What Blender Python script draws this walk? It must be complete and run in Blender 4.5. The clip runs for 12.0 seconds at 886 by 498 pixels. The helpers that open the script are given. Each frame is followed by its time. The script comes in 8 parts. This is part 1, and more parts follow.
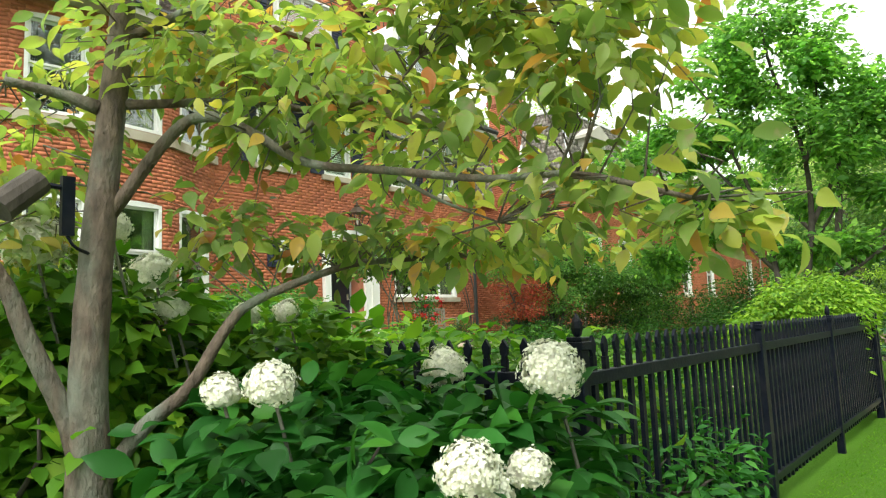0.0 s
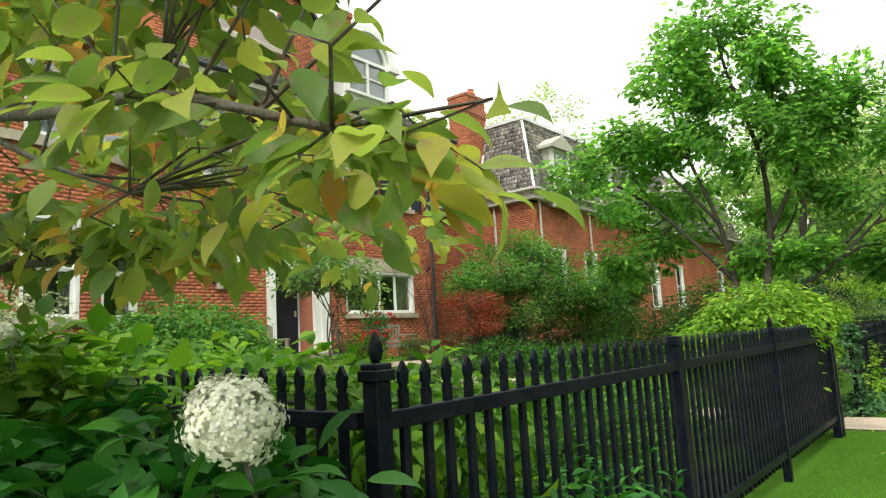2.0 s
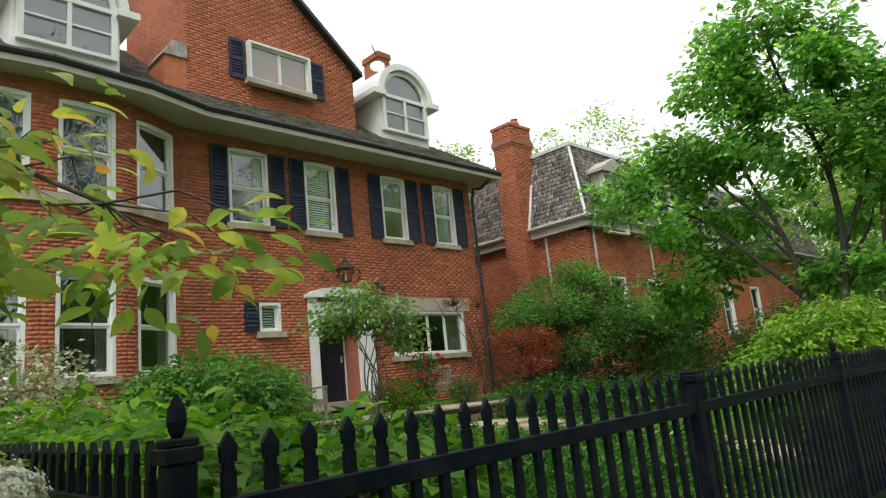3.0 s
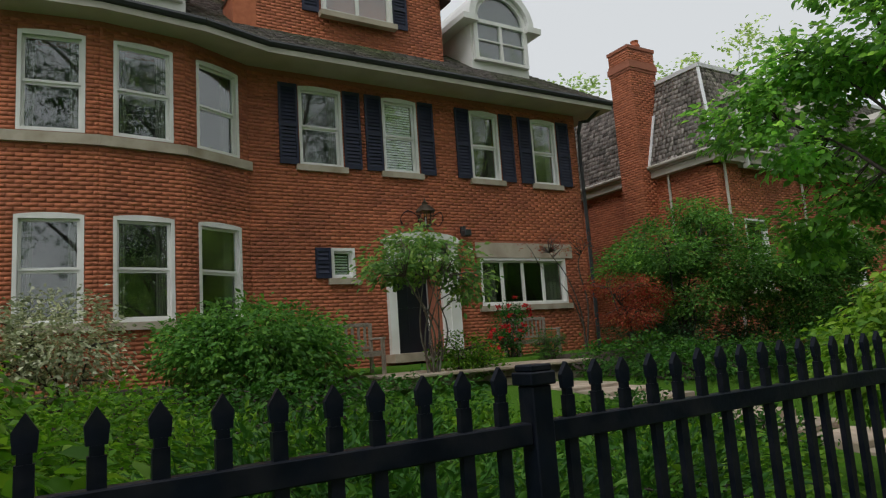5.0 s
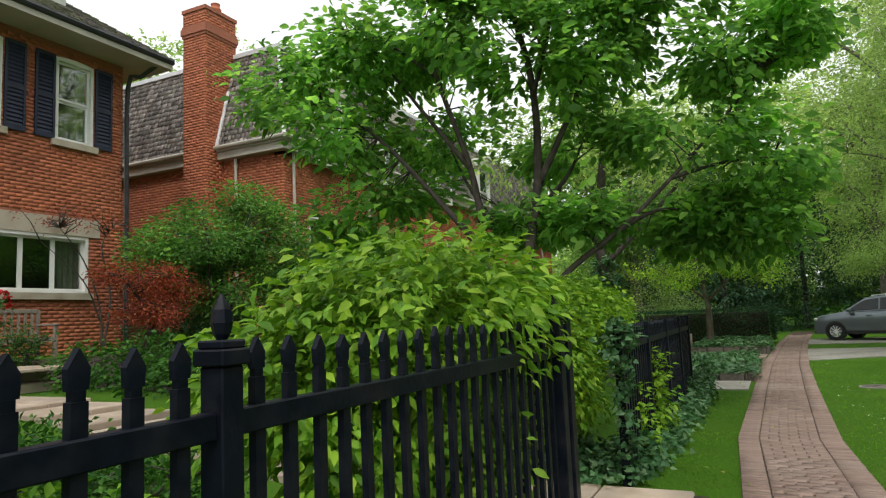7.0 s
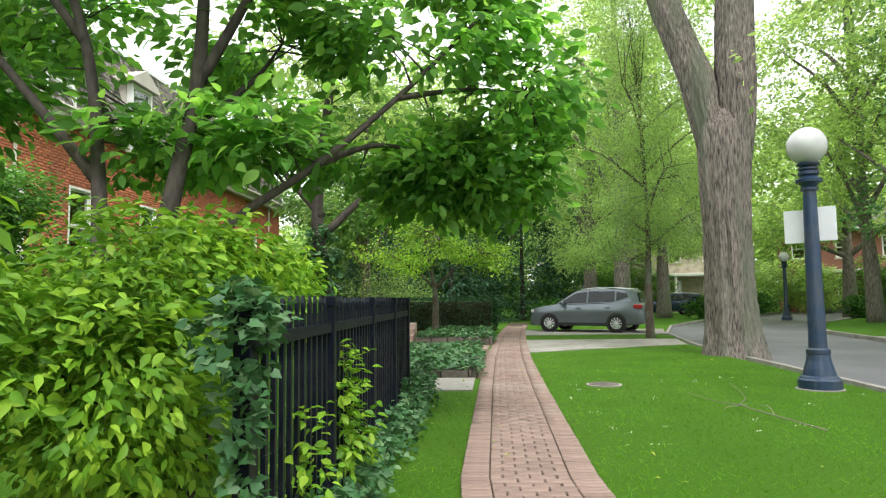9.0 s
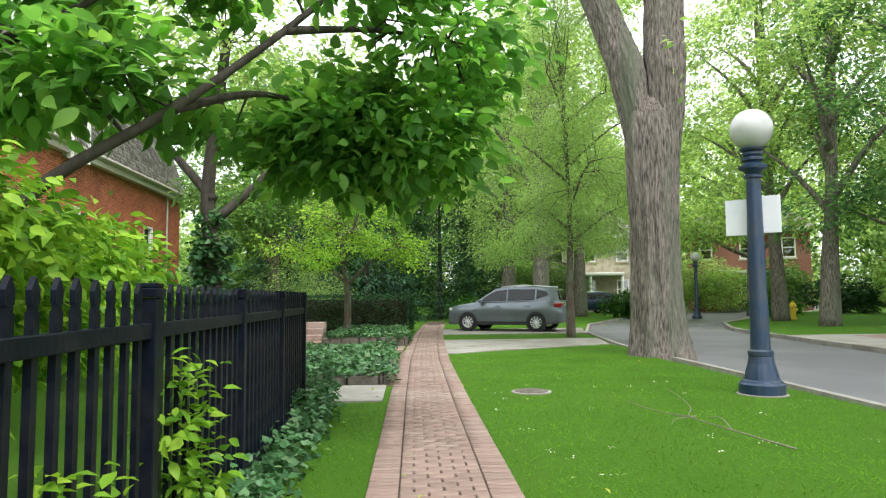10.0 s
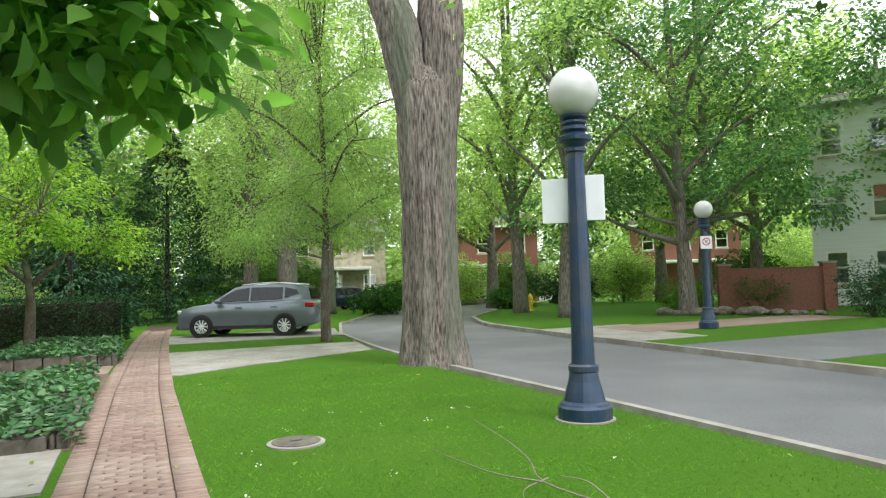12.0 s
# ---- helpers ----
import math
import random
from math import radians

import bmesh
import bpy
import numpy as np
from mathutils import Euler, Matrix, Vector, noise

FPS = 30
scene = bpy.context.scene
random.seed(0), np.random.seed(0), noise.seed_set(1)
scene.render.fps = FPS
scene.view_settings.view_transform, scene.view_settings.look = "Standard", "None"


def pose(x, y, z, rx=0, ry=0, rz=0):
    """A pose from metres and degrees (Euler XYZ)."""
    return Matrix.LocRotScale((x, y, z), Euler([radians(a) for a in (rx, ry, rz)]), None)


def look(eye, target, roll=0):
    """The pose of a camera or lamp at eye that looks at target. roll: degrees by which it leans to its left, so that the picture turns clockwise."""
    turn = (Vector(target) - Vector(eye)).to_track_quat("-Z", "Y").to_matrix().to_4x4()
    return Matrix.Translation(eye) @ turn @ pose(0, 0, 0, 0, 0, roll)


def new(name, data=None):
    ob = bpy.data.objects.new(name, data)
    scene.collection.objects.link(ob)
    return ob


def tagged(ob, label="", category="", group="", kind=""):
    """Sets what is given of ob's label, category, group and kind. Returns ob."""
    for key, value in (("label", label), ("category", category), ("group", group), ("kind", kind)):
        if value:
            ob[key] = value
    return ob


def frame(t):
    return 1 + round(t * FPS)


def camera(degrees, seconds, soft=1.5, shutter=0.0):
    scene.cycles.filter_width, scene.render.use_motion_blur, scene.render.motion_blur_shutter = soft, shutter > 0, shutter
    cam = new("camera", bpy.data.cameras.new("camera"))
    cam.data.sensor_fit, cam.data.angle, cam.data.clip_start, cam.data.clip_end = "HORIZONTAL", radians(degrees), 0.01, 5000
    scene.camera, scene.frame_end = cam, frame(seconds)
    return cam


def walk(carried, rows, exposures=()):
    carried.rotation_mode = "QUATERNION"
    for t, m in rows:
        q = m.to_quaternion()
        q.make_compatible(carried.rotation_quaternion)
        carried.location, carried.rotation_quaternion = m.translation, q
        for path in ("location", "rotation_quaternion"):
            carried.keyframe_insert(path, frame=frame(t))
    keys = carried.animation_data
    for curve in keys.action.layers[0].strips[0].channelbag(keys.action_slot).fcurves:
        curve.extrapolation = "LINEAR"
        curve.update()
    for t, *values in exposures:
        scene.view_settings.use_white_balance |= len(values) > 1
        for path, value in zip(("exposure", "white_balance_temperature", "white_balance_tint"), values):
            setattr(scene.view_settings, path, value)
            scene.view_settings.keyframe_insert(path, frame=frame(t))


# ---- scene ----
cam = camera(67.7, 12.0, soft=1.2)
PATH = [
    (0, (0.094, 0.36, 1.453), (-1.198, 1.87, 1.679), -2.5),
    (0.5, (0.166, 0.503, 1.453), (-1.109, 2.029, 1.674), -2.6),
    (1, (0.155, 0.714, 1.434), (-1.086, 2.268, 1.652), -2.9),
    (1.5, (0.132, 1.023, 1.442), (-1.084, 2.595, 1.666), -3.1),
    (2, (0.189, 1.402, 1.438), (-1.056, 2.944, 1.708), -3.3),
    (2.5, (0.209, 1.826, 1.432), (-1.083, 3.312, 1.783), -4.5),
    (3, (0.232, 2.282, 1.433), (-1.146, 3.675, 1.832), -5.9),
    (3.5, (0.26, 2.738, 1.436), (-1.237, 4.001, 1.843), -7.3),
    (3.7, (0.266, 2.924, 1.426), (-1.277, 4.131, 1.827), -7.1),
    (5.3, (0.071, 4.8, 1.45), (-1.624, 5.826, 1.725), -3.8),
    (5.5, (0.036, 5.044, 1.441), (-1.637, 6.107, 1.705), -3.7),
    (6, (-0.067, 5.666, 1.436), (-1.602, 6.926, 1.673), -3.6),
    (6.5, (-0.212, 6.316, 1.436), (-1.41, 7.899, 1.676), -2.8),
    (6.6, (-0.23, 6.44, 1.434), (-1.347, 8.082, 1.675), -2.4),
    (7, (-0.261, 6.934, 1.396), (-1.121, 8.727, 1.608), -2.5),
    (7.3, (-0.268, 7.356, 1.375), (-0.993, 9.21, 1.568), -2.6),
    (7.5, (-0.264, 7.643, 1.363), (-0.898, 9.531, 1.549), -2.5),
    (7.7, (-0.248, 7.965, 1.337), (-0.791, 9.882, 1.515), -2.5),
    (9.3, (-0.47, 10.395, 1.228), (-0.541, 12.388, 1.377), -0.5),
    (9.5, (-0.464, 10.654, 1.209), (-0.507, 12.648, 1.353), -0.5),
    (10, (-0.397, 11.28, 1.22), (-0.269, 13.27, 1.367), -0.5),
    (10.5, (-0.323, 11.899, 1.268), (0.031, 13.862, 1.407), -0.7),
    (11, (-0.257, 12.558, 1.293), (0.327, 14.467, 1.423), -0.9),
    (11.5, (-0.168, 13.183, 1.322), (0.563, 15.041, 1.439), -1.2),
    (12, (-0.113, 13.84, 1.348), (0.758, 15.636, 1.464), -1.5),
]
EXPOSURES = [(0.0, 1.08, 6500, 3), (2.0, 0.82, 6500, 5), (2.8, 0.42, 6350, 8), (3.5, -0.27, 6150, 10), (5.3, -0.56, 6200, 11), (6.5, 0.08, 6250, 10), (7.2, 0.14, 6350, 10), (8.5, 0.8, 6300, 10), (9.5, 1.12, 6150, 11), (12.0, 1.12, 6100, 10)]
walk(cam, [(t, look(eye, target, roll)) for t, eye, target, roll in PATH], EXPOSURES)


# ---- world and sun: a bright overcast day ----
world = bpy.data.worlds.new("sky")
scene.world = world
world.use_nodes = True
wn, wl = world.node_tree.nodes, world.node_tree.links
sky = wn.new("ShaderNodeTexSky")
sky.sky_type = "NISHITA"
sky.sun_disc = False
sky.sun_elevation, sky.sun_rotation = radians(58), radians(150)
sky.air_density, sky.dust_density, sky.ozone_density = 1.0, 6.0, 1.0
hsv = wn.new("ShaderNodeHueSaturation")
hsv.inputs["Saturation"].default_value = 0.22
wl.new(sky.outputs["Color"], hsv.inputs["Color"])
veil = wn.new("ShaderNodeMix")
veil.data_type = "RGBA"
veil.inputs[0].default_value = 0.7
veil.inputs[7].default_value = (8.6, 8.7, 8.4, 1)
wl.new(hsv.outputs["Color"], veil.inputs[6])
wl.new(veil.outputs[2], wn["Background"].inputs["Color"])
wn["Background"].inputs["Strength"].default_value = 0.15

sun = new("sun", bpy.data.lights.new("sun", "SUN"))
sun.data.energy, sun.data.angle, sun.data.color = 1.2, radians(18), (1.0, 0.96, 0.9)
sun.matrix_world = look((30, -50, 90), (0, 6, 0))

# ---- materials ----


def noise_color(nt, scale, detail, a, b, lo=0.35, hi=0.65, coords=None):
    tex = nt.nodes.new("ShaderNodeTexNoise")
    tex.inputs["Scale"].default_value, tex.inputs["Detail"].default_value = scale, detail
    if coords:
        nt.links.new(coords, tex.inputs["Vector"])
    ramp = nt.nodes.new("ShaderNodeValToRGB")
    ramp.color_ramp.elements[0].position, ramp.color_ramp.elements[1].position = lo, hi
    ramp.color_ramp.elements[0].color, ramp.color_ramp.elements[1].color = (*a, 1), (*b, 1)
    nt.links.new(tex.outputs["Fac"], ramp.inputs["Fac"])
    return ramp.outputs["Color"], tex.outputs["Fac"]


def mixed(nt, mode, fac, a, b):
    m = nt.nodes.new("ShaderNodeMix")
    m.data_type, m.blend_type = "RGBA", mode
    if isinstance(fac, float):
        m.inputs[0].default_value = fac
    else:
        nt.links.new(fac, m.inputs[0])
    for sock, v in ((m.inputs[6], a), (m.inputs[7], b)):
        if isinstance(v, tuple):
            sock.default_value = (*v, 1)
        else:
            nt.links.new(v, sock)
    return m.outputs[2]


def surface(name, a, b, scale=8.0, rough=0.7, metal=0.0, bump=0.2, fine=60.0, stain=None, stain_scale=0.7, vary=0.0, stretch=None, bump_dist=0.01, spec=0.5):
    """Two-scale procedural surface: grain between a and b, broad stains, bump, and a change from piece to piece."""
    mat = bpy.data.materials.new(name)
    mat.use_nodes = True
    nt = mat.node_tree
    p = nt.nodes["Principled BSDF"]
    tc = nt.nodes.new("ShaderNodeTexCoord")
    coords = tc.outputs["Object"]
    if stretch:
        mp = nt.nodes.new("ShaderNodeMapping")
        mp.inputs["Scale"].default_value = stretch
        nt.links.new(coords, mp.inputs["Vector"])
        coords = mp.outputs["Vector"]
    col, _ = noise_color(nt, scale, 6, a, b, 0.3, 0.7, coords)
    if stain:
        mask, fac = noise_color(nt, stain_scale, 4, (0, 0, 0), (1, 1, 1), 0.45, 0.7, coords)
        col = mixed(nt, "MIX", mask, col, stain)
    if vary:
        rnd = nt.nodes.new("ShaderNodeObjectInfo")
        geo = nt.nodes.new("ShaderNodeNewGeometry")
        add = nt.nodes.new("ShaderNodeMath")
        add.operation = "ADD"
        nt.links.new(rnd.outputs["Random"], add.inputs[0])
        nt.links.new(geo.outputs["Random Per Island"], add.inputs[1])
        fr = nt.nodes.new("ShaderNodeMath")
        fr.operation = "FRACT"
        nt.links.new(add.outputs[0], fr.inputs[0])
        mr = nt.nodes.new("ShaderNodeMapRange")
        mr.inputs["To Min"].default_value, mr.inputs["To Max"].default_value = 1 - vary, 1 + vary
        nt.links.new(fr.outputs[0], mr.inputs["Value"])
        hs = nt.nodes.new("ShaderNodeHueSaturation")
        nt.links.new(mr.outputs["Result"], hs.inputs["Value"])
        nt.links.new(col, hs.inputs["Color"])
        col = hs.outputs["Color"]
    nt.links.new(col, p.inputs["Base Color"])
    p.inputs["Roughness"].default_value, p.inputs["Metallic"].default_value = rough, metal
    p.inputs["Specular IOR Level"].default_value = spec
    if bump:
        tex = nt.nodes.new("ShaderNodeTexNoise")
        tex.inputs["Scale"].default_value, tex.inputs["Detail"].default_value = fine, 5
        nt.links.new(coords, tex.inputs["Vector"])
        bp = nt.nodes.new("ShaderNodeBump")
        bp.inputs["Strength"].default_value, bp.inputs["Distance"].default_value = bump, bump_dist
        nt.links.new(tex.outputs["Fac"], bp.inputs["Height"])
        nt.links.new(bp.outputs["Normal"], p.inputs["Normal"])
    return mat


def leaf_mat(name, stops, trans=0.35, rough=0.5, patch=None, gain=(1.15, 1.32, 1.25)):
    """Leaves: each takes its own tone between the stops; part of the light passes through."""
    stops = [(at, tuple(min(0.9, c * g) for c, g in zip(col, gain))) for at, col in stops]
    mat = bpy.data.materials.new(name)
    mat.use_nodes = True
    nt = mat.node_tree
    p = nt.nodes["Principled BSDF"]
    geo = nt.nodes.new("ShaderNodeNewGeometry")
    ramp = nt.nodes.new("ShaderNodeValToRGB")
    els = ramp.color_ramp.elements
    els[0].position, els[0].color = stops[0][0], (*stops[0][1], 1)
    els[1].position, els[1].color = stops[-1][0], (*stops[-1][1], 1)
    for pos, c in stops[1:-1]:
        els.new(pos).color = (*c, 1)
    nt.links.new(geo.outputs["Random Per Island"], ramp.inputs["Fac"])
    tc = nt.nodes.new("ShaderNodeTexCoord")
    tone, _ = noise_color(nt, 0.9, 3, (0.58, 0.62, 0.56), (1.38, 1.33, 1.25), 0.3, 0.7, tc.outputs["Object"])
    col = mixed(nt, "MULTIPLY", 1.0, ramp.outputs["Color"], tone)
    if patch:
        mask, _ = noise_color(nt, 30.0, 3, (0, 0, 0), (0.6, 0.6, 0.6), 0.55, 0.75, tc.outputs["Object"])
        col = mixed(nt, "MIX", mask, col, patch)
    nt.links.new(col, p.inputs["Base Color"])
    p.inputs["Roughness"].default_value = rough
    p.inputs["Specular IOR Level"].default_value = 0.2
    tr = nt.nodes.new("ShaderNodeBsdfTranslucent")
    bright = mixed(nt, "MULTIPLY", 1.0, col, (1.5, 1.55, 0.95))
    nt.links.new(bright, tr.inputs["Color"])
    mx = nt.nodes.new("ShaderNodeMixShader")
    mx.inputs["Fac"].default_value = trans
    nt.links.new(p.outputs["BSDF"], mx.inputs[1])
    nt.links.new(tr.outputs["BSDF"], mx.inputs[2])
    nt.links.new(mx.outputs["Shader"], nt.nodes["Material Output"].inputs["Surface"])
    return mat


def glass_mat(name, tint=(0.9, 0.95, 0.93), alpha=0.14):
    """A window pane: clear enough to show the dark room, with a mirror-like face."""
    mat = bpy.data.materials.new(name)
    mat.use_nodes = True
    nt = mat.node_tree
    gl = nt.nodes.new("ShaderNodeBsdfGlossy")
    gl.inputs["Roughness"].default_value = 0.02
    tr = nt.nodes.new("ShaderNodeBsdfTransparent")
    tr.inputs["Color"].default_value = (*tint, 1)
    mx = nt.nodes.new("ShaderNodeMixShader")
    mx.inputs["Fac"].default_value = alpha
    nt.links.new(tr.outputs["BSDF"], mx.inputs[1])
    nt.links.new(gl.outputs["BSDF"], mx.inputs[2])
    nt.links.new(mx.outputs["Shader"], nt.nodes["Material Output"].inputs["Surface"])
    return mat


M_BRICK = surface("brick_red", (0.37, 0.108, 0.048), (0.47, 0.152, 0.07), 9, 0.85, bump=0.3, fine=90, stain=(0.29, 0.088, 0.044), vary=0.17)
M_MORTAR = surface("mortar", (0.30, 0.105, 0.06), (0.38, 0.14, 0.082), 20, 0.9, bump=0.4)
M_STONE = surface("limestone", (0.40, 0.34, 0.26), (0.52, 0.46, 0.37), 5, 0.8, stain=(0.3, 0.24, 0.17), stain_scale=2.5)
M_WHITE = surface("white_paint", (0.74, 0.73, 0.70), (0.82, 0.82, 0.80), 3, 0.45, bump=0.06, stain=(0.66, 0.65, 0.6))
M_SOFFIT = surface("soffit_paint", (0.42, 0.39, 0.33), (0.52, 0.48, 0.42), 2, 0.6, bump=0.05)
M_SHUTTER = surface("shutter_navy", (0.007, 0.010, 0.030), (0.013, 0.018, 0.048), 6, 0.55, bump=0.1)
M_BLACK = surface("black_iron", (0.003, 0.0045, 0.009), (0.006, 0.009, 0.017), 14, 0.38, bump=0.35, fine=45, spec=0.13, stain=(0.016, 0.017, 0.022), stain_scale=9, bump_dist=0.004)
M_GUTTER = surface("dark_gutter", (0.018, 0.02, 0.022), (0.03, 0.033, 0.036), 5, 0.45, bump=0.1)
M_SHINGLE = surface("weathered_shingle", (0.17, 0.145, 0.13), (0.36, 0.325, 0.30), 12, 0.9, bump=0.5, fine=70, vary=0.5, stretch=(1, 1, 0.3))
M_SHINGLE2 = surface("dark_shingle", (0.10, 0.085, 0.08), (0.20, 0.175, 0.16), 12, 0.9, bump=0.5, fine=70, vary=0.35, stain=(0.10, 0.12, 0.05), stain_scale=0.5)
M_GLASS = glass_mat("window_glass")
# near-black paint that stands in for the shade inside rooms
M_ROOM_SHADE = surface("room_shade", (0.03, 0.03, 0.03), (0.05, 0.048, 0.045), 2, 0.9, bump=0)
# curtain cloth with the dimness of the room put into its colour
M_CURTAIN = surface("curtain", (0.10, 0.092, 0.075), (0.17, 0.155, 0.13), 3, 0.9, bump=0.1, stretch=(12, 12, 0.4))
M_DOOR = surface("navy_door", (0.012, 0.014, 0.024), (0.02, 0.022, 0.034), 3, 0.3, bump=0.05)
M_BARK = surface("grey_bark", (0.03, 0.025, 0.021), (0.34, 0.285, 0.25), 30, 0.95, bump=1.0, fine=34, stretch=(1, 1, 0.15), stain=(0.13, 0.15, 0.10), stain_scale=1.6, bump_dist=0.05)
M_BARK2 = surface("smooth_bark", (0.055, 0.04, 0.03), (0.15, 0.112, 0.082), 34, 0.9, bump=1.0, fine=70, bump_dist=0.012, stretch=(1, 1, 0.45), stain=(0.17, 0.19, 0.15), stain_scale=6)
M_BARKD = surface("dark_bark", (0.035, 0.028, 0.023), (0.085, 0.07, 0.058), 16, 0.9, bump=0.7, fine=40, stretch=(1, 1, 0.4))
M_GRASS = surface("lawn", (0.046, 0.135, 0.005), (0.084, 0.197, 0.008), 30, 0.9, bump=0.8, fine=120, stain=(0.075, 0.172, 0.010), stain_scale=0.6, bump_dist=0.03, spec=0.2)
M_SOIL = surface("soil", (0.03, 0.022, 0.016), (0.07, 0.052, 0.038), 18, 0.95, bump=0.9, fine=60, bump_dist=0.02)
M_LITTER = surface("leaf_litter", (0.10, 0.07, 0.045), (0.22, 0.165, 0.115), 22, 0.95, bump=0.8, fine=80, bump_dist=0.015)
M_ROCK = surface("field_stone", (0.13, 0.11, 0.09), (0.24, 0.205, 0.175), 5, 0.9, bump=0.6, fine=30, stain=(0.10, 0.10, 0.07), stain_scale=2.0)
M_ASPHALT = surface("asphalt", (0.11, 0.11, 0.115), (0.16, 0.16, 0.165), 30, 0.9, bump=0.4, fine=180, stain=(0.185, 0.185, 0.187), stain_scale=0.35)
M_CONC = surface("concrete", (0.27, 0.25, 0.22), (0.37, 0.35, 0.32), 6, 0.9, bump=0.3, fine=120, stain=(0.23, 0.205, 0.175), stain_scale=1.2)
M_PAVER = surface("clay_paver", (0.225, 0.148, 0.12), (0.31, 0.218, 0.18), 10, 0.9, bump=0.4, fine=100, stain=(0.34, 0.255, 0.215), stain_scale=0.8, vary=0.14)
M_SAND = surface("joint_sand", (0.06, 0.04, 0.028), (0.10, 0.07, 0.05), 25, 0.95, bump=0.4)
M_FLAG = surface("flagstone", (0.38, 0.29, 0.21), (0.52, 0.42, 0.33), 4, 0.85, bump=0.4, fine=50, stain=(0.3, 0.25, 0.2), stain_scale=1.5, vary=0.15)
M_NAVY = surface("blue_black_enamel", (0.014, 0.032, 0.07), (0.024, 0.05, 0.10), 5, 0.35, bump=0.12, stain=(0.05, 0.06, 0.08), stain_scale=4)
M_GLOBE = surface("milk_globe", (0.52, 0.52, 0.50), (0.60, 0.60, 0.58), 4, 0.12, bump=0.03, spec=0.6)
M_PLATE = surface("sign_back", (0.70, 0.71, 0.73), (0.80, 0.81, 0.82), 3, 0.45, bump=0.05, stain=(0.62, 0.62, 0.63))
M_BRONZE = surface("aged_bronze", (0.045, 0.033, 0.022), (0.09, 0.068, 0.048), 9, 0.5, metal=0.5, bump=0.2)
M_WOOD = surface("teak_weathered", (0.20, 0.165, 0.13), (0.32, 0.275, 0.225), 14, 0.85, bump=0.4, stretch=(6, 6, 1), vary=0.12)
M_TIMBER = surface("grey_timber", (0.08, 0.07, 0.055), (0.16, 0.14, 0.115), 10, 0.9, bump=0.5)

L_DOG = leaf_mat("dogwood_leaf", [(0.0, (0.10, 0.16, 0.05)), (0.45, (0.18, 0.25, 0.075)), (0.74, (0.28, 0.32, 0.085)), (0.92, (0.34, 0.31, 0.08)), (0.98, (0.40, 0.21, 0.065)), (1.0, (0.38, 0.13, 0.06))], 0.5, 0.45, patch=(0.30, 0.20, 0.15), gain=(1.3, 1.35, 1.15))
L_HYD = leaf_mat("hydrangea_leaf", [(0.0, (0.028, 0.085, 0.026)), (0.6, (0.05, 0.14, 0.038)), (1.0, (0.10, 0.20, 0.04))], 0.24, 0.5, gain=(0.55, 0.95, 0.5))
L_LIME = leaf_mat("lime_leaf", gain=(0.8, 0.92, 0.75), stops=[(0.0, (0.06, 0.15, 0.014)), (0.6, (0.12, 0.25, 0.022)), (1.0, (0.25, 0.37, 0.04))], trans=0.42, rough=0.5)
L_GOLD = leaf_mat("golden_vine_leaf", [(0.0, (0.08, 0.165, 0.02)), (0.5, (0.165, 0.27, 0.03)), (1.0, (0.28, 0.36, 0.048))], 0.36, 0.45, gain=(1.12, 1.32, 1.0))
L_IVY = leaf_mat("ivy_leaf", [(0.0, (0.03, 0.075, 0.03)), (0.7, (0.055, 0.12, 0.05)), (1.0, (0.13, 0.18, 0.10))], 0.2, 0.4, gain=(1.35, 1.5, 1.45))
L_MAG = leaf_mat("magnolia_leaf", [(0.0, (0.05, 0.14, 0.03)), (0.6, (0.09, 0.24, 0.042)), (1.0, (0.17, 0.35, 0.06))], 0.66, 0.42, gain=(1.85, 1.5, 2.0))
L_SHRUB = leaf_mat("shrub_leaf", [(0.0, (0.025, 0.075, 0.013)), (0.6, (0.048, 0.13, 0.02)), (1.0, (0.10, 0.19, 0.026))], 0.25, 0.5, gain=(0.9, 1.08, 0.95))
L_DARK = leaf_mat("yew_leaf", [(0.0, (0.014, 0.04, 0.018)), (1.0, (0.045, 0.10, 0.036))], 0.12, 0.6)
L_SPRUCE = leaf_mat("spruce_needle", [(0.0, (0.025, 0.06, 0.04)), (1.0, (0.085, 0.15, 0.095))], 0.2, 0.6)
L_LOCUST = leaf_mat("locust_leaf", [(0.0, (0.19, 0.25, 0.11)), (1.0, (0.36, 0.42, 0.19))], 0.55, 0.55)
L_TREE = leaf_mat("street_tree_leaf", [(0.0, (0.155, 0.22, 0.09)), (0.7, (0.27, 0.33, 0.14)), (1.0, (0.40, 0.45, 0.19))], 0.58, 0.5, gain=(1.3, 1.42, 1.35))
L_MAPLE = leaf_mat("maple_leaf", [(0.0, (0.085, 0.15, 0.055)), (0.7, (0.16, 0.24, 0.085)), (1.0, (0.29, 0.35, 0.11))], 0.52, 0.5)
L_SERV = leaf_mat("serviceberry_leaf", [(0.0, (0.13, 0.225, 0.04)), (0.6, (0.24, 0.335, 0.055)), (1.0, (0.37, 0.43, 0.08))], 0.55, 0.5)
L_VIB = leaf_mat("viburnum_leaf", [(0.0, (0.055, 0.12, 0.035)), (0.7, (0.11, 0.205, 0.055)), (1.0, (0.19, 0.29, 0.065))], 0.4, 0.5, gain=(1.1, 1.35, 1.05))
L_LINDEN = leaf_mat("linden_leaf", [(0.0, (0.06, 0.12, 0.055)), (0.7, (0.115, 0.20, 0.085)), (1.0, (0.20, 0.29, 0.10))], 0.45, 0.5)
L_OAK = leaf_mat("oak_leaf", [(0.0, (0.02, 0.05, 0.012)), (0.7, (0.045, 0.09, 0.022)), (1.0, (0.07, 0.12, 0.03))], 0.25, 0.5)
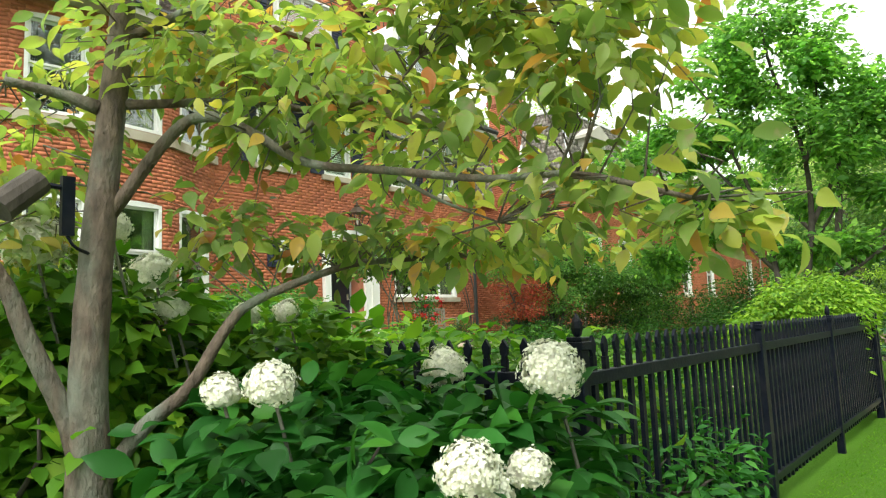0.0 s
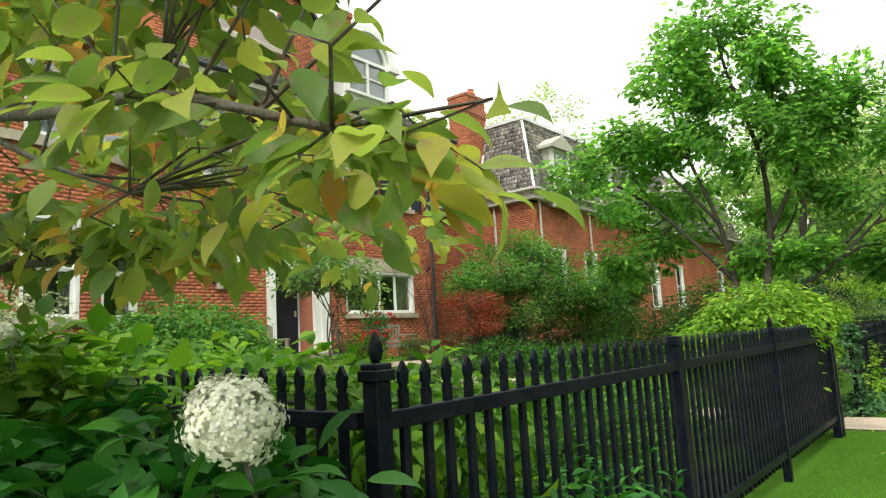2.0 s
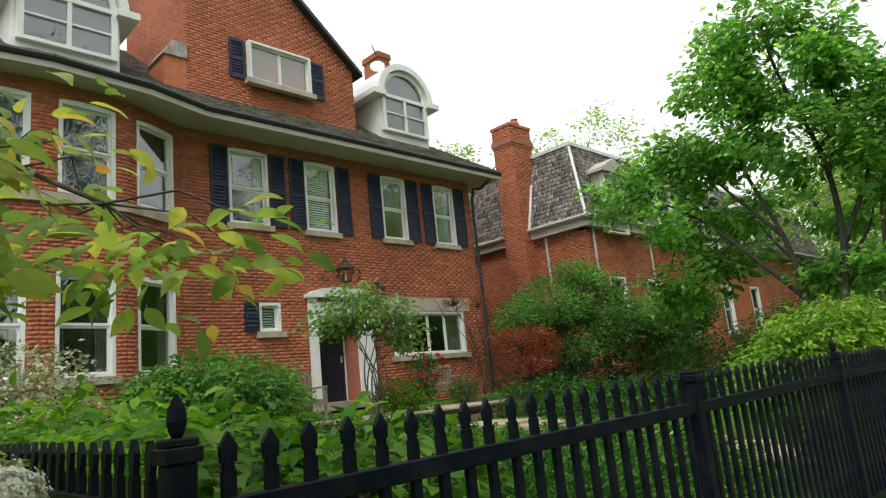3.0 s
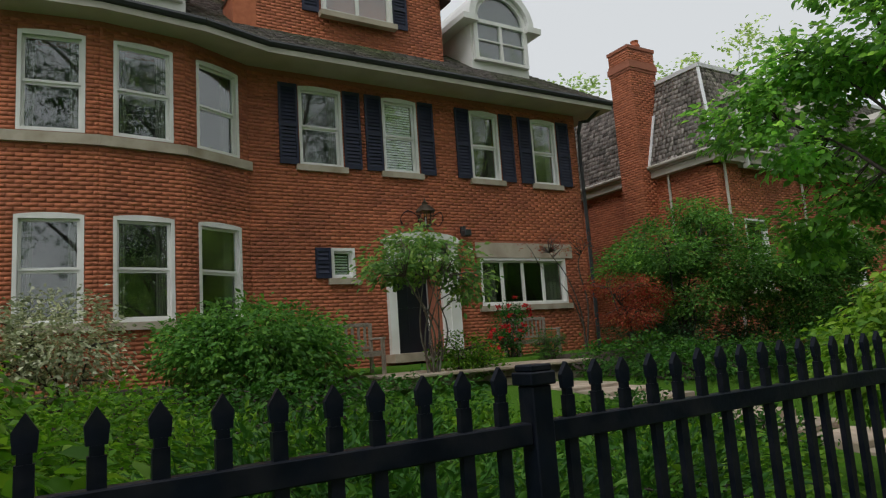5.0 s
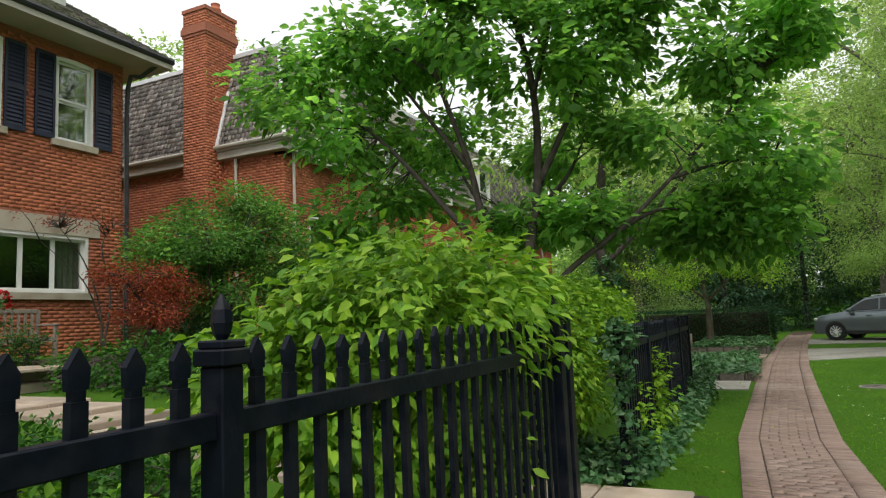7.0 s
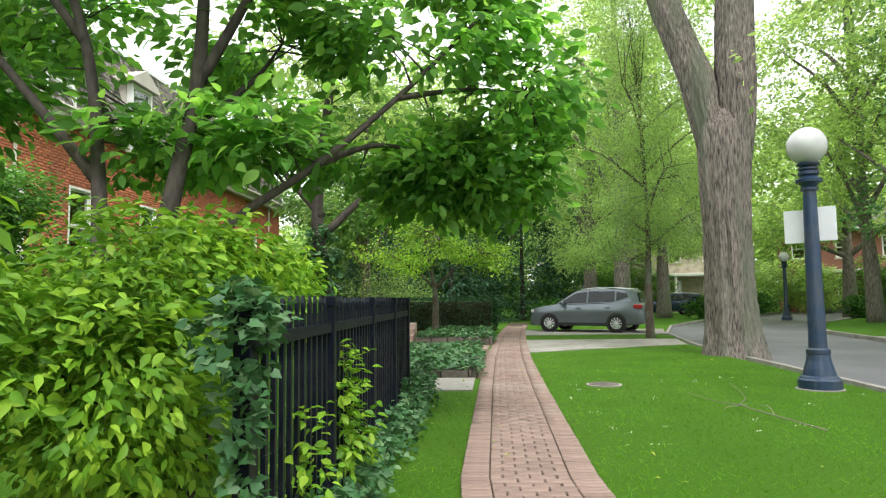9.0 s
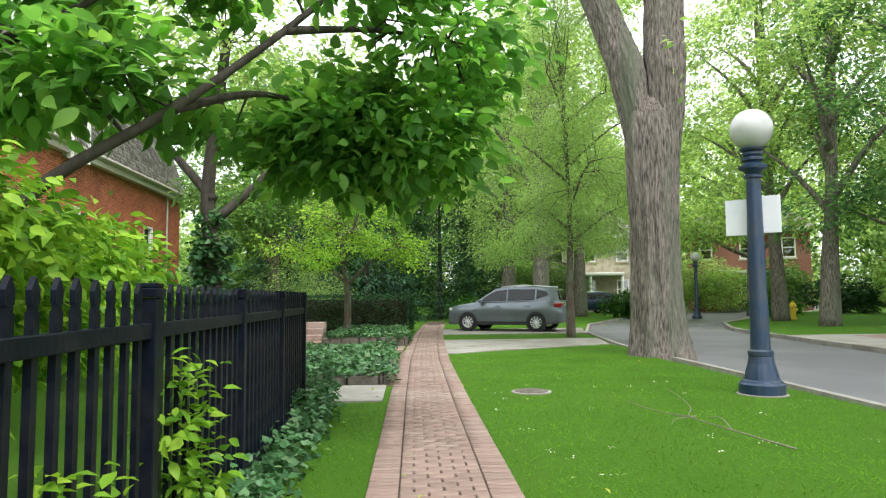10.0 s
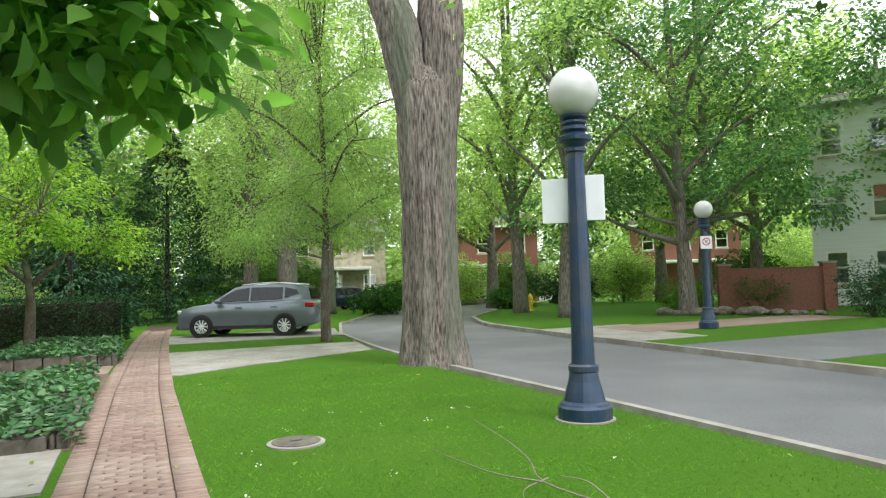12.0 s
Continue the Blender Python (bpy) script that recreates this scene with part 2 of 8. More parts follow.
L_RED = leaf_mat("red_maple_leaf", [(0.0, (0.17, 0.04, 0.028)), (0.7, (0.33, 0.08, 0.05)), (1.0, (0.28, 0.17, 0.06))], 0.4, 0.5, gain=(1.2, 1, 1))
L_VARI = leaf_mat("variegated_leaf", [(0.0, (0.16, 0.21, 0.11)), (0.6, (0.45, 0.48, 0.34)), (1.0, (0.62, 0.62, 0.5))], 0.25, 0.55, gain=(1, 1, 1))
L_PETAL = leaf_mat("hydrangea_petal", [(0.0, (0.66, 0.68, 0.55)), (0.4, (0.80, 0.80, 0.72)), (1.0, (0.86, 0.85, 0.81))], 0.06, 0.6, gain=(1, 1, 1))
L_ROSE = leaf_mat("rose_petal", [(0.0, (0.40, 0.01, 0.02)), (1.0, (0.62, 0.04, 0.05))], 0.2, 0.5, gain=(1, 1, 1))
L_BLADE = leaf_mat("grass_blade", [(0.0, (0.068, 0.17, 0.010)), (0.6, (0.102, 0.222, 0.015)), (1.0, (0.155, 0.255, 0.022))], 0.45, 0.6, gain=(1.05, 1.15, 1.0))

# ---- building helpers ----


def box(bm, x0, x1, y0, y1, z0, z1, bevel=0.0):
    v = [bm.verts.new(p) for p in ((x0, y0, z0), (x1, y0, z0), (x1, y1, z0), (x0, y1, z0), (x0, y0, z1), (x1, y0, z1), (x1, y1, z1), (x0, y1, z1))]
    fs = [bm.faces.new([v[i] for i in f]) for f in ((3, 2, 1, 0), (4, 5, 6, 7), (0, 1, 5, 4), (1, 2, 6, 5), (2, 3, 7, 6), (3, 0, 4, 7))]
    if bevel:
        es = list({e for f in fs for e in f.edges})
        bmesh.ops.bevel(bm, geom=es, offset=bevel, segments=1, affect="EDGES")
    return bm


def boxes(*specs, bevel=0.0):
    bm = bmesh.new()
    for s in specs:
        box(bm, *s, bevel=bevel)
    return bm


def prism(poly, z0, z1, bm=None):
    """An upright prism over a polygon of (x, y)."""
    bm = bm or bmesh.new()
    lo = [bm.verts.new((x, y, z0)) for x, y in poly]
    hi = [bm.verts.new((x, y, z1)) for x, y in poly]
    bm.faces.new(lo[::-1])
    bm.faces.new(hi)
    n = len(poly)
    for i in range(n):
        bm.faces.new((lo[i], lo[(i + 1) % n], hi[(i + 1) % n], hi[i]))
    return bm


def slab_yz(poly, x0, x1, bm=None):
    """A slab with an outline of (y, z), between two x."""
    bm = bm or bmesh.new()
    a = [bm.verts.new((x0, y, z)) for y, z in poly]
    b = [bm.verts.new((x1, y, z)) for y, z in poly]
    bm.faces.new(a[::-1])
    bm.faces.new(b)
    n = len(poly)
    for i in range(n):
        bm.faces.new((a[i], a[(i + 1) % n], b[(i + 1) % n], b[i]))
    bmesh.ops.recalc_face_normals(bm, faces=bm.faces)
    return bm


def lathe(profile, n=20, bm=None, at=(0, 0, 0), caps=True):
    bm = bm or bmesh.new()
    rings = []
    for r, z in profile:
        rings.append([bm.verts.new((at[0] + r * math.cos(2 * math.pi * i / n), at[1] + r * math.sin(2 * math.pi * i / n), at[2] + z)) for i in range(n)])
    for a, b in zip(rings, rings[1:]):
        for i in range(n):
            bm.faces.new((a[i], a[(i + 1) % n], b[(i + 1) % n], b[i]))
    if caps:
        bm.faces.new(rings[0][::-1])
        bm.faces.new(rings[-1])
    return bm


def tube(points, radii, n=8, bm=None, wobble=0.0, rng=None):
    """A tapering tube along points."""
    bm = bm or bmesh.new()
    pts = [Vector(p) for p in points]
    rings = []
    side = None
    for i, p in enumerate(pts):
        d = (pts[min(i + 1, len(pts) - 1)] - pts[max(i - 1, 0)]).normalized()
        ref = side if side is not None else (Vector((1, 0, 0)) if abs(d.x) < 0.8 else Vector((0, 1, 0)))
        u = (ref - d * ref.dot(d)).normalized()
        w = d.cross(u)
        side = u
        ring = []
        for k in range(n):
            a = 2 * math.pi * k / n
            r = radii[i] * (1 + (wobble * (rng.random() - 0.5) * 2 if wobble else 0))
            ring.append(bm.verts.new(p + u * (r * math.cos(a)) + w * (r * math.sin(a))))
        rings.append(ring)
    for a, b in zip(rings, rings[1:]):
        for k in range(n):
            bm.faces.new((a[k], a[(k + 1) % n], b[(k + 1) % n], b[k]))
    bm.faces.new(rings[0][::-1])
    bm.faces.new(rings[-1])
    return bm


def spline(points, steps=4):
    """Catmull-Rom through the points."""
    p = [Vector(q) for q in points]
    p = [p[0] * 2 - p[1]] + p + [p[-1] * 2 - p[-2]]
    out = []
    for i in range(1, len(p) - 2):
        for s in range(steps):
            t = s / steps
            out.append(0.5 * ((2 * p[i]) + (p[i + 1] - p[i - 1]) * t + (2 * p[i - 1] - 5 * p[i] + 4 * p[i + 1] - p[i + 2]) * t * t + (3 * p[i] - p[i - 1] - 3 * p[i + 1] + p[i + 2]) * t ** 3))
    out.append(p[-2])
    return out


def limb(points, r0, r1, bm, n=8, steps=4, wobble=0.0, rng=None):
    pts = spline(points, steps)
    m = len(pts) - 1
    return tube(pts, [r0 + (r1 - r0) * (i / m) ** 0.8 for i in range(m + 1)], n, bm, wobble, rng)


def finish(name, bm, material, smooth=False):
    me = bpy.data.meshes.new(name)
    bm.to_mesh(me)
    bm.free()
    if material:
        me.materials.append(material)
    if smooth:
        me.polygons.foreach_set("use_smooth", [True] * len(me.polygons))
    return me


def part(name, bm, material, parent=None, label="", smooth=False):
    ob = new(name, finish(name, bm, material, smooth))
    if parent:
        ob.parent = parent
    if label:
        ob["label"] = label
    return ob


def thing(name, bm, material, label, category, group="", kind="", smooth=False):
    return tagged(part(name, bm, material, None, "", smooth), label, category, group, kind)


def empty(name, label="", category="", group="", kind="", at=(0, 0, 0)):
    ob = new(name)
    ob.location = at
    return tagged(ob, label, category, group, kind)


def np_mesh(name, verts, faces, material, parent=None, label="", kind="", smooth=False):
    """A mesh out of numpy arrays: verts (n, 3), faces (m, k)."""
    me = bpy.data.meshes.new(name)
    nv, (nf, k) = len(verts), faces.shape
    me.vertices.add(nv)
    me.vertices.foreach_set("co", np.asarray(verts, dtype=np.float32).ravel())
    me.loops.add(nf * k)
    me.loops.foreach_set("vertex_index", faces.astype(np.int32).ravel())
    me.polygons.add(nf)
    me.polygons.foreach_set("loop_start", np.arange(0, nf * k, k, dtype=np.int32))
    me.update(calc_edges=True)
    me.materials.append(material)
    if smooth:
        me.polygons.foreach_set("use_smooth", [True] * nf)
    ob = new(name, me)
    if parent:
        ob.parent = parent
    return tagged(ob, label, kind=kind)


LEAF4 = (np.array([(0, 0, 0), (-0.5, 0.42, 0.12), (0, 1, -0.06), (0.5, 0.42, 0.12)]), np.array([(0, 3, 2), (0, 2, 1)]))
LEAF8 = (np.array([(0, 0, 0), (-0.40, 0.25, 0.07), (-0.47, 0.55, 0.07), (0, 1.0, -0.16), (0.47, 0.55, 0.07), (0.40, 0.25, 0.07), (0, 0.28, 0.0), (0, 0.6, -0.02)]),
         np.array([(0, 6, 1), (1, 6, 2), (6, 7, 2), (2, 7, 3), (7, 4, 3), (6, 4, 7), (6, 5, 4), (0, 5, 6)]))
LEAF_ROUND = (np.array([(0, 0, 0), (-0.22, 0.10, 0.03), (-0.40, 0.28, 0.07), (-0.46, 0.48, 0.08), (-0.38, 0.68, 0.05), (-0.2, 0.86, -0.02), (0, 1.04, -0.16), (0.2, 0.86, -0.02), (0.38, 0.68, 0.05), (0.46, 0.48, 0.08), (0.40, 0.28, 0.07), (0.22, 0.10, 0.03), (0, 0.28, 0.0), (0, 0.52, 0.0), (0, 0.76, -0.03)]),
              np.array([(0, 12, 1), (1, 12, 2), (2, 12, 13), (2, 13, 3), (3, 13, 4), (4, 13, 14), (4, 14, 5), (5, 14, 6), (0, 11, 12), (11, 10, 12), (10, 13, 12), (10, 9, 13), (9, 8, 13), (8, 14, 13), (8, 7, 14), (7, 6, 14)]))
LEAF_IVY = (np.array([(0, 0.05, 0), (-0.36, -0.08, 0.03), (-0.5, 0.32, 0.05), (-0.29, 0.56, 0.02), (0, 0.95, -0.05), (0.29, 0.56, 0.02), (0.5, 0.32, 0.05), (0.36, -0.08, 0.03)]),
            np.array([(0, 2, 1), (0, 3, 2), (0, 4, 3), (0, 5, 4), (0, 6, 5), (0, 7, 6)]))


def leaf_arrays(rng, points, outward, size, aspect=0.55, flat=0.5, droop=0.3, shape=LEAF4, jitter=0.3):
    """Leaves with their stalk at the points. outward: the way each leans; flat: how level the blades lie; droop: how far tips hang."""
    n = len(points)
    d = outward + rng.normal(0, 0.55, (n, 3))
    d[:, 2] = d[:, 2] * 0.5 - droop
    d /= np.linalg.norm(d, axis=1, keepdims=True) + 1e-9
    up = rng.normal(0, 1 - flat, (n, 3)) + np.array((0, 0, 1.0)) * (flat + 0.15) + outward * 0.45
    s = np.cross(d, up)
    s /= np.linalg.norm(s, axis=1, keepdims=True) + 1e-9
    u = np.cross(s, d)
    ln = size * (1 + rng.uniform(-jitter, jitter, n))
    local, faces = shape
    v = points[:, None, :] + ln[:, None, None] * (local[None, :, 0:1] * aspect * s[:, None, :] + local[None, :, 1:2] * d[:, None, :] + local[None, :, 2:3] * u[:, None, :])
    k = len(local)
    f = faces[None] + (np.arange(n) * k)[:, None, None]
    return v.reshape(-1, 3), f.reshape(-1, 3)


def gather(lists):
    vs, fs, o = [], [], 0
    for v, f in lists:
        vs.append(v)
        fs.append(f + o)
        o += len(v)
    return np.concatenate(vs), np.concatenate(fs)


def blob_points(rng, blobs, n, shell=0.45, gap=0.0, gap_freq=1.0, lower=-1.0):
    """Points within ellipsoids (x, y, z, rx, ry, rz), denser to the outside, with holes where the noise is low; and the ways out."""
    b = np.array(blobs, dtype=float)
    w = b[:, 3] * b[:, 4] + b[:, 4] * b[:, 5] + b[:, 3] * b[:, 5]
    pick = rng.choice(len(b), size=n, p=w / w.sum())
    d = rng.normal(0, 1, (n, 3))
    d /= np.linalg.norm(d, axis=1, keepdims=True)
    d[:, 2] = np.where(d[:, 2] < lower, -d[:, 2], d[:, 2])
    r = rng.uniform(0, 1, n) ** shell
    p = b[pick, :3] + d * b[pick, 3:] * r[:, None]
    if gap:
        val = np.array([noise.noise(Vector(q) * gap_freq) for q in p])
        keep = val > gap - 0.5
        p, d = p[keep], d[keep]
    return p, d


def crown(rng, blobs, clusters, per, size, spread, **kw):
    """Clusters of leaves that fill the blobs."""
    opts = {k: kw.pop(k) for k in ("shell", "gap", "gap_freq", "lower") if k in kw}
    p, d = blob_points(rng, blobs, clusters, **opts)
    pts = np.repeat(p, per, axis=0) + rng.normal(0, spread, (len(p) * per, 3)) * np.array((1, 1, 0.55))
    return leaf_arrays(rng, pts, np.repeat(d, per, axis=0), size, **kw), p


def twigs(bm, rng, roots, tips, r=0.012, n=4):
    for t in tips:
        t = Vector(t)
        root = min(roots, key=lambda q: (q - t).length)
        mid = root.lerp(t, 0.5) + Vector((rng.normal(0, 0.08), rng.normal(0, 0.08), 0.1 * (t - root).length))
        tube([root, mid, t], [r, r * 0.7, r * 0.3], n, bm)
    return bm

# ---- ground, road, path ----


def lerp_table(table, v):
    return float(np.interp(v, [a for a, _ in table], [b for _, b in table]))


KERB_NEAR = [(-300, 4.6), (16, 4.75), (20, 4.87), (27, 5.0), (30, 5.4), (34, 6.0), (40, 7.8), (50, 13.0), (60, 20.0), (90, 45.0), (400, 300.0)]
KERB_FAR = [(-300, 9.6), (18, 9.65), (22, 10.0), (28, 10.7), (35, 11.8), (40, 14.0), (48, 20.0), (60, 31.0), (90, 58.0), (400, 330.0)]
PATH_MID = [(-40, -0.2), (0, -0.05), (9, 0.01), (12, -0.03), (14.7, -0.15), (19.4, -0.06), (24, 0.06), (28.7, 0.27), (35, 0.62), (45, 1.4), (60, 4.0)]
PATH_W = 0.96


def smooth(t):
    t = min(max(t, 0.0), 1.0)
    return t * t * (3 - 2 * t)


def ground_z(x, y):
    near, far = lerp_table(KERB_NEAR, y), lerp_table(KERB_FAR, y)
    if near - 0.02 < x < far + 0.02:
        return -0.2
    if x > -1.6:
        return 0.0
    rise = 0.62 * smooth((-1.8 - x) / 7.0) + 0.42 * smooth((-9.0 - x) / 2.2)
    return rise * smooth((26 - y) / 6.0) * smooth((y + 14) / 8.0) + 0.25 * smooth((-2.0 - x) / 4.0) * smooth((y - 20) / 6.0)


def build_ground():
    xs = np.unique(np.concatenate([np.linspace(-420, -20, 21), np.arange(-20, 18, 0.32), np.linspace(18, 60, 43), np.linspace(60, 420, 19)]))
    ys = np.unique(np.concatenate([np.linspace(-420, -14, 18), np.arange(-14, 46, 0.4), np.linspace(46, 90, 30), np.linspace(90, 420, 17)]))
    v = np.array([(x, y, ground_z(x, y)) for y in ys for x in xs])
    nx, ny = len(xs), len(ys)
    i = np.arange(nx * ny).reshape(ny, nx)
    f = np.stack([i[:-1, :-1], i[:-1, 1:], i[1:, 1:], i[1:, :-1]], -1).reshape(-1, 4)
    ob = np_mesh("ground", v, f, M_GRASS)
    tagged(ob, "mown green lawn and garden ground", "lawn", kind="structure")


def strip(rows, z, thick, name, material, label, category, kind="structure"):
    """A flat band between left and right edges: rows of (y, x_left, x_right)."""
    bm = bmesh.new()
    top, bot = [], []
    for y, a, b in rows:
        top.append((bm.verts.new((a, y, z)), bm.verts.new((b, y, z))))
        bot.append((bm.verts.new((a, y, z - thick)), bm.verts.new((b, y, z - thick))))
    for i in range(len(rows) - 1):
        (a, b), (c, d) = top[i], top[i + 1]
        bm.faces.new((a, b, d, c))
        (e, g), (h, k) = bot[i], bot[i + 1]
        bm.faces.new((a, c, h, e))
        bm.faces.new((b, g, k, d))
    for t, b in ((top[0], bot[0]), (top[-1], bot[-1])):
        bm.faces.new((t[0], b[0], b[1], t[1]))
    bmesh.ops.recalc_face_normals(bm, faces=bm.faces)
    return thing(name, bm, material, label, category, kind=kind)


build_ground()
YS = [-200, -60, -20, 0, 6, 10, 14, 17, 20, 22, 24, 26, 28, 30, 32, 34, 36, 38, 40, 44, 48, 54, 60, 75, 90, 200]
strip([(y, lerp_table(KERB_NEAR, y), lerp_table(KERB_FAR, y)) for y in YS], -0.10, 0.08, "road", M_ASPHALT, "grey asphalt street that curves away", "road")
strip([(y, lerp_table(KERB_NEAR, y) - 0.02, lerp_table(KERB_NEAR, y) + 0.09) for y in YS], 0.014, 0.22, "kerb", M_CONC, "pale concrete kerb beside the lawn", "kerb")
strip([(y, lerp_table(KERB_FAR, y) - 0.11, lerp_table(KERB_FAR, y) + 0.06) for y in YS], 0.02, 0.22, "kerb", M_CONC, "pale concrete kerb across the street", "kerb")
path_rows = [(y, lerp_table(PATH_MID, y) - PATH_W / 2, lerp_table(PATH_MID, y) + PATH_W / 2) for y in np.arange(-14, 46, 1.0)]
path_bed = strip(path_rows, 0.012, 0.05, "pavement", M_SAND, "narrow clay brick footpath with soldier borders", "footpath")
# cross walks to the road and driveways
strip([(25.7, 0.5, 0.75), (26.4, 0.5, 1.9), (27.9, 0.55, 4.9), (30.3, 0.6, 5.3)], 0.016, 0.05, "pavement", M_CONC, "pale concrete walk from footpath to kerb", "walkway")
strip([(33.0, 0.95, 5.85), (34.6, 1.0, 6.1), (36.6, 1.1, 6.6)], 0.018, 0.05, "driveway", M_CONC, "pale concrete driveway under a parked car", "driveway")
strip([(20.6, -0.75, -0.52), (24.0, -0.75, -0.41), (26.7, -0.75, -0.28)], 0.008, 0.05, "ground_strip", M_LITTER, "brown leaf litter between ivy bed and footpath", "soil")
strip([(19.2, -1.55, -0.62), (20.6, -1.75, -0.6)], 0.02, 0.06, "pavement", M_CONC, "grey concrete slab beside the footpath", "slab")
strip([(26.75, -3.6, -0.36), (28.15, -3.6, -0.28)], 0.014, 0.05, "pavement", M_PAVER, "clay brick walk towards a garden stair", "walkway")
strip([(11.3, -9.0, -0.75), (12.3, -9.0, -0.75)], 0.012, 0.05, "pavement", M_SOIL, "bare soil under the garden path", "path bed")


# ---- fences ----


def picket_mesh():
    bm = bmesh.new()
    w = 0.017
    box(bm, -w, w, -0.011, 0.011, 0.0, 1.24)
    box(bm, -0.013, 0.013, -0.009, 0.009, 1.24, 1.262)
    slab = [(-0.020, 1.262), (0.020, 1.262), (0.023, 1.305), (0.0, 1.345), (-0.023, 1.305)]
    a = [bm.verts.new((x, -0.008, z)) for x, z in slab]
    b = [bm.verts.new((x, 0.008, z)) for x, z in slab]
    bm.faces.new(a)
    bm.faces.new(b[::-1])
    for i in range(5):
        bm.faces.new((a[i], b[i], b[(i + 1) % 5], a[(i + 1) % 5]))
    bmesh.ops.recalc_face_normals(bm, faces=bm.faces)
    return finish("picket", bm, M_BLACK)


POST_SHAFT = finish("post", boxes((-0.034, 0.034, -0.034, 0.034, -0.1, 1.314), bevel=0.004), M_BLACK)
POST_CAP = finish("cap", boxes((-0.045, 0.045, -0.045, 0.045, 1.315, 1.352), (-0.038, 0.038, -0.038, 0.038, 1.3521, 1.372), bevel=0.004), M_BLACK)
POST_FINIAL = finish("finial", lathe([(0.012, 1.372), (0.02, 1.385), (0.026, 1.41), (0.022, 1.44), (0.004, 1.475)], 6), M_BLACK)
GATE_SHAFT = finish("post", boxes((-0.02, 0.07, -0.05, 0.05, -0.1, 1.36), bevel=0.005), M_BLACK)
GATE_STILE = finish("hanging_stile", boxes((-0.16, -0.07, -0.045, 0.045, -0.1, 1.36), bevel=0.005), M_BLACK)
GATE_WEB = finish("web", boxes((-0.069, -0.021, -0.02, 0.02, -0.1, 1.34)), M_BLACK)
GATE_CAP = finish("cap", boxes((-0.035, 0.105, -0.065, 0.065, 1.361, 1.392), bevel=0.005), M_BLACK)
GATE_FINIAL = finish("finial", lathe([(0.055, 1.361), (0.055, 1.38), (0.03, 1.385), (0.045, 1.40), (0.05, 1.43), (0.02, 1.47), (0.004, 1.51)], 8, at=(-0.115, 0, 0)), M_BLACK)
PICKET = picket_mesh()


def fence_post(root, s, kind):
    """A square post with its cap; the gate end has a second stile under a pointed finial."""
    pieces = [GATE_STILE, GATE_WEB, GATE_CAP, GATE_FINIAL] if kind == "gate" else [POST_CAP, POST_FINIAL] if kind else [POST_CAP]
    o = new("post", GATE_SHAFT if kind == "gate" else POST_SHAFT)
    o.parent, o.location = root, (s, 0, 0)
    for me in pieces:
        new(me.name.split(".")[0], me).parent = o


def fence(a, b, posts, label, drop=0.0):
    """A run from a to b in plan, sunk by drop. posts: (distance, has finial)."""
    a, b = Vector((*a, -drop)), Vector((*b, -drop))
    run, d = (b - a).length, (b - a).normalized()
    ang = math.atan2(d.y, d.x)
    root = empty("iron_fence", label, "fence", at=a)
    root.rotation_euler = (0, 0, ang)
    for s, fin in posts:
        if fin is not None:
            fence_post(root, s, fin)
    for (s0, _), (s1, _) in zip(posts, posts[1:]):
        for z0, z1 in ((1.156, 1.216), (0.205, 0.265)):
            part("rail", boxes((s0 + 0.034, s1 - 0.034, -0.021, 0.021, z0, z1), bevel=0.004), M_BLACK, root)
        n = max(2, round((s1 - s0) / 0.1185))
        for k in range(1, n):
            o = new("picket", PICKET)
            o.parent = root
            o.location = (s0 + (s1 - s0) * k / n, 0, 0.16 + random.uniform(-0.004, 0.004))
            o.scale = (1, 1, 0.9)
            o.rotation_euler = (0, random.uniform(-0.006, 0.006), random.uniform(-0.04, 0.04))
    return root


FX = -1.37
fence((FX, 2.95), (FX, 10.75), [(0, True), (2.66, False), (5.12, True), (7.85, "gate")], "black iron picket fence along the footpath")
fence((FX - 0.05, 2.95), (-9.0, 3.05), [(0.0, None), (2.55, False), (5.05, False), (7.58, False)], "black iron picket fence running back through shrubs")
fence((FX, 12.5), (FX - 0.03, 18.2), [(0, False), (1.45, False), (2.95, False), (4.35, False), (5.65, False)], "black iron picket fence hung with ivy", drop=0.085)


def gate_leaf():
    root = empty("garden_gate", "black iron garden gate standing open", "gate", at=(FX - 0.05, 10.86, 0))
    part("gate_frame", boxes((-1.2, 0, -0.02, 0.02, 1.15, 1.2), (-1.2, 0, -0.02, 0.02, 0.12, 0.17), (-1.2, -1.16, -0.02, 0.02, 0.12, 1.3), (-0.04, 0, -0.02, 0.02, 0.12, 1.4)), M_BLACK, root)
    for k in range(1, 9):
        o = new("picket", PICKET)
        o.parent, o.location, o.scale = root, (-1.2 + k * 0.133, 0, 0.16), (1, 1, 0.9)
    root.rotation_euler = (0, 0, radians(-8))


gate_leaf()

# ---- walls with openings and bricks ----
BRICKS_OUT = []


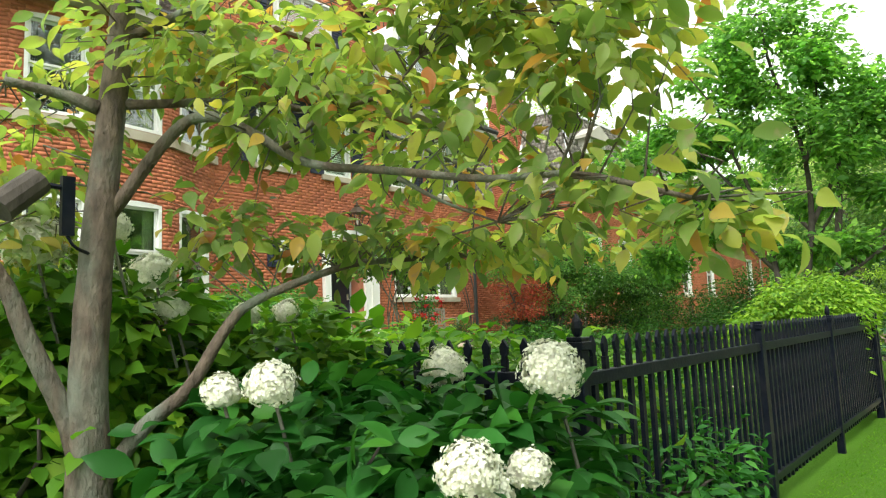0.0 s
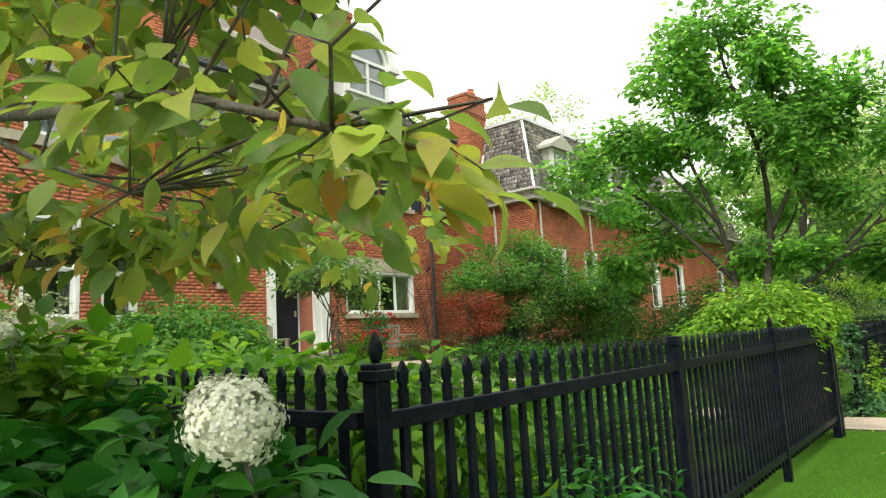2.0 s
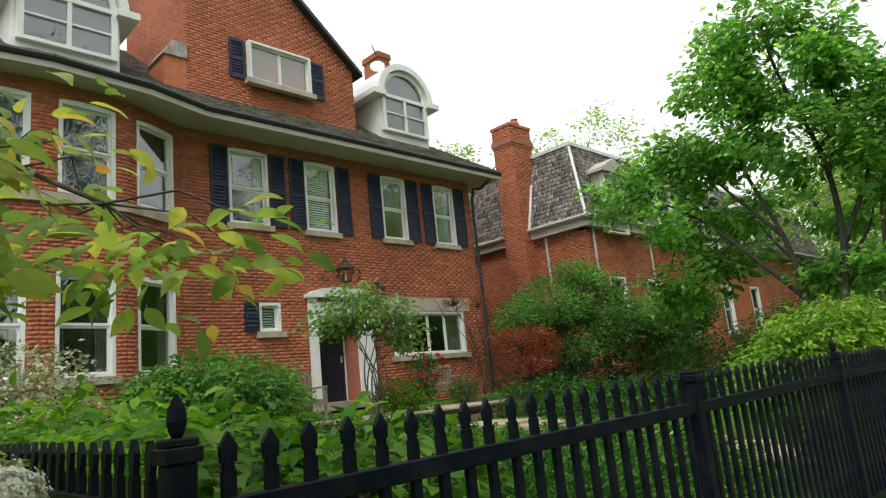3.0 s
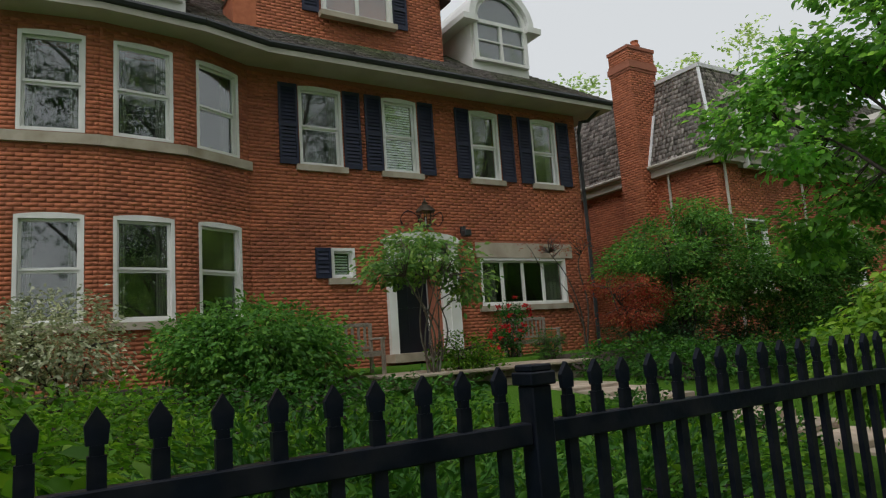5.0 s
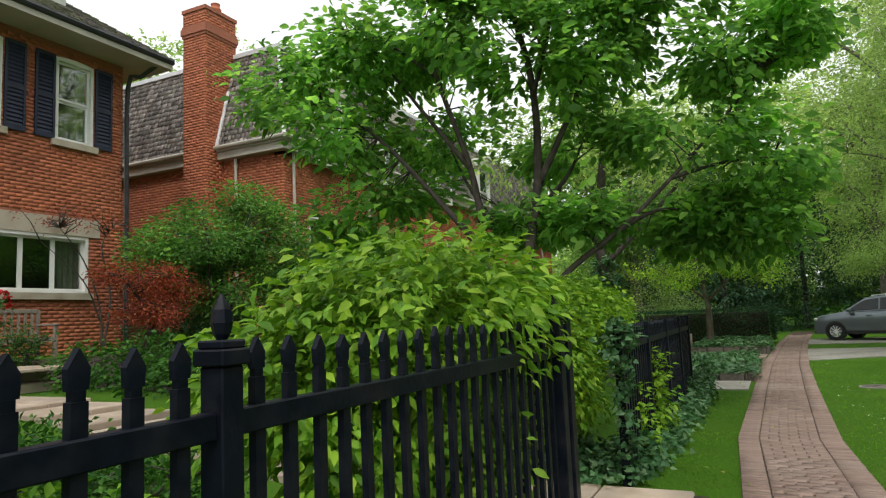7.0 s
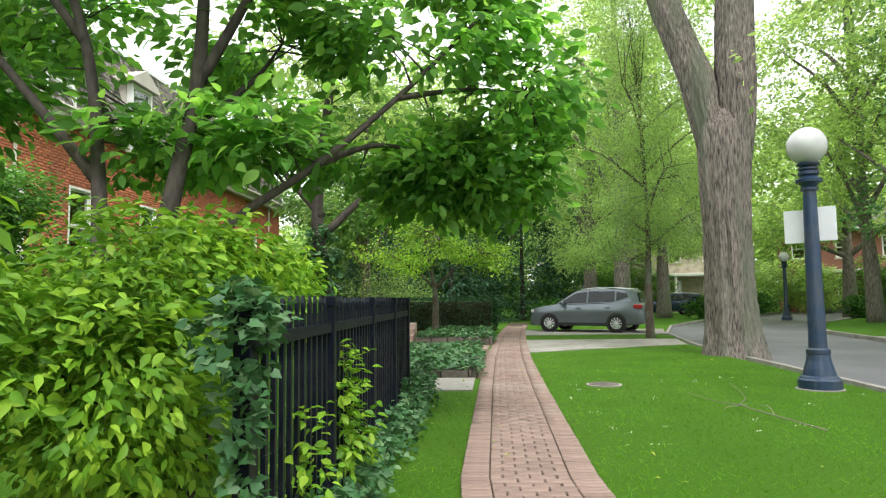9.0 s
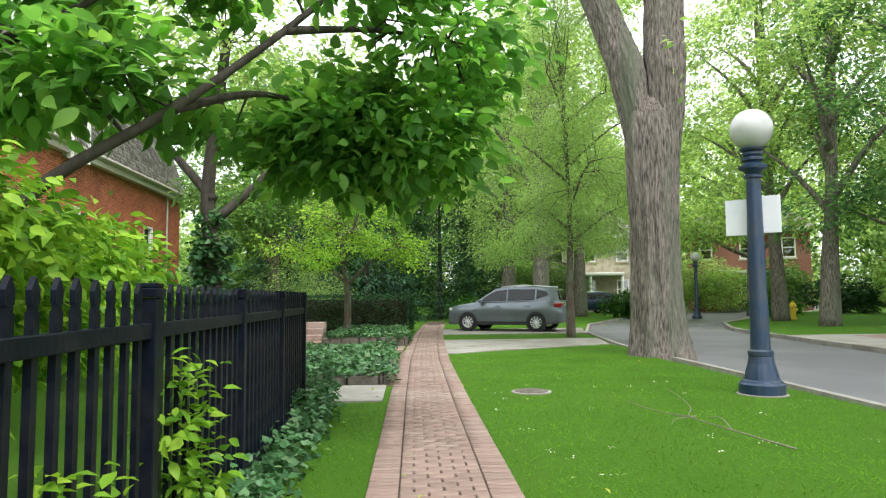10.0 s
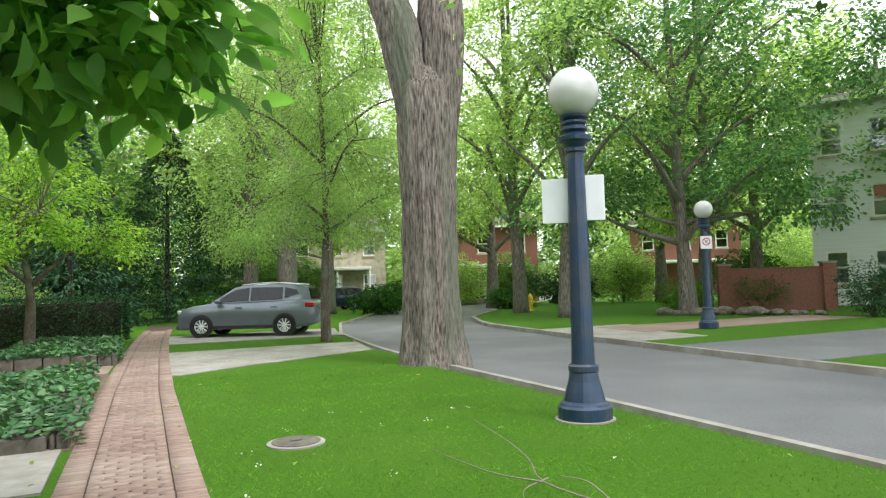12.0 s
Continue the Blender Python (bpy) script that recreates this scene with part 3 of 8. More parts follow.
class Face:
    """An upright wall face: origin in plan, the way along it, and the way out of it."""

    def __init__(self, o, u, n):
        self.o, self.u, self.n = Vector((*o, 0)), Vector((*u, 0)).normalized(), Vector((*n, 0)).normalized()

    def p(self, u, d, z):
        return self.o + self.u * u + self.n * d + Vector((0, 0, z))

    def box(self, bm, u0, u1, d0, d1, z0, z1):
        v = [bm.verts.new(self.p(*q)) for q in ((u0, d0, z0), (u1, d0, z0), (u1, d1, z0), (u0, d1, z0), (u0, d0, z1), (u1, d0, z1), (u1, d1, z1), (u0, d1, z1))]
        return [bm.faces.new([v[i] for i in f]) for f in ((3, 2, 1, 0), (4, 5, 6, 7), (0, 1, 5, 4), (1, 2, 6, 5), (2, 3, 7, 6), (3, 0, 4, 7))]

    def mesh(self, *specs):
        bm = bmesh.new()
        for s in specs:
            self.box(bm, *s)
        bmesh.ops.recalc_face_normals(bm, faces=bm.faces)
        return bm


def free_spans(lo, hi, blocks):
    out, at = [], lo
    for a, b in sorted(blocks):
        if a > at:
            out.append((at, min(a, hi)))
        at = max(at, b)
    if at < hi:
        out.append((at, hi))
    return [(a, b) for a, b in out if b - a > 0.004]


def wall_boxes(face, length, z0, z1, holes, thick=0.3, bm=None):
    """A wall with holes (u0, u1, z0, z1) through it."""
    bm = bm or bmesh.new()
    cuts = sorted({0.0, length, *[h[0] for h in holes], *[h[1] for h in holes]})
    levels = sorted({z0, z1, *[h[2] for h in holes], *[h[3] for h in holes]})
    for a, b in zip(cuts, cuts[1:]):
        for c, d in zip(levels, levels[1:]):
            if not any(h[0] < b - 1e-4 and h[1] > a + 1e-4 and h[2] < d - 1e-4 and h[3] > c + 1e-4 for h in holes):
                face.box(bm, a, b, -thick, 0, c, d)
    bmesh.ops.remove_doubles(bm, verts=bm.verts, dist=0.0005)
    bmesh.ops.recalc_face_normals(bm, faces=bm.faces)
    return bm


def brick_list(face, length, z0, z1, holes, rng, bl=0.225, bh=0.075, joint=0.009, top=None):
    """Bricks (u0, u1, z0, z1, proud) in running bond, cut round the holes. top: a function of u that limits the height."""
    out = []
    rows = int((z1 - z0) / bh)
    for r in range(rows):
        za, zb = z0 + r * bh, z0 + (r + 1) * bh - joint
        blocks = [(h[0], h[1]) for h in holes if h[2] < zb and h[3] > za]
        for a, b in free_spans(0, length, blocks):
            u = a - (bl / 2 if r % 2 else 0) - (a % bl)
            while u < b:
                c, d = max(u, a), min(u + bl - joint, b)
                if d - c > 0.03 and (top is None or zb < top((c + d) / 2)):
                    out.append((c, d, za, zb, 0.002 + rng.uniform(0, 0.003)))
                u += bl
    return out


def brick_mesh(face, bricks):
    q = np.array(bricks)
    n = len(q)
    o, u, nn = np.array(face.o), np.array(face.u), np.array(face.n)
    corner = np.array([(0, 0, 0), (1, 0, 0), (1, 0, 1), (0, 0, 1), (0, 1, 0), (1, 1, 0), (1, 1, 1), (0, 1, 1)])
    us = q[:, 0:1] + (q[:, 1:2] - q[:, 0:1]) * corner[None, :, 0]
    zs = q[:, 2:3] + (q[:, 3:4] - q[:, 2:3]) * corner[None, :, 2]
    ds = q[:, 4:5] * corner[None, :, 1]
    v = o + us[..., None] * u + ds[..., None] * nn
    v[..., 2] += zs
    f = np.array([(4, 5, 6, 7), (0, 1, 5, 4), (1, 2, 6, 5), (2, 3, 7, 6), (3, 0, 4, 7)])
    return v.reshape(-1, 3), (f[None] + (np.arange(n) * 8)[:, None, None]).reshape(-1, 4)


def brick_wall(name, face, length, z0, z1, holes, parent, rng, top=None, wall=True, near=None):
    """The mortar wall with its bricks: those of the stretch near (u0, u1, z0, z1) as parts, the rest joined."""
    ob = part(name, wall_boxes(face, length, z0, z1, holes), M_MORTAR, parent) if wall else parent
    bricks = brick_list(face, length, z0, z1, holes, rng, top=top)
    far = []
    for b in bricks:
        if near and near[0] < b[0] and b[1] < near[1] and near[2] < b[2] and b[3] < near[3]:
            BRICKS_OUT.append((face, b, ob))
        else:
            far.append(b)
    v, f = brick_mesh(face, far)
    np_mesh("brickwork", v, f, M_BRICK, ob, "red clay bricks in running bond", "stuff")
    return ob


def window(face, u0, u1, z0, z1, parent, sashes=2, cols=1, sill=True, curtain=True, blind=False, arch=0.0, name="window", recess=0.09):
    """A painted window: frame, sashes with panes, stone sill."""
    fw = 0.062
    specs = [(u0, u0 + fw, -0.16, 0.012, z0, z1), (u1 - fw, u1, -0.16, 0.012, z0, z1), (u0 + fw, u1 - fw, -0.16, 0.012, z1 - fw, z1), (u0 + fw, u1 - fw, -0.16, 0.012, z0, z0 + 0.05)]
    bm = face.mesh(*specs)
    if arch:
        curve = [(u0 + (u1 - u0) * k / 12, z1 + arch * (1 - (k / 6 - 1) ** 2)) for k in range(13)]
        ends = [[bm.verts.new(face.p(u, dd, z)) for u, z in curve] for dd in (-0.05, 0.013)]
        for k in range(12):
            bm.faces.new((ends[0][k], ends[0][k + 1], ends[1][k + 1], ends[1][k]))
        bm.faces.new(ends[1])
        bm.faces.new(ends[0][::-1])
    frame_ob = part(name, bm, M_WHITE, parent, "white painted window with dark panes")
    a, b, c, d = u0 + fw, u1 - fw, z0 + 0.05, z1 - fw
    for k in range(sashes):
        s0, s1 = c + (d - c) * k / sashes, c + (d - c) * (k + 1) / sashes
        for j in range(cols):
            t0, t1 = a + (b - a) * j / cols, a + (b - a) * (j + 1) / cols
            dep = -recess + 0.03 * k
            sw = 0.045
            part("sash", face.mesh((t0, t0 + sw, dep - 0.03, dep, s0, s1), (t1 - sw, t1, dep - 0.03, dep, s0, s1), (t0 + sw, t1 - sw, dep - 0.03, dep, s1 - sw, s1), (t0 + sw, t1 - sw, dep - 0.03, dep, s0, s0 + sw)), M_WHITE, frame_ob)
            pane = part("pane", face.mesh((t0 + sw, t1 - sw, dep - 0.02, dep - 0.014, s0 + sw, s1 - sw)), M_GLASS, frame_ob, "dark reflecting glass pane")
            pane.visible_shadow = False
    if curtain:
        for e0, e1 in ((a, a + (b - a) * 0.2), (b - (b - a) * 0.22, b)):
            bm = bmesh.new()
            m = 9
            cols_v = [[bm.verts.new(face.p(e0 + (e1 - e0) * i / m, -0.24 + 0.018 * (i % 2), z)) for z in (c, d)] for i in range(m + 1)]
            for p, q in zip(cols_v, cols_v[1:]):
                bm.faces.new((p[0], q[0], q[1], p[1]))
            part("curtain", bm, M_CURTAIN, frame_ob, "hanging curtain darkened for the dim room")
    if blind:
        bm = bmesh.new()
        for i in range(int((d - c) / 0.06)):
            face.box(bm, a + 0.05, b - 0.05, -0.17, -0.15, c + i * 0.06, c + i * 0.06 + 0.035)
        part("blind", bm, M_WHITE, frame_ob, "white slatted blind")
    if sill:
        part("window_sill", face.mesh((u0 - 0.09, u1 + 0.09, -0.1, 0.075, z0 - 0.13, z0)), M_STONE, parent, "pale stone window sill")
    return frame_ob


def shutter(face, u0, u1, z0, z1, parent):
    st = 0.05
    zm = z0 + (z1 - z0) * 0.46
    sh = part("shutter", face.mesh((u0, u0 + st, 0.012, 0.05, z0, z1), (u1 - st, u1, 0.012, 0.05, z0, z1), (u0 + st, u1 - st, 0.012, 0.05, z1 - 0.08, z1), (u0 + st, u1 - st, 0.012, 0.05, z0, z0 + 0.09), (u0 + st, u1 - st, 0.012, 0.05, zm, zm + 0.07), (u0 + st, u1 - st, 0.01, 0.018, z0 + 0.09, z1 - 0.08)), M_SHUTTER, parent, "navy louvred shutter")
    for lo, hi in ((z0 + 0.09, zm), (zm + 0.07, z1 - 0.08)):
        n = int((hi - lo) / 0.075)
        for i in range(n):
            z = lo + (i + 0.5) * (hi - lo) / n
            bm = bmesh.new()
            v = [bm.verts.new(face.p(u, dd, zz)) for u, dd, zz in ((u0 + st, 0.022, z + 0.028), (u1 - st, 0.022, z + 0.028), (u1 - st, 0.044, z - 0.028), (u0 + st, 0.044, z - 0.028))]
            bm.faces.new(v)
            v2 = [bm.verts.new(q.co - Vector((0, 0, 0.008))) for q in v]
            bm.faces.new(v2[::-1])
            for k in range(4):
                bm.faces.new((v[k], v2[k], v2[(k + 1) % 4], v[(k + 1) % 4]))
            part("slat", bm, M_SHUTTER, sh)


def shingles(name, parent, quad, rng, material, exposure=0.16, width=0.15, label="weathered grey shingles in courses", singles=0):
    """Shingle courses over a flat quad (bottom left, bottom right, top right, top left), joined."""
    bl, br, tr, tl = [np.array(q, dtype=float) for q in quad]
    h = np.linalg.norm((tl + tr) / 2 - (bl + br) / 2)
    up = ((tl + tr) - (bl + br)) / 2
    n = np.cross(br - bl, up)
    n /= np.linalg.norm(n)
    rows = max(1, int(h / exposure))
    vs, fs, o = [], [], 0
    for r in range(rows):
        t0, t1 = r / rows, min((r + 1.15) / rows, 1.0)
        a, b = bl + (tl - bl) * t0, br + (tr - br) * t0
        c, d = bl + (tl - bl) * t1, br + (tr - br) * t1
        length = np.linalg.norm(b - a)
        cnt = max(1, int(length / width))
        edges = np.sort(np.clip((np.arange(cnt + 1) + (0.5 if r % 2 else 0) + rng.uniform(-0.25, 0.25, cnt + 1)) / cnt, 0, 1))
        edges[0], edges[-1] = 0, 1
        for e0, e1 in zip(edges, edges[1:]):
            if e1 - e0 < 0.002:
                continue
            e1 = e1 - 0.006 / length
            th = 0.022 + rng.uniform(0, 0.014)
            slip = up / h * rng.uniform(-0.018, 0.018)
            p = [a + (b - a) * e0 + slip, a + (b - a) * e1 + slip, c + (d - c) * e1, c + (d - c) * e0]
            vs += [p[0] + n * th, p[1] + n * th, p[2] + n * 0.006, p[3] + n * 0.006, p[0], p[1], p[2], p[3]]
            fs += [(o, o + 1, o + 2, o + 3), (o + 4, o + 5, o + 1, o), (o + 5, o + 6, o + 2, o + 1), (o + 7, o + 4, o, o + 3)]
            o += 8
    v, f = np.array(vs), np.array(fs)
    for k in range(singles):
        np_mesh("shingle", v[8 * k:8 * k + 8], f[4 * k:4 * k + 4] - 8 * k, material, parent)
    return np_mesh(name, v[8 * singles:], f[4 * singles:] - 8 * singles, material, parent, label, "stuff")


# ---- the brick house behind the fence ----
rng_a = np.random.default_rng(11)
HX, H0, EAVE = -12.9, 0.7, 7.42


def house_a():
    house = empty("brick_house", "red brick house with navy shutters and arched dormers", "house", at=(0, 0, 0))
    Y0 = -6.0
    face = Face((HX, Y0), (0, 1), (1, 0))
    L = 16.9 - Y0
    upper = [(9.02, 10.0), (11.0, 11.9), (13.4, 14.27), (15.33, 16.17)]
    bay = [(-12.9, 7.95), (-12.22, 6.62), (-12.05, 5.2), (-12.22, 3.78), (-12.9, 2.45)]
    holes = [(a - Y0, b - Y0, 5.37, 7.11) for a, b in upper]
    holes += [(13.4 - Y0, 16.1 - Y0, 2.25, 3.42), (10.98 - Y0, 12.08 - Y0, 1.25, 3.3), (9.62 - Y0, 10.16 - Y0, 2.95, 3.6), (2.5 - Y0, 7.9 - Y0, 1.6, 7.3)]
    wall = part("wall", wall_boxes(face, L, H0, EAVE, holes), M_MORTAR, house)
    brick_wall("wall", face, L, H0, EAVE - 0.05, holes + [(10.87 - Y0, 12.7 - Y0, 1.25, 3.9), (13.3 - Y0, 16.35 - Y0, 3.40, 3.8), (2.45 - Y0, 7.95 - Y0, 0.6, 7.5)], wall, rng_a, wall=False, near=(12.75 - Y0, 16.8 - Y0, 2.2, 3.45))
    for k, (a, b) in enumerate(upper):
        window(face, a - Y0, b - Y0, 5.37, 7.11, house, blind=(k == 1), arch=0.04)
        w = 0.42
        shutter(face, a - Y0 - w - 0.02, a - Y0 - 0.03, 5.36, 7.13, house)
        shutter(face, b - Y0 + 0.03, b - Y0 + w + 0.02, 5.36, 7.13, house)
    # low four-light window under a stone lintel
    part("lintel", face.mesh((13.3 - Y0, 16.35 - Y0, -0.1, 0.03, 3.425, 3.79)), M_STONE, house, "pale stone lintel")
    window(face, 13.4 - Y0, 16.1 - Y0, 2.25, 3.42, house, sashes=1, cols=4)
    window(face, 9.62 - Y0, 10.16 - Y0, 2.95, 3.6, house, sashes=1, blind=True, curtain=False)
    shutter(face, 9.26 - Y0, 9.6 - Y0, 2.95, 3.6, house)
    # doorway
    y0, y1 = 10.87 - Y0, 12.7 - Y0
    bm = face.mesh((y0, y0 + 0.19, -0.05, 0.12, 1.28, 3.72), (y1 - 0.45, y1 - 0.26, -0.05, 0.10, 1.28, 3.62), (y1 - 0.26, y1, -0.05, 0.14, 1.28, 3.72), (y0 + 0.19, y1 - 0.26, -0.05, 0.10, 3.30, 3.62))
    part("door_surround", bm, M_WHITE, house, "white painted classical door surround")
    arch = [(y0 - 0.08, 3.72), (y1 + 0.08, 3.72), (y1 + 0.08, 3.80)] + [((y0 + y1) / 2 + (y1 - y0) / 2 * math.cos(a), 3.80 + 0.17 * math.sin(a)) for a in np.linspace(0, math.pi, 13)] + [(y0 - 0.08, 3.80)]
    part("door_hood", slab_yz([(y + Y0, z) for y, z in arch], HX + 0.004, HX + 0.22), M_WHITE, house, "white arched door hood")
    part("door_reveal", face.mesh((y0 + 0.13, y0 + 0.19, -0.5, -0.05, 1.28, 3.3)), M_WHITE, house)
    part("door_reveal", face.mesh((y1 - 0.6, y1 - 0.54, -0.5, -0.05, 1.28, 3.3)), M_WHITE, house)
    d = part("door", face.mesh((y0 + 0.19, y1 - 0.6, -0.46, -0.40, 1.28, 3.3), (y0 + 0.3, y0 + 0.62, -0.40, -0.385, 2.3, 3.1), (y0 + 0.72, y0 + 1.02, -0.40, -0.385, 2.3, 3.1), (y0 + 0.3, y0 + 0.62, -0.40, -0.385, 1.45, 2.1), (y0 + 0.72, y0 + 1.02, -0.40, -0.385, 1.45, 2.1)), M_DOOR, house, "dark navy panelled front door")
    part("door_handle", face.mesh((y1 - 0.72, y1 - 0.69, -0.385, -0.34, 2.2, 2.35)), M_STONE, d, "brass door handle")
    part("door_step", face.mesh((y0 - 0.1, y1 + 0.1, -0.4, 0.45, 1.1, 1.28)), M_FLAG, house, "stone door step")
    # bow front
    for i in range(4):
        (x0, ya), (x1, yb) = bay[i], bay[i + 1]
        u = Vector((x0 - x1, ya - yb))
        fc = Face((x1, yb), (u.x, u.y), (u.y, -u.x))
        ln = u.length
        m = ln / 2
        hw = 0.5
        hb = [(m - hw, m + hw, 5.36, 7.09), (m - hw, m + hw, 2.15, 3.95)]
        bw = part("bay_wall", wall_boxes(fc, ln, H0, EAVE, hb, thick=0.25), M_MORTAR, house)
        brick_wall("bay_wall", fc, ln, H0, EAVE - 0.05, hb + [(0, ln, 5.12, 5.34)], bw, rng_a, wall=False)
        part("stone_band", fc.mesh((-0.03, ln + 0.03, -0.1, 0.07, 5.15, 5.33)), M_STONE, house, "pale stone band under the bay windows")
        for h in hb:
            window(fc, *h, house, sill=h[2] < 3, arch=0.04)
    # rooms behind the panes: added walls, near-black so the interior shade is in their colour
    part("room_wall", boxes((-16.2, -16.0, Y0, 16.6, H0, EAVE), (-16.0, -12.95, 16.55, 16.6, H0, EAVE), (-16.0, -13.25, Y0, 16.6, 4.6, 4.85), (-16.0, -13.25, 10.3, 10.4, H0, EAVE), (-16.0, -13.25, 13.0, 13.1, H0, EAVE)), M_ROOM_SHADE, house)
    part("side_wall", boxes((-22, HX - 0.3, 16.62, 16.9, H0, EAVE), (-22, HX - 0.3, Y0, Y0 + 0.3, H0, EAVE), (-22, -21.7, Y0 + 0.3, 16.62, H0, EAVE)), M_BRICK, house, "plain red brick side wall")
    sf = Face((HX, 16.9), (-1, 0), (0, 1))
    brick_wall("side_wall", sf, 9.0, H0, EAVE - 0.05, [], house, rng_a, wall=False)
    # eaves: soffit, fascia, gutter, roof
    edge = [(-12.12, Y0), (-12.12, 2.2), (-11.72, 3.5), (-11.55, 5.2), (-11.72, 6.9), (-12.12, 8.2), (-12.12, 17.6)]
    part("soffit", prism(edge + [(-22.5, 17.6), (-22.5, Y0)], EAVE - 0.02, EAVE + 0.1), M_SOFFIT, house, "cream boarded soffit")
    for (xa, ya), (xb, yb) in zip(edge, edge[1:]):
        g = bmesh.new()
        tube([(xa, ya, EAVE + 0.17), (xb, yb, EAVE + 0.17)], [0.075, 0.075], 8, g)
        part("gutter", g, M_GUTTER, house, "dark metal gutter")
    part("gutter", tube([(-12.12, 17.6, EAVE + 0.17), (-22, 17.6, EAVE + 0.17)], [0.075, 0.075], 8), M_GUTTER, house, "dark metal gutter")
    ridge_x, ridge_z, hip_y = -17.3, 11.3, 12.9
    e = EAVE + 0.2
    zr = lambda x: e + (-12.12 - x) * (ridge_z - e) / (-12.12 - ridge_x)
    # roof body under the shingles
    rb = bmesh.new()
    pts = [(-12.12, Y0, e), (-12.12, 17.6, e), (-22.4, 17.6, e), (-22.4, Y0, e), (ridge_x, Y0, ridge_z), (ridge_x, hip_y, ridge_z)]
    vv = [rb.verts.new(p) for p in pts]
    for f in ((0, 1, 5, 4), (1, 2, 5), (2, 3, 4, 5), (3, 0, 4), (0, 3, 2, 1)):
        rb.faces.new([vv[i] for i in f])
    roof = part("roof", rb, M_SHINGLE2, house, "dark weathered shingle roof")
    shingles("shingling", roof, ((-12.08, -3.0, e), (-12.08, 17.62, e), (ridge_x, hip_y, ridge_z), (ridge_x, -3.0, ridge_z)), rng_a, M_SHINGLE2, 0.17, 0.2)
    # the roof flares over the bow front
    fl = bmesh.new()
    top = [fl.verts.new((-12.6, y, zr(-12.6) + 0.03)) for _, y in edge[1:6]]
    low = [fl.verts.new((x, y, e + 0.01)) for x, y in edge[1:6]]
    for i in range(4):
        fl.faces.new((low[i], low[i + 1], top[i + 1], top[i]))
    part("bay_roof", fl, M_SHINGLE2, house, "shingled flare above the bow front")
    for (xa, ya), (xb, yb) in zip(edge[1:5], edge[2:6]):
        shingles("shingling", roof, ((xa, ya, e + 0.02), (xb, yb, e + 0.02), (-12.7, yb, zr(-12.7) + 0.03), (-12.7, ya, zr(-12.7) + 0.03)), rng_a, M_SHINGLE2, 0.17, 0.2)
    # brick gable
    gx = -13.3
    gy0, gy1 = 8.3, 13.05
    mid = 10.2
    outline = [(gy0, 8.2), (gy1, 8.2), (gy1, 10.25), (mid, 12.7), (9.3, 12.0), (9.3, 13.3), (gy0, 13.3)]
    gf = Face((gx, gy0), (0, 1), (1, 0))
    gab = part("gable_wall", slab_yz(outline, -17.0, gx), M_MORTAR, house)
    gtop = lambda u: 13.28 if u + gy0 < 9.3 else 12.7 - abs(u + gy0 - mid) * 0.86
    brick_wall("gable_wall", gf, gy1 - gy0, 8.25, 13.3, [(9.8 - gy0, 11.56 - gy0, 9.12, 10.15)], gab, rng_a, top=gtop, wall=False)
    brick_wall("gable_wall", Face((gx, gy0), (-1, 0), (0, -1)), 3.7, 8.25, 13.28, [], gab, rng_a, wall=False)
    # window stands on the gable wall's face in a shallow frame
    window(Face((gx + 0.17, gy0), (0, 1), (1, 0)), 9.8 - gy0, 11.56 - gy0, 9.12, 10.15, house, sashes=1, cols=2, curtain=False)
    shutter(gf, 9.34 - gy0, 9.74 - gy0, 9.12, 10.15, house)
    shutter(gf, 11.64 - gy0, 12.04 - gy0, 9.12, 10.15, house)
    for ya, yb, za, zb in ((mid, gy1 + 0.2, 12.72, 10.07),):
        part("rake_board", slab_yz([(ya, za), (yb, zb), (yb, zb + 0.12), (ya, za + 0.12)], -17.0, gx + 0.22), M_GUTTER, house, "dark verge of the gable roof")
    part("gable_shoulder", slab_yz([(7.75, 9.25), (8.3, 9.25), (8.3, 9.62), (7.98, 9.62)], -14.2, gx + 0.05), M_SHINGLE, house, "small shingled shoulder beside the gable")
    part("gable_cheek", slab_yz([(7.8, 8.3), (8.3, 8.3), (8.3, 9.25), (7.8, 9.25)], -14.2, gx), M_BRICK, house)
    # arched dormers
    for ya, yb in ((13.75, 15.85), (4.75, 6.95)):
        dormer(house, ya, yb, -13.15, 8.66)
    # chimney stack and dishes
    part("chimney", boxes((-16.3, -15.5, 16.0, 16.5, 9.0, 12.75), (-16.34, -15.46, 15.96, 16.54, 12.6, 12.8)), M_BRICK, house, "red brick chimney stack")
    for (dy, dz) in ((15.6, 12.95), (15.8, 12.05)):
        bm = lathe([(0.01, 0.0), (0.14, 0.02), (0.24, 0.08), (0.25, 0.085)], 16)
        bmesh.ops.transform(bm, matrix=Matrix.Translation((-15.35, dy, dz)) @ Vector((0.72, -0.62, 0.3)).to_track_quat("Z", "Y").to_matrix().to_4x4(), verts=bm.verts)
        ds = part("satellite_dish", bm, M_PLATE, house, "small grey satellite dish")
        part("dish_arm", tube([(-15.6, 16.05, dz - 0.3), (-15.38, dy, dz)], [0.02, 0.015], 6), M_GUTTER, ds)
    # rainwater pipe at the corner
    part("downpipe", limb([(-12.2, 17.35, EAVE + 0.1), (-12.55, 17.1, EAVE - 0.25), (-12.82, 16.97, EAVE - 0.5), (-12.83, 16.97, 4.0), (-12.83, 16.97, 1.0)], 0.05, 0.05, bmesh.new(), 8, 3), M_GUTTER, house, "dark downpipe")
    return house


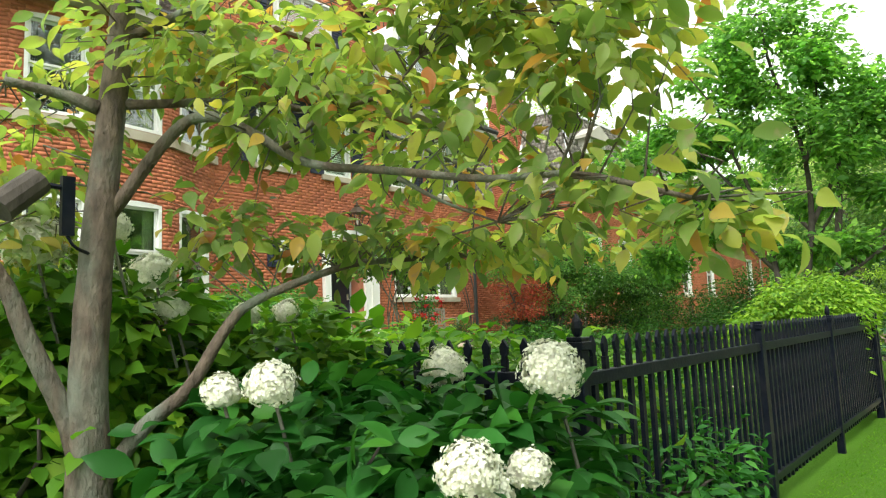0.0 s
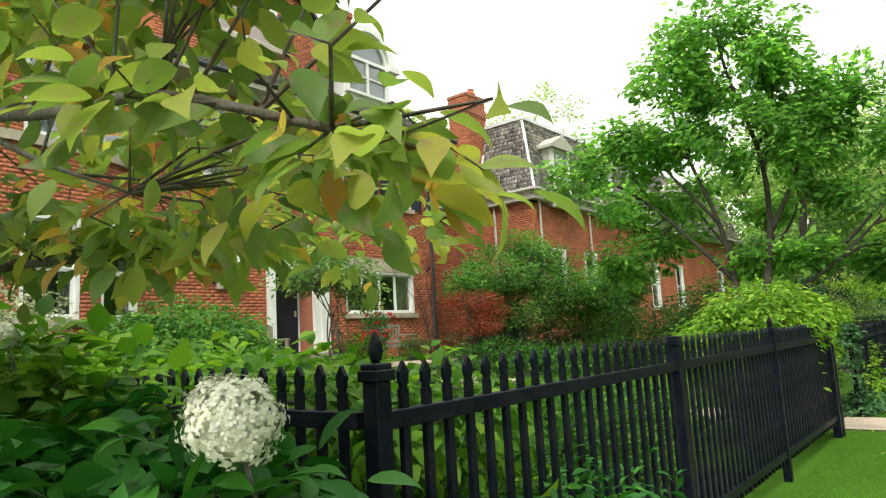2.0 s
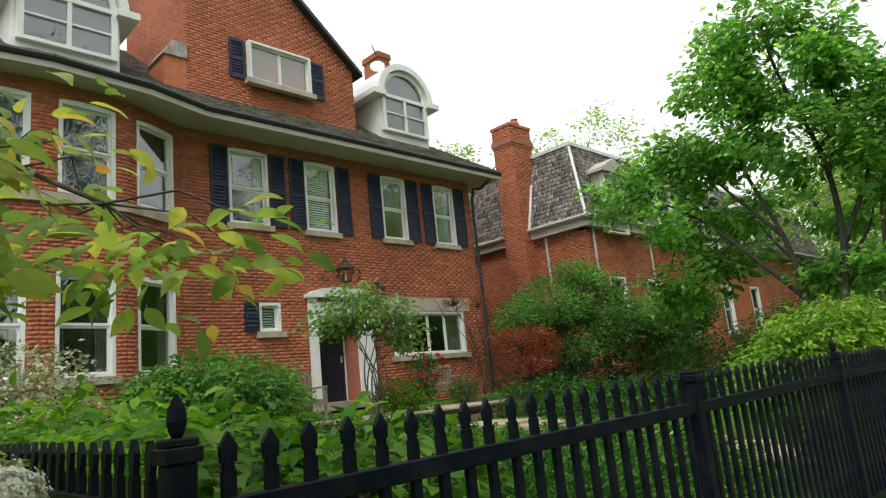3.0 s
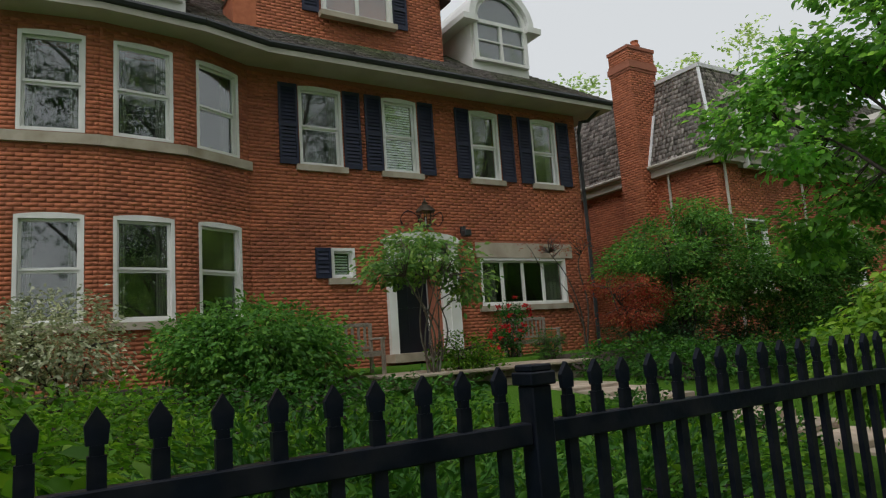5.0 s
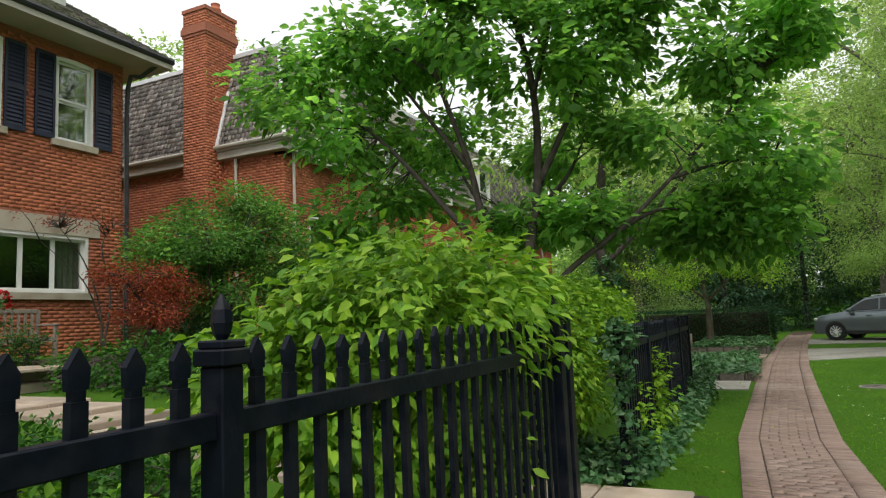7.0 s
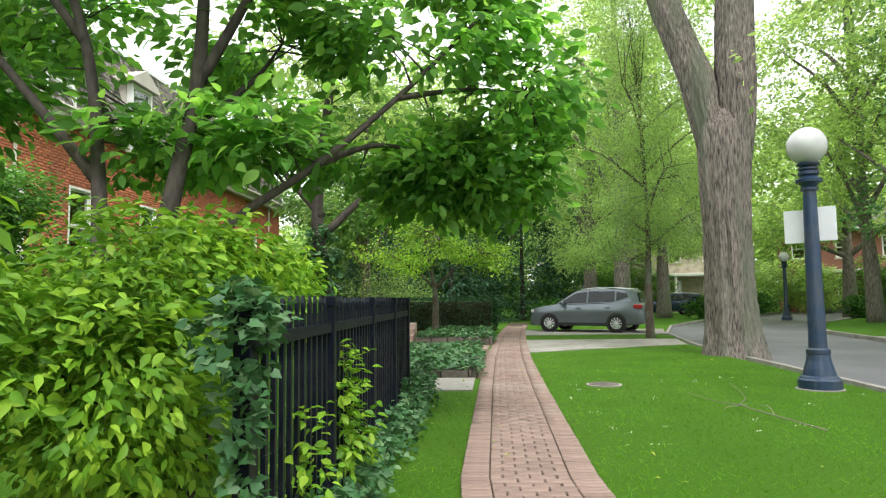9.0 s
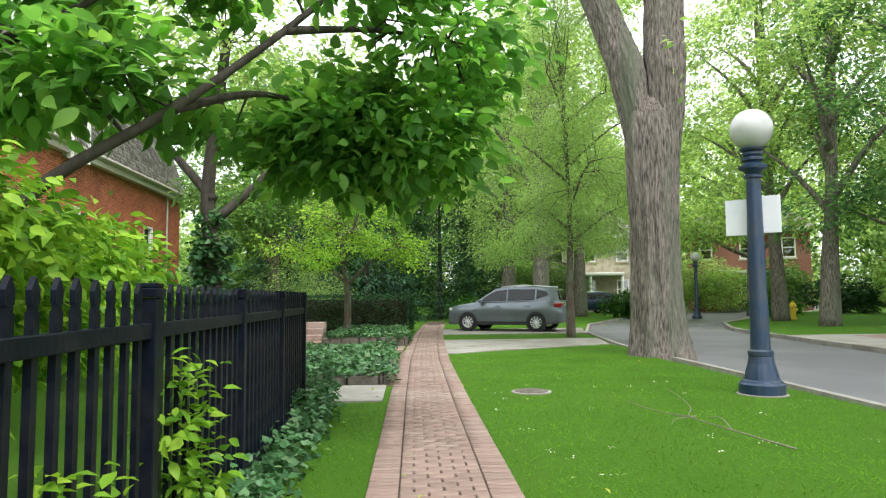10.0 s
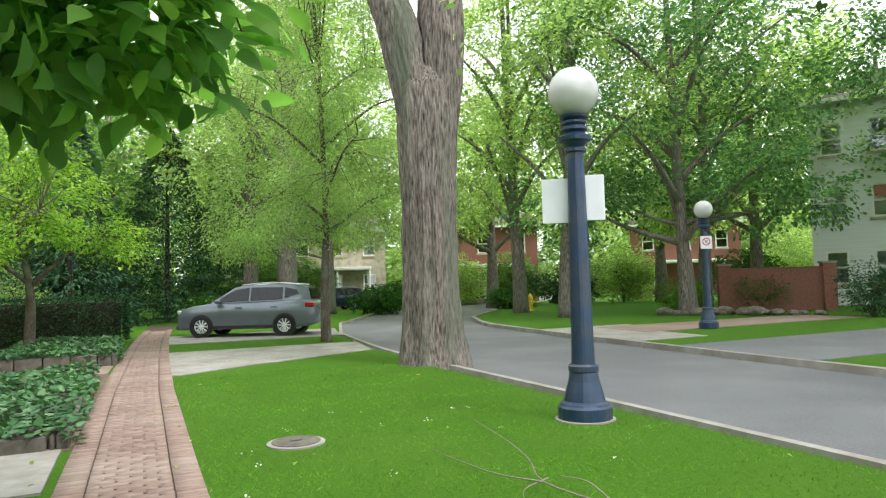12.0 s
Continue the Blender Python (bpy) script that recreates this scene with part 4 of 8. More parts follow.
def dormer(house, ya, yb, x, zs):
    """A white dormer with a round-headed window."""
    mid, hw = (ya + yb) / 2, (yb - ya) / 2
    spring = zs + 1.1
    arc = lambda r, z0, n=13: [(mid + r * math.cos(a), z0 + r * math.sin(a)) for a in np.linspace(0, math.pi, n)]
    r = hw * 0.72
    # cheeks and barrel roof
    part("dormer_cheek", slab_yz([(ya + 0.12, zs - 0.4), (yb - 0.12, zs - 0.4), (yb - 0.12, spring)] + arc(hw - 0.14, spring)[1:-1] + [(ya + 0.12, spring)], -16.0, x - 0.06), M_WHITE, house, "white boarded dormer cheek")
    ring = arc(hw + 0.02, spring, 15)
    inner = arc(hw - 0.16, spring, 15)
    bm = bmesh.new()
    for i in range(14):
        slab_yz([ring[i], ring[i + 1], inner[i + 1], inner[i]], -15.8, x + 0.16, bm)
    bmesh.ops.remove_doubles(bm, verts=bm.verts, dist=0.0005)
    part("dormer_roof", bm, M_WHITE, house, "white arched dormer hood")
    part("dormer_cornice", slab_yz([(ya - 0.22, spring - 0.1), (ya + 0.24, spring - 0.1), (ya + 0.24, spring + 0.06), (ya - 0.22, spring + 0.06)], -15.5, x + 0.2), M_WHITE, house)
    part("dormer_cornice", slab_yz([(yb - 0.24, spring - 0.1), (yb + 0.22, spring - 0.1), (yb + 0.22, spring + 0.06), (yb - 0.24, spring + 0.06)], -15.5, x + 0.2), M_WHITE, house)
    bm = slab_yz([(mid - r - 0.12, zs), (mid - r, zs), (mid - r, spring), (mid - r - 0.12, spring)], x - 0.05, x + 0.05)
    slab_yz([(mid + r, zs), (mid + r + 0.12, zs), (mid + r + 0.12, spring), (mid + r, spring)], x - 0.05, x + 0.05, bm)
    slab_yz([(mid - r, zs), (mid + r, zs), (mid + r, zs + 0.08), (mid - r, zs + 0.08)], x - 0.05, x + 0.06, bm)
    slab_yz([(mid - r, spring - 0.05), (mid + r, spring - 0.05), (mid + r, spring + 0.05), (mid - r, spring + 0.05)], x - 0.05, x + 0.05, bm)
    slab_yz([(mid - 0.04, zs + 0.08), (mid + 0.04, zs + 0.08), (mid + 0.04, spring - 0.05), (mid - 0.04, spring - 0.05)], x - 0.05, x + 0.04, bm)
    slab_yz([(mid - r, zs + 0.56), (mid + r, zs + 0.56), (mid + r, zs + 0.6), (mid - r, zs + 0.6)], x - 0.05, x + 0.035, bm)
    o, n2 = arc(r + 0.12, spring), arc(r, spring)
    for i in range(12):
        slab_yz([o[i], o[i + 1], n2[i + 1], n2[i]], x - 0.05, x + 0.05, bm)
    w = part("dormer_window", bm, M_WHITE, house, "white round-headed dormer window")
    part("pane", slab_yz([(mid - r, zs + 0.08), (mid + r, zs + 0.08), (mid + r, spring)] + arc(r, spring)[1:-1] + [(mid - r, spring)], x - 0.03, x - 0.015), M_GLASS, w, "dark reflecting arched glass")
    # near-black sheet in place of the unlit space behind the arched pane
    part("shade_backing", slab_yz([(mid - r, zs + 0.08), (mid + r, zs + 0.08), (mid + r, spring)] + arc(r, spring)[1:-1] + [(mid - r, spring)], x - 0.055, x - 0.05), M_ROOM_SHADE, w)


house_a()

# ---- the mansard house beyond ----
rng_b = np.random.default_rng(5)


def house_b():
    house = empty("mansard_house", "red brick house with a grey shingled mansard roof", "house")
    X, Y, Z1 = -10.95, 20.05, 5.85
    front = Face((X, Y), (0, 1), (1, 0))
    side = Face((X, Y), (-1, 0), (0, -1))
    fl = 23.4
    holes = [(1.0, 2.0, 2.3, 4.3), (3.4, 4.4, 2.3, 4.3), (6.0, 7.0, 2.3, 4.3), (9.5, 10.5, 2.3, 4.3), (12.6, 13.6, 2.3, 4.3), (19.0, 20.0, 2.3, 4.3)]
    w = part("wall", wall_boxes(front, fl, 0.1, Z1, holes), M_MORTAR, house)
    brick_wall("wall", front, fl, 0.3, Z1 - 0.02, holes, w, rng_b, wall=False)
    for h in holes:
        window(front, *h, house)
    w2 = part("side_wall", wall_boxes(side, 10.0, 0.1, Z1, []), M_MORTAR, house)
    brick_wall("side_wall", side, 7.0, 0.3, Z1 - 0.02, [], w2, rng_b, wall=False)
    part("back_wall", boxes((X - 10.0, X - 0.3, Y + fl - 0.3, Y + fl, 0.1, Z1), (X - 10.0, X - 9.7, Y + 0.3, Y + fl - 0.3, 0.1, Z1), (X - 3.2, X - 3.1, Y + 0.3, Y + fl - 0.3, 0.1, Z1)), M_BRICK, house)
    ov = 0.28
    part("cornice", boxes((X - 10.2, X + ov - 0.06, Y - ov + 0.06, Y + fl + 0.2, Z1, Z1 + 0.2), (X - 10.2, X + ov, Y - ov, Y + fl + 0.25, Z1 + 0.2, Z1 + 0.3)), M_SOFFIT, house, "grey painted cornice")
    part("gutter", tube([(X + ov + 0.04, Y - ov - 0.04, Z1 + 0.3), (X + ov + 0.04, Y + fl, Z1 + 0.3)], [0.06, 0.06], 8), M_SOFFIT, house)
    part("gutter", tube([(X + ov + 0.04, Y - ov - 0.04, Z1 + 0.3), (X - 9, Y - ov - 0.04, Z1 + 0.3)], [0.06, 0.06], 8), M_SOFFIT, house)
    zt, inx = 8.85, 0.75
    A, B = Z1 + 0.3, zt
    bm = bmesh.new()
    lo = [(X + ov, Y - ov), (X + ov, Y + fl), (X - 10, Y + fl), (X - 10, Y - ov)]
    hi = [(X + ov - inx, Y - ov + inx), (X + ov - inx, Y + fl - inx), (X - 10 + inx, Y + fl - inx), (X - 10 + inx, Y - ov + inx)]
    a = [bm.verts.new((*p, A)) for p in lo]
    b = [bm.verts.new((*p, B)) for p in hi]
    for i in range(4):
        bm.faces.new((a[i], a[(i + 1) % 4], b[(i + 1) % 4], b[i]))
    bm.faces.new(b)
    bm.faces.new(a[::-1])
    roof = part("roof", bm, M_SHINGLE, house, "steep grey shingle mansard")
    shingles("shingling", roof, ((*lo[0], A), (*lo[1], A), (*hi[1], B), (*hi[0], B)), rng_b, M_SHINGLE, 0.15, 0.15)
    shingles("shingling", roof, ((*lo[3], A), (*lo[0], A), (*hi[0], B), (*hi[3], B)), rng_b, M_SHINGLE, 0.15, 0.15, singles=290)
    part("hip_flashing", tube([(*lo[0], A + 0.02), (*hi[0], B + 0.03)], [0.05, 0.05], 6), M_PLATE, house, "pale metal hip flashing")
    part("roof_edge", boxes((hi[3][0], hi[0][0] + 0.08, hi[0][1] - 0.08, hi[0][1] + 0.06, B - 0.02, B + 0.1), (hi[0][0] - 0.06, hi[0][0] + 0.08, hi[0][1] + 0.06, hi[1][1], B - 0.02, B + 0.1)), M_PLATE, house, "pale metal roof edge")
    # chimney against the side wall
    cx0, cx1 = -13.75, -12.95
    cy = Y - 0.62
    st = part("chimney", boxes((cx0, cx1, cy, Y + 0.5, 0.3, 9.2), (cx0 - 0.025, cx1 + 0.025, cy - 0.025, Y + 0.525, 9.2, 9.28), (cx0 - 0.05, cx1 + 0.05, cy - 0.05, Y + 0.55, 9.28, 9.45), (cx0 - 0.025, cx1 + 0.025, cy - 0.025, Y + 0.525, 9.45, 9.53), (cx0, cx1, cy, Y + 0.5, 9.53, 9.9), (cx0 - 0.03, cx1 + 0.03, cy - 0.03, Y + 0.53, 9.9, 10.0)), M_MORTAR, house, "tall corbelled brick chimney")
    for fc, ln in ((Face((cx0, cy), (1, 0), (0, -1)), cx1 - cx0), (Face((cx1, cy), (0, 1), (1, 0)), 1.1)):
        brick_wall("chimney", fc, ln, 0.4, 9.2, [], st, rng_b, wall=False)
        brick_wall("chimney", fc, ln, 9.54, 9.9, [], st, rng_b, wall=False)
    part("chimney_pot", lathe([(0.14, 10.0), (0.16, 10.08), (0.11, 10.18), (0.13, 10.25)], 10, at=(-13.1, Y - 0.1, 0)), M_BRICK, st, "clay chimney pot")
    # flashing strip and roof dormers
    part("flashing", slab_yz([(Y - ov - 0.05, A), (Y - ov + 0.03, A), (Y - ov + 0.03 + inx * 0.62, A + 0.62 * (B - A)), (Y - ov - 0.05 + inx * 0.62, A + 0.62 * (B - A))], cx1 + 0.005, cx1 + 0.09), M_PLATE, house, "pale lead flashing")
    for yc in (21.7, 25.2, 29.0, 33.0):
        x = X + ov + 0.02
        fw = Face((x, yc - 0.6), (0, 1), (1, 0))
        part("dormer_body", boxes((x - 1.2, x - 0.17, yc - 0.62, yc + 0.62, A - 0.4, A + 1.75)), M_SOFFIT, house, "grey boarded dormer")
        window(fw, 0.02, 1.18, A - 0.45, A + 1.6, house, sashes=2, cols=1, sill=False, curtain=False)
        part("dormer_pediment", slab_yz([(yc - 0.8, A + 1.62), (yc + 0.8, A + 1.62), (yc + 0.8, A + 1.72), (yc, A + 2.15), (yc - 0.8, A + 1.72)], x - 1.3, x + 0.14), M_SOFFIT, house, "pale gabled dormer head")
        # near-black sheet added behind the dormer panes as the room's shade
        part("shade_backing", boxes((x - 0.168, x - 0.163, yc - 0.55, yc + 0.55, A - 0.4, A + 1.55)), M_ROOM_SHADE, house)
    for yp in (20.4, 24.0, 41.6):
        part("downpipe", tube([(X + 0.06, yp, Z1), (X + 0.06, yp, 0.4)], [0.04, 0.04], 8), M_SOFFIT, house, "pale downpipe")
    part("downpipe", tube([(cx1 + 0.5, Y - 0.08, Z1), (cx1 + 0.5, Y - 0.08, 0.4)], [0.04, 0.04], 8), M_SOFFIT, house, "pale downpipe")


house_b()

# ---- trees ----


def grow(name, label, base, stems, blobs, rng, leaf, bark, clusters, per, size, spread, category="tree", twig=60, twig_r=0.014, wob=0.0, n=9, crown_name="crown", singles=0, **kw):
    """A tree: stems are (points, r0, r1); leaves fill the blobs; twigs join them. Points and blobs are relative to the base."""
    root = empty(name, label, category, at=base)
    roots = []
    whole = bmesh.new()
    for i, (pts, r0, r1) in enumerate(stems):
        bm = whole if category == "shrub" else bmesh.new()
        limb(pts, r0, r1, bm, n, 5, wob, rng)
        if category != "shrub":
            part("trunk" if i == 0 else "branch", bm, bark, root, smooth=True)
        sp = spline(pts, 5)
        roots += sp[len(sp) // 3:]
    arr, p = crown(rng, blobs, clusters, per, size, spread, **kw)
    if twig and stems:
        idx = rng.choice(len(p), size=min(twig, len(p)), replace=False)
        twigs(whole, rng, roots, p[idx], twig_r)
        tagged(part("branchwork", whole, bark, root, smooth=True), kind="stuff")
    else:
        whole.free()
    v, f = arr
    k, m = [len(a) for a in kw.get("shape", LEAF4)]
    for i in range(singles):
        np_mesh("leaf", v[i * k:i * k + k], f[i * m:i * m + m] - i * k, leaf, root, smooth=True)
    np_mesh(crown_name, v[singles * k:], f[singles * m:] - singles * k, leaf, root, smooth=True)
    return root


def bush(name, label, base, blobs, seed, leaf, clusters, per, size, spread, category="shrub", stems=6, **kw):
    rng = np.random.default_rng(seed)
    z0 = max(b[2] for b in blobs)
    st = [([(0, 0, -0.05), (rng.normal(0, 0.12), rng.normal(0, 0.12), z0 * 0.4), (b[0] + rng.normal(0, b[3] * 0.25), b[1] + rng.normal(0, b[4] * 0.25), b[2])], 0.025, 0.008) for b in blobs for _ in range(max(1, stems // len(blobs)) if stems else 0)]
    return grow(name, label, base, st, blobs, rng, leaf, M_BARKD, clusters, per, size, spread, category, twig=40, n=5, crown_name="foliage", **kw)


def big_trunk_tree():
    rng = np.random.default_rng(21)
    base = (4.95, 24.75, 0.0)
    root = empty("street_tree", "huge forked street tree with shaggy grey bark", "tree", at=base)
    bm = bmesh.new()
    prof = [(0, 0, -0.1, 0.70), (0, 0, 0.12, 0.63), (-0.01, 0, 0.5, 0.55), (-0.02, 0, 1.2, 0.49), (-0.03, 0, 2.2, 0.48), (-0.05, 0.0, 3.4, 0.50), (-0.05, 0, 4.5, 0.55), (-0.05, 0, 5.0, 0.50), (-0.05, 0, 5.35, 0.28), (-0.04, 0, 5.55, 0.06)]

    def ridged(points, n=110, fork=0.0):
        rings = []
        for x, y, z, r in points:
            ring = []
            for k in range(n):
                a = 2 * math.pi * k / n
                ph = noise.noise(Vector((math.cos(a) * 3.2, math.sin(a) * 3.2, z * 0.35)))
                rr = r * (1 + 0.10 * ph + 0.055 * noise.noise(Vector((math.cos(a) * 11, math.sin(a) * 11, z * 1.1))))
                rr += 0.06 * abs(noise.noise(Vector((math.cos(a) * 15, math.sin(a) * 15, z * 1.1 + 7)))) - 0.012
                ring.append(bm.verts.new((x + rr * math.cos(a), y + rr * math.sin(a), z)))
            rings.append(ring)
        for p, q in zip(rings, rings[1:]):
            for k in range(n):
                bm.faces.new((p[k], p[(k + 1) % n], q[(k + 1) % n], q[k]))
        bm.faces.new(rings[-1])

    def dense(pr, step=0.12):
        out = []
        for (a, b) in zip(pr, pr[1:]):
            m = max(1, int(abs(b[2] - a[2]) / step))
            out += [tuple(a[i] + (b[i] - a[i]) * t / m for i in range(4)) for t in range(m)]
        return out + [pr[-1]]

    ridged(dense(prof))
    ridged(dense([(-0.14, 0.05, 4.0, 0.32), (-0.28, 0.1, 5.1, 0.38), (-0.52, 0.2, 6.3, 0.37), (-1.0, 0.5, 7.9, 0.35), (-1.6, 1.0, 11, 0.27), (-2.1, 1.5, 15, 0.12)]))
    ridged(dense([(0.14, -0.05, 4.0, 0.32), (0.24, -0.05, 5.1, 0.40), (0.30, 0.0, 6.3, 0.41), (0.42, 0.2, 7.9, 0.39), (0.8, 0.6, 11, 0.29), (1.1, 1.0, 15, 0.12)]))
    limb([(-1.2, 0.8, 9), (-3, 0.5, 11), (-5, 0, 12)], 0.16, 0.04, bm)
    limb([(0.7, 0.4, 9), (2.8, -0.5, 11), (5, -1, 12.5)], 0.16, 0.04, bm)
    part("trunk", bm, M_BARK, root, "shaggy fissured grey bark", smooth=True)
    arr, _ = crown(rng, [(-2, 1, 13.5, 4.5, 4.5, 4.0), (2, 0.5, 14, 4.5, 4.5, 4.0), (0, -1.5, 16, 4, 4, 3), (0.9, -0.9, 6.2, 0.9, 0.7, 0.9), (3.5, 0, 9.5, 2.5, 2.5, 2.0)], 2600, 9, 0.19, 0.33, gap=0.42, gap_freq=0.6, aspect=0.6)
    np_mesh("crown", *arr, L_TREE, root)


def magnolia():
    rng = np.random.default_rng(8)
    base = (-3.6, 14.9, 0.15)
    stems = [
        ([(0.35, 0.05, -0.1), (0.5, 0.2, 1.2), (0.62, 0.4, 2.2), (0.75, 0.5, 3.2), (0.7, 0.55, 4.6), (0.3, 0.4, 6.4), (0.2, 0.3, 7.6)], 0.11, 0.02),
        ([(0.3, 0.05, -0.1), (0.15, 0.1, 1.2), (0.05, 0.2, 2.2), (-0.15, 0.3, 3.3), (-0.6, 0.2, 4.8), (-0.9, 0.1, 6.4)], 0.09, 0.02),
        ([(0.5, 0.2, 1.1), (1.1, 0.45, 1.8), (1.75, 0.65, 2.3), (2.4, 0.95, 2.95), (3.0, 1.15, 3.6), (3.6, 1.3, 4.3)], 0.052, 0.012),
        ([(0.05, 0.2, 2.1), (-0.7, 0.2, 3.0), (-1.5, 0.1, 3.9), (-2.4, 0.0, 4.6)], 0.055, 0.012),
        ([(-0.15, 0.3, 3.3), (-0.9, 0.3, 4.3), (-1.7, 0.3, 5.4)], 0.045, 0.012),
        ([(0.75, 0.5, 3.0), (1.2, 0.6, 3.9), (1.6, 0.7, 4.8), (2.2, 1.0, 5.5)], 0.055, 0.012),
        ([(0.7, 0.45, 2.6), (1.0, 1.1, 3.2), (1.1, 1.7, 3.8)], 0.045, 0.012),
        ([(1.75, 0.65, 2.3), (2.2, 1.3, 2.6), (2.8, 1.9, 2.55)], 0.04, 0.01),
        ([(2.4, 0.95, 2.95), (3.0, 1.4, 3.15), (3.6, 1.7, 3.2)], 0.035, 0.01),
        ([(0.72, 0.52, 4.2), (1.0, 0.6, 5.2), (1.1, 0.6, 6.4)], 0.04, 0.01),
        ([(-0.6, 0.2, 4.7), (-1.2, -0.1, 5.2), (-1.9, 0.0, 5.6)], 0.03, 0.008),
        ([(0.1, 0.25, 2.6), (-0.5, 0.9, 3.3), (-1.0, 1.5, 4.0)], 0.04, 0.01),
    ]
    blobs = [(-2.6, 0.0, 4.7, 1.15, 1.2, 0.75), (-1.75, 0.3, 5.3, 1.2, 1.2, 0.75), (-2.0, -0.3, 3.9, 0.9, 0.9, 0.45), (-0.6, 0.1, 6.5, 1.1, 1.1, 0.8), (0.1, 0.3, 7.3, 1.2, 1.2, 0.85),
             (0.7, 0.5, 6.1, 1.3, 1.3, 0.8), (-0.3, 0.3, 5.3, 1.2, 1.2, 0.6), (1.6, 0.7, 4.9, 1.25, 1.2, 0.7), (2.3, 1.1, 5.5, 1.1, 1.1, 0.7), (1.0, 0.6, 6.7, 0.9, 0.9, 0.7),
             (3.3, 1.4, 4.5, 1.1, 1.1, 0.6), (2.6, 1.3, 3.55, 1.2, 1.1, 0.5), (3.6, 1.7, 3.15, 0.75, 0.9, 0.45), (2.9, 2.0, 2.4, 0.95, 0.9, 0.32), (2.0, 0.9, 2.5, 0.9, 0.8, 0.32),
             (1.0, 1.7, 3.8, 1.1, 1.1, 0.5), (-1.0, 1.5, 4.1, 1.1, 1.1, 0.5), (1.0, -0.3, 4.2, 0.9, 0.8, 0.45), (4.0, 1.4, 4.9, 0.7, 0.8, 0.45), (-2.6, 0.6, 2.6, 0.9, 0.9, 0.5), (-1.5, 0.5, 3.0, 1.1, 1.0, 0.65), (0.3, -0.2, 5.0, 1.0, 1.0, 0.6), (3.2, 1.9, 2.75, 0.75, 0.6, 0.42), (3.5, 1.6, 2.4, 0.55, 0.5, 0.28), (1.2, 0.4, 2.45, 0.9, 0.7, 0.3), (0.2, 0.9, 2.5, 0.9, 0.8, 0.3)]
    tree = grow("magnolia_tree", "multi-stemmed magnolia with broad green leaves", base, stems, blobs, rng, L_MAG, M_BARKD, 7000, 8, 0.145, 0.14, twig=340, twig_r=0.011, singles=200, shape=LEAF_ROUND, aspect=0.6, flat=0.6, droop=0.3, gap=0.51, gap_freq=1.4)
    low = [(2.9, 1.9, 2.55, 0.65, 0.5, 0.42), (3.15, 1.6, 2.2, 0.45, 0.4, 0.3), (2.6, 2.0, 2.3, 0.75, 0.7, 0.34), (3.55, 1.7, 2.15, 0.35, 0.35, 0.2)]
    arr, _ = crown(rng, low, 250, 8, 0.145, 0.14, shape=LEAF_ROUND, aspect=0.6, flat=0.6, droop=0.3)
    np_mesh("low_bough", *arr, L_MAG, tree, "leafy bough that hangs over the footpath", smooth=True)
    part("branch", limb([(2.3, 1.9, 2.4), (2.8, 1.85, 2.45), (3.2, 1.75, 2.3), (3.7, 1.65, 2.15)], 0.014, 0.005, bmesh.new(), 6), M_BARKD, tree, smooth=True)


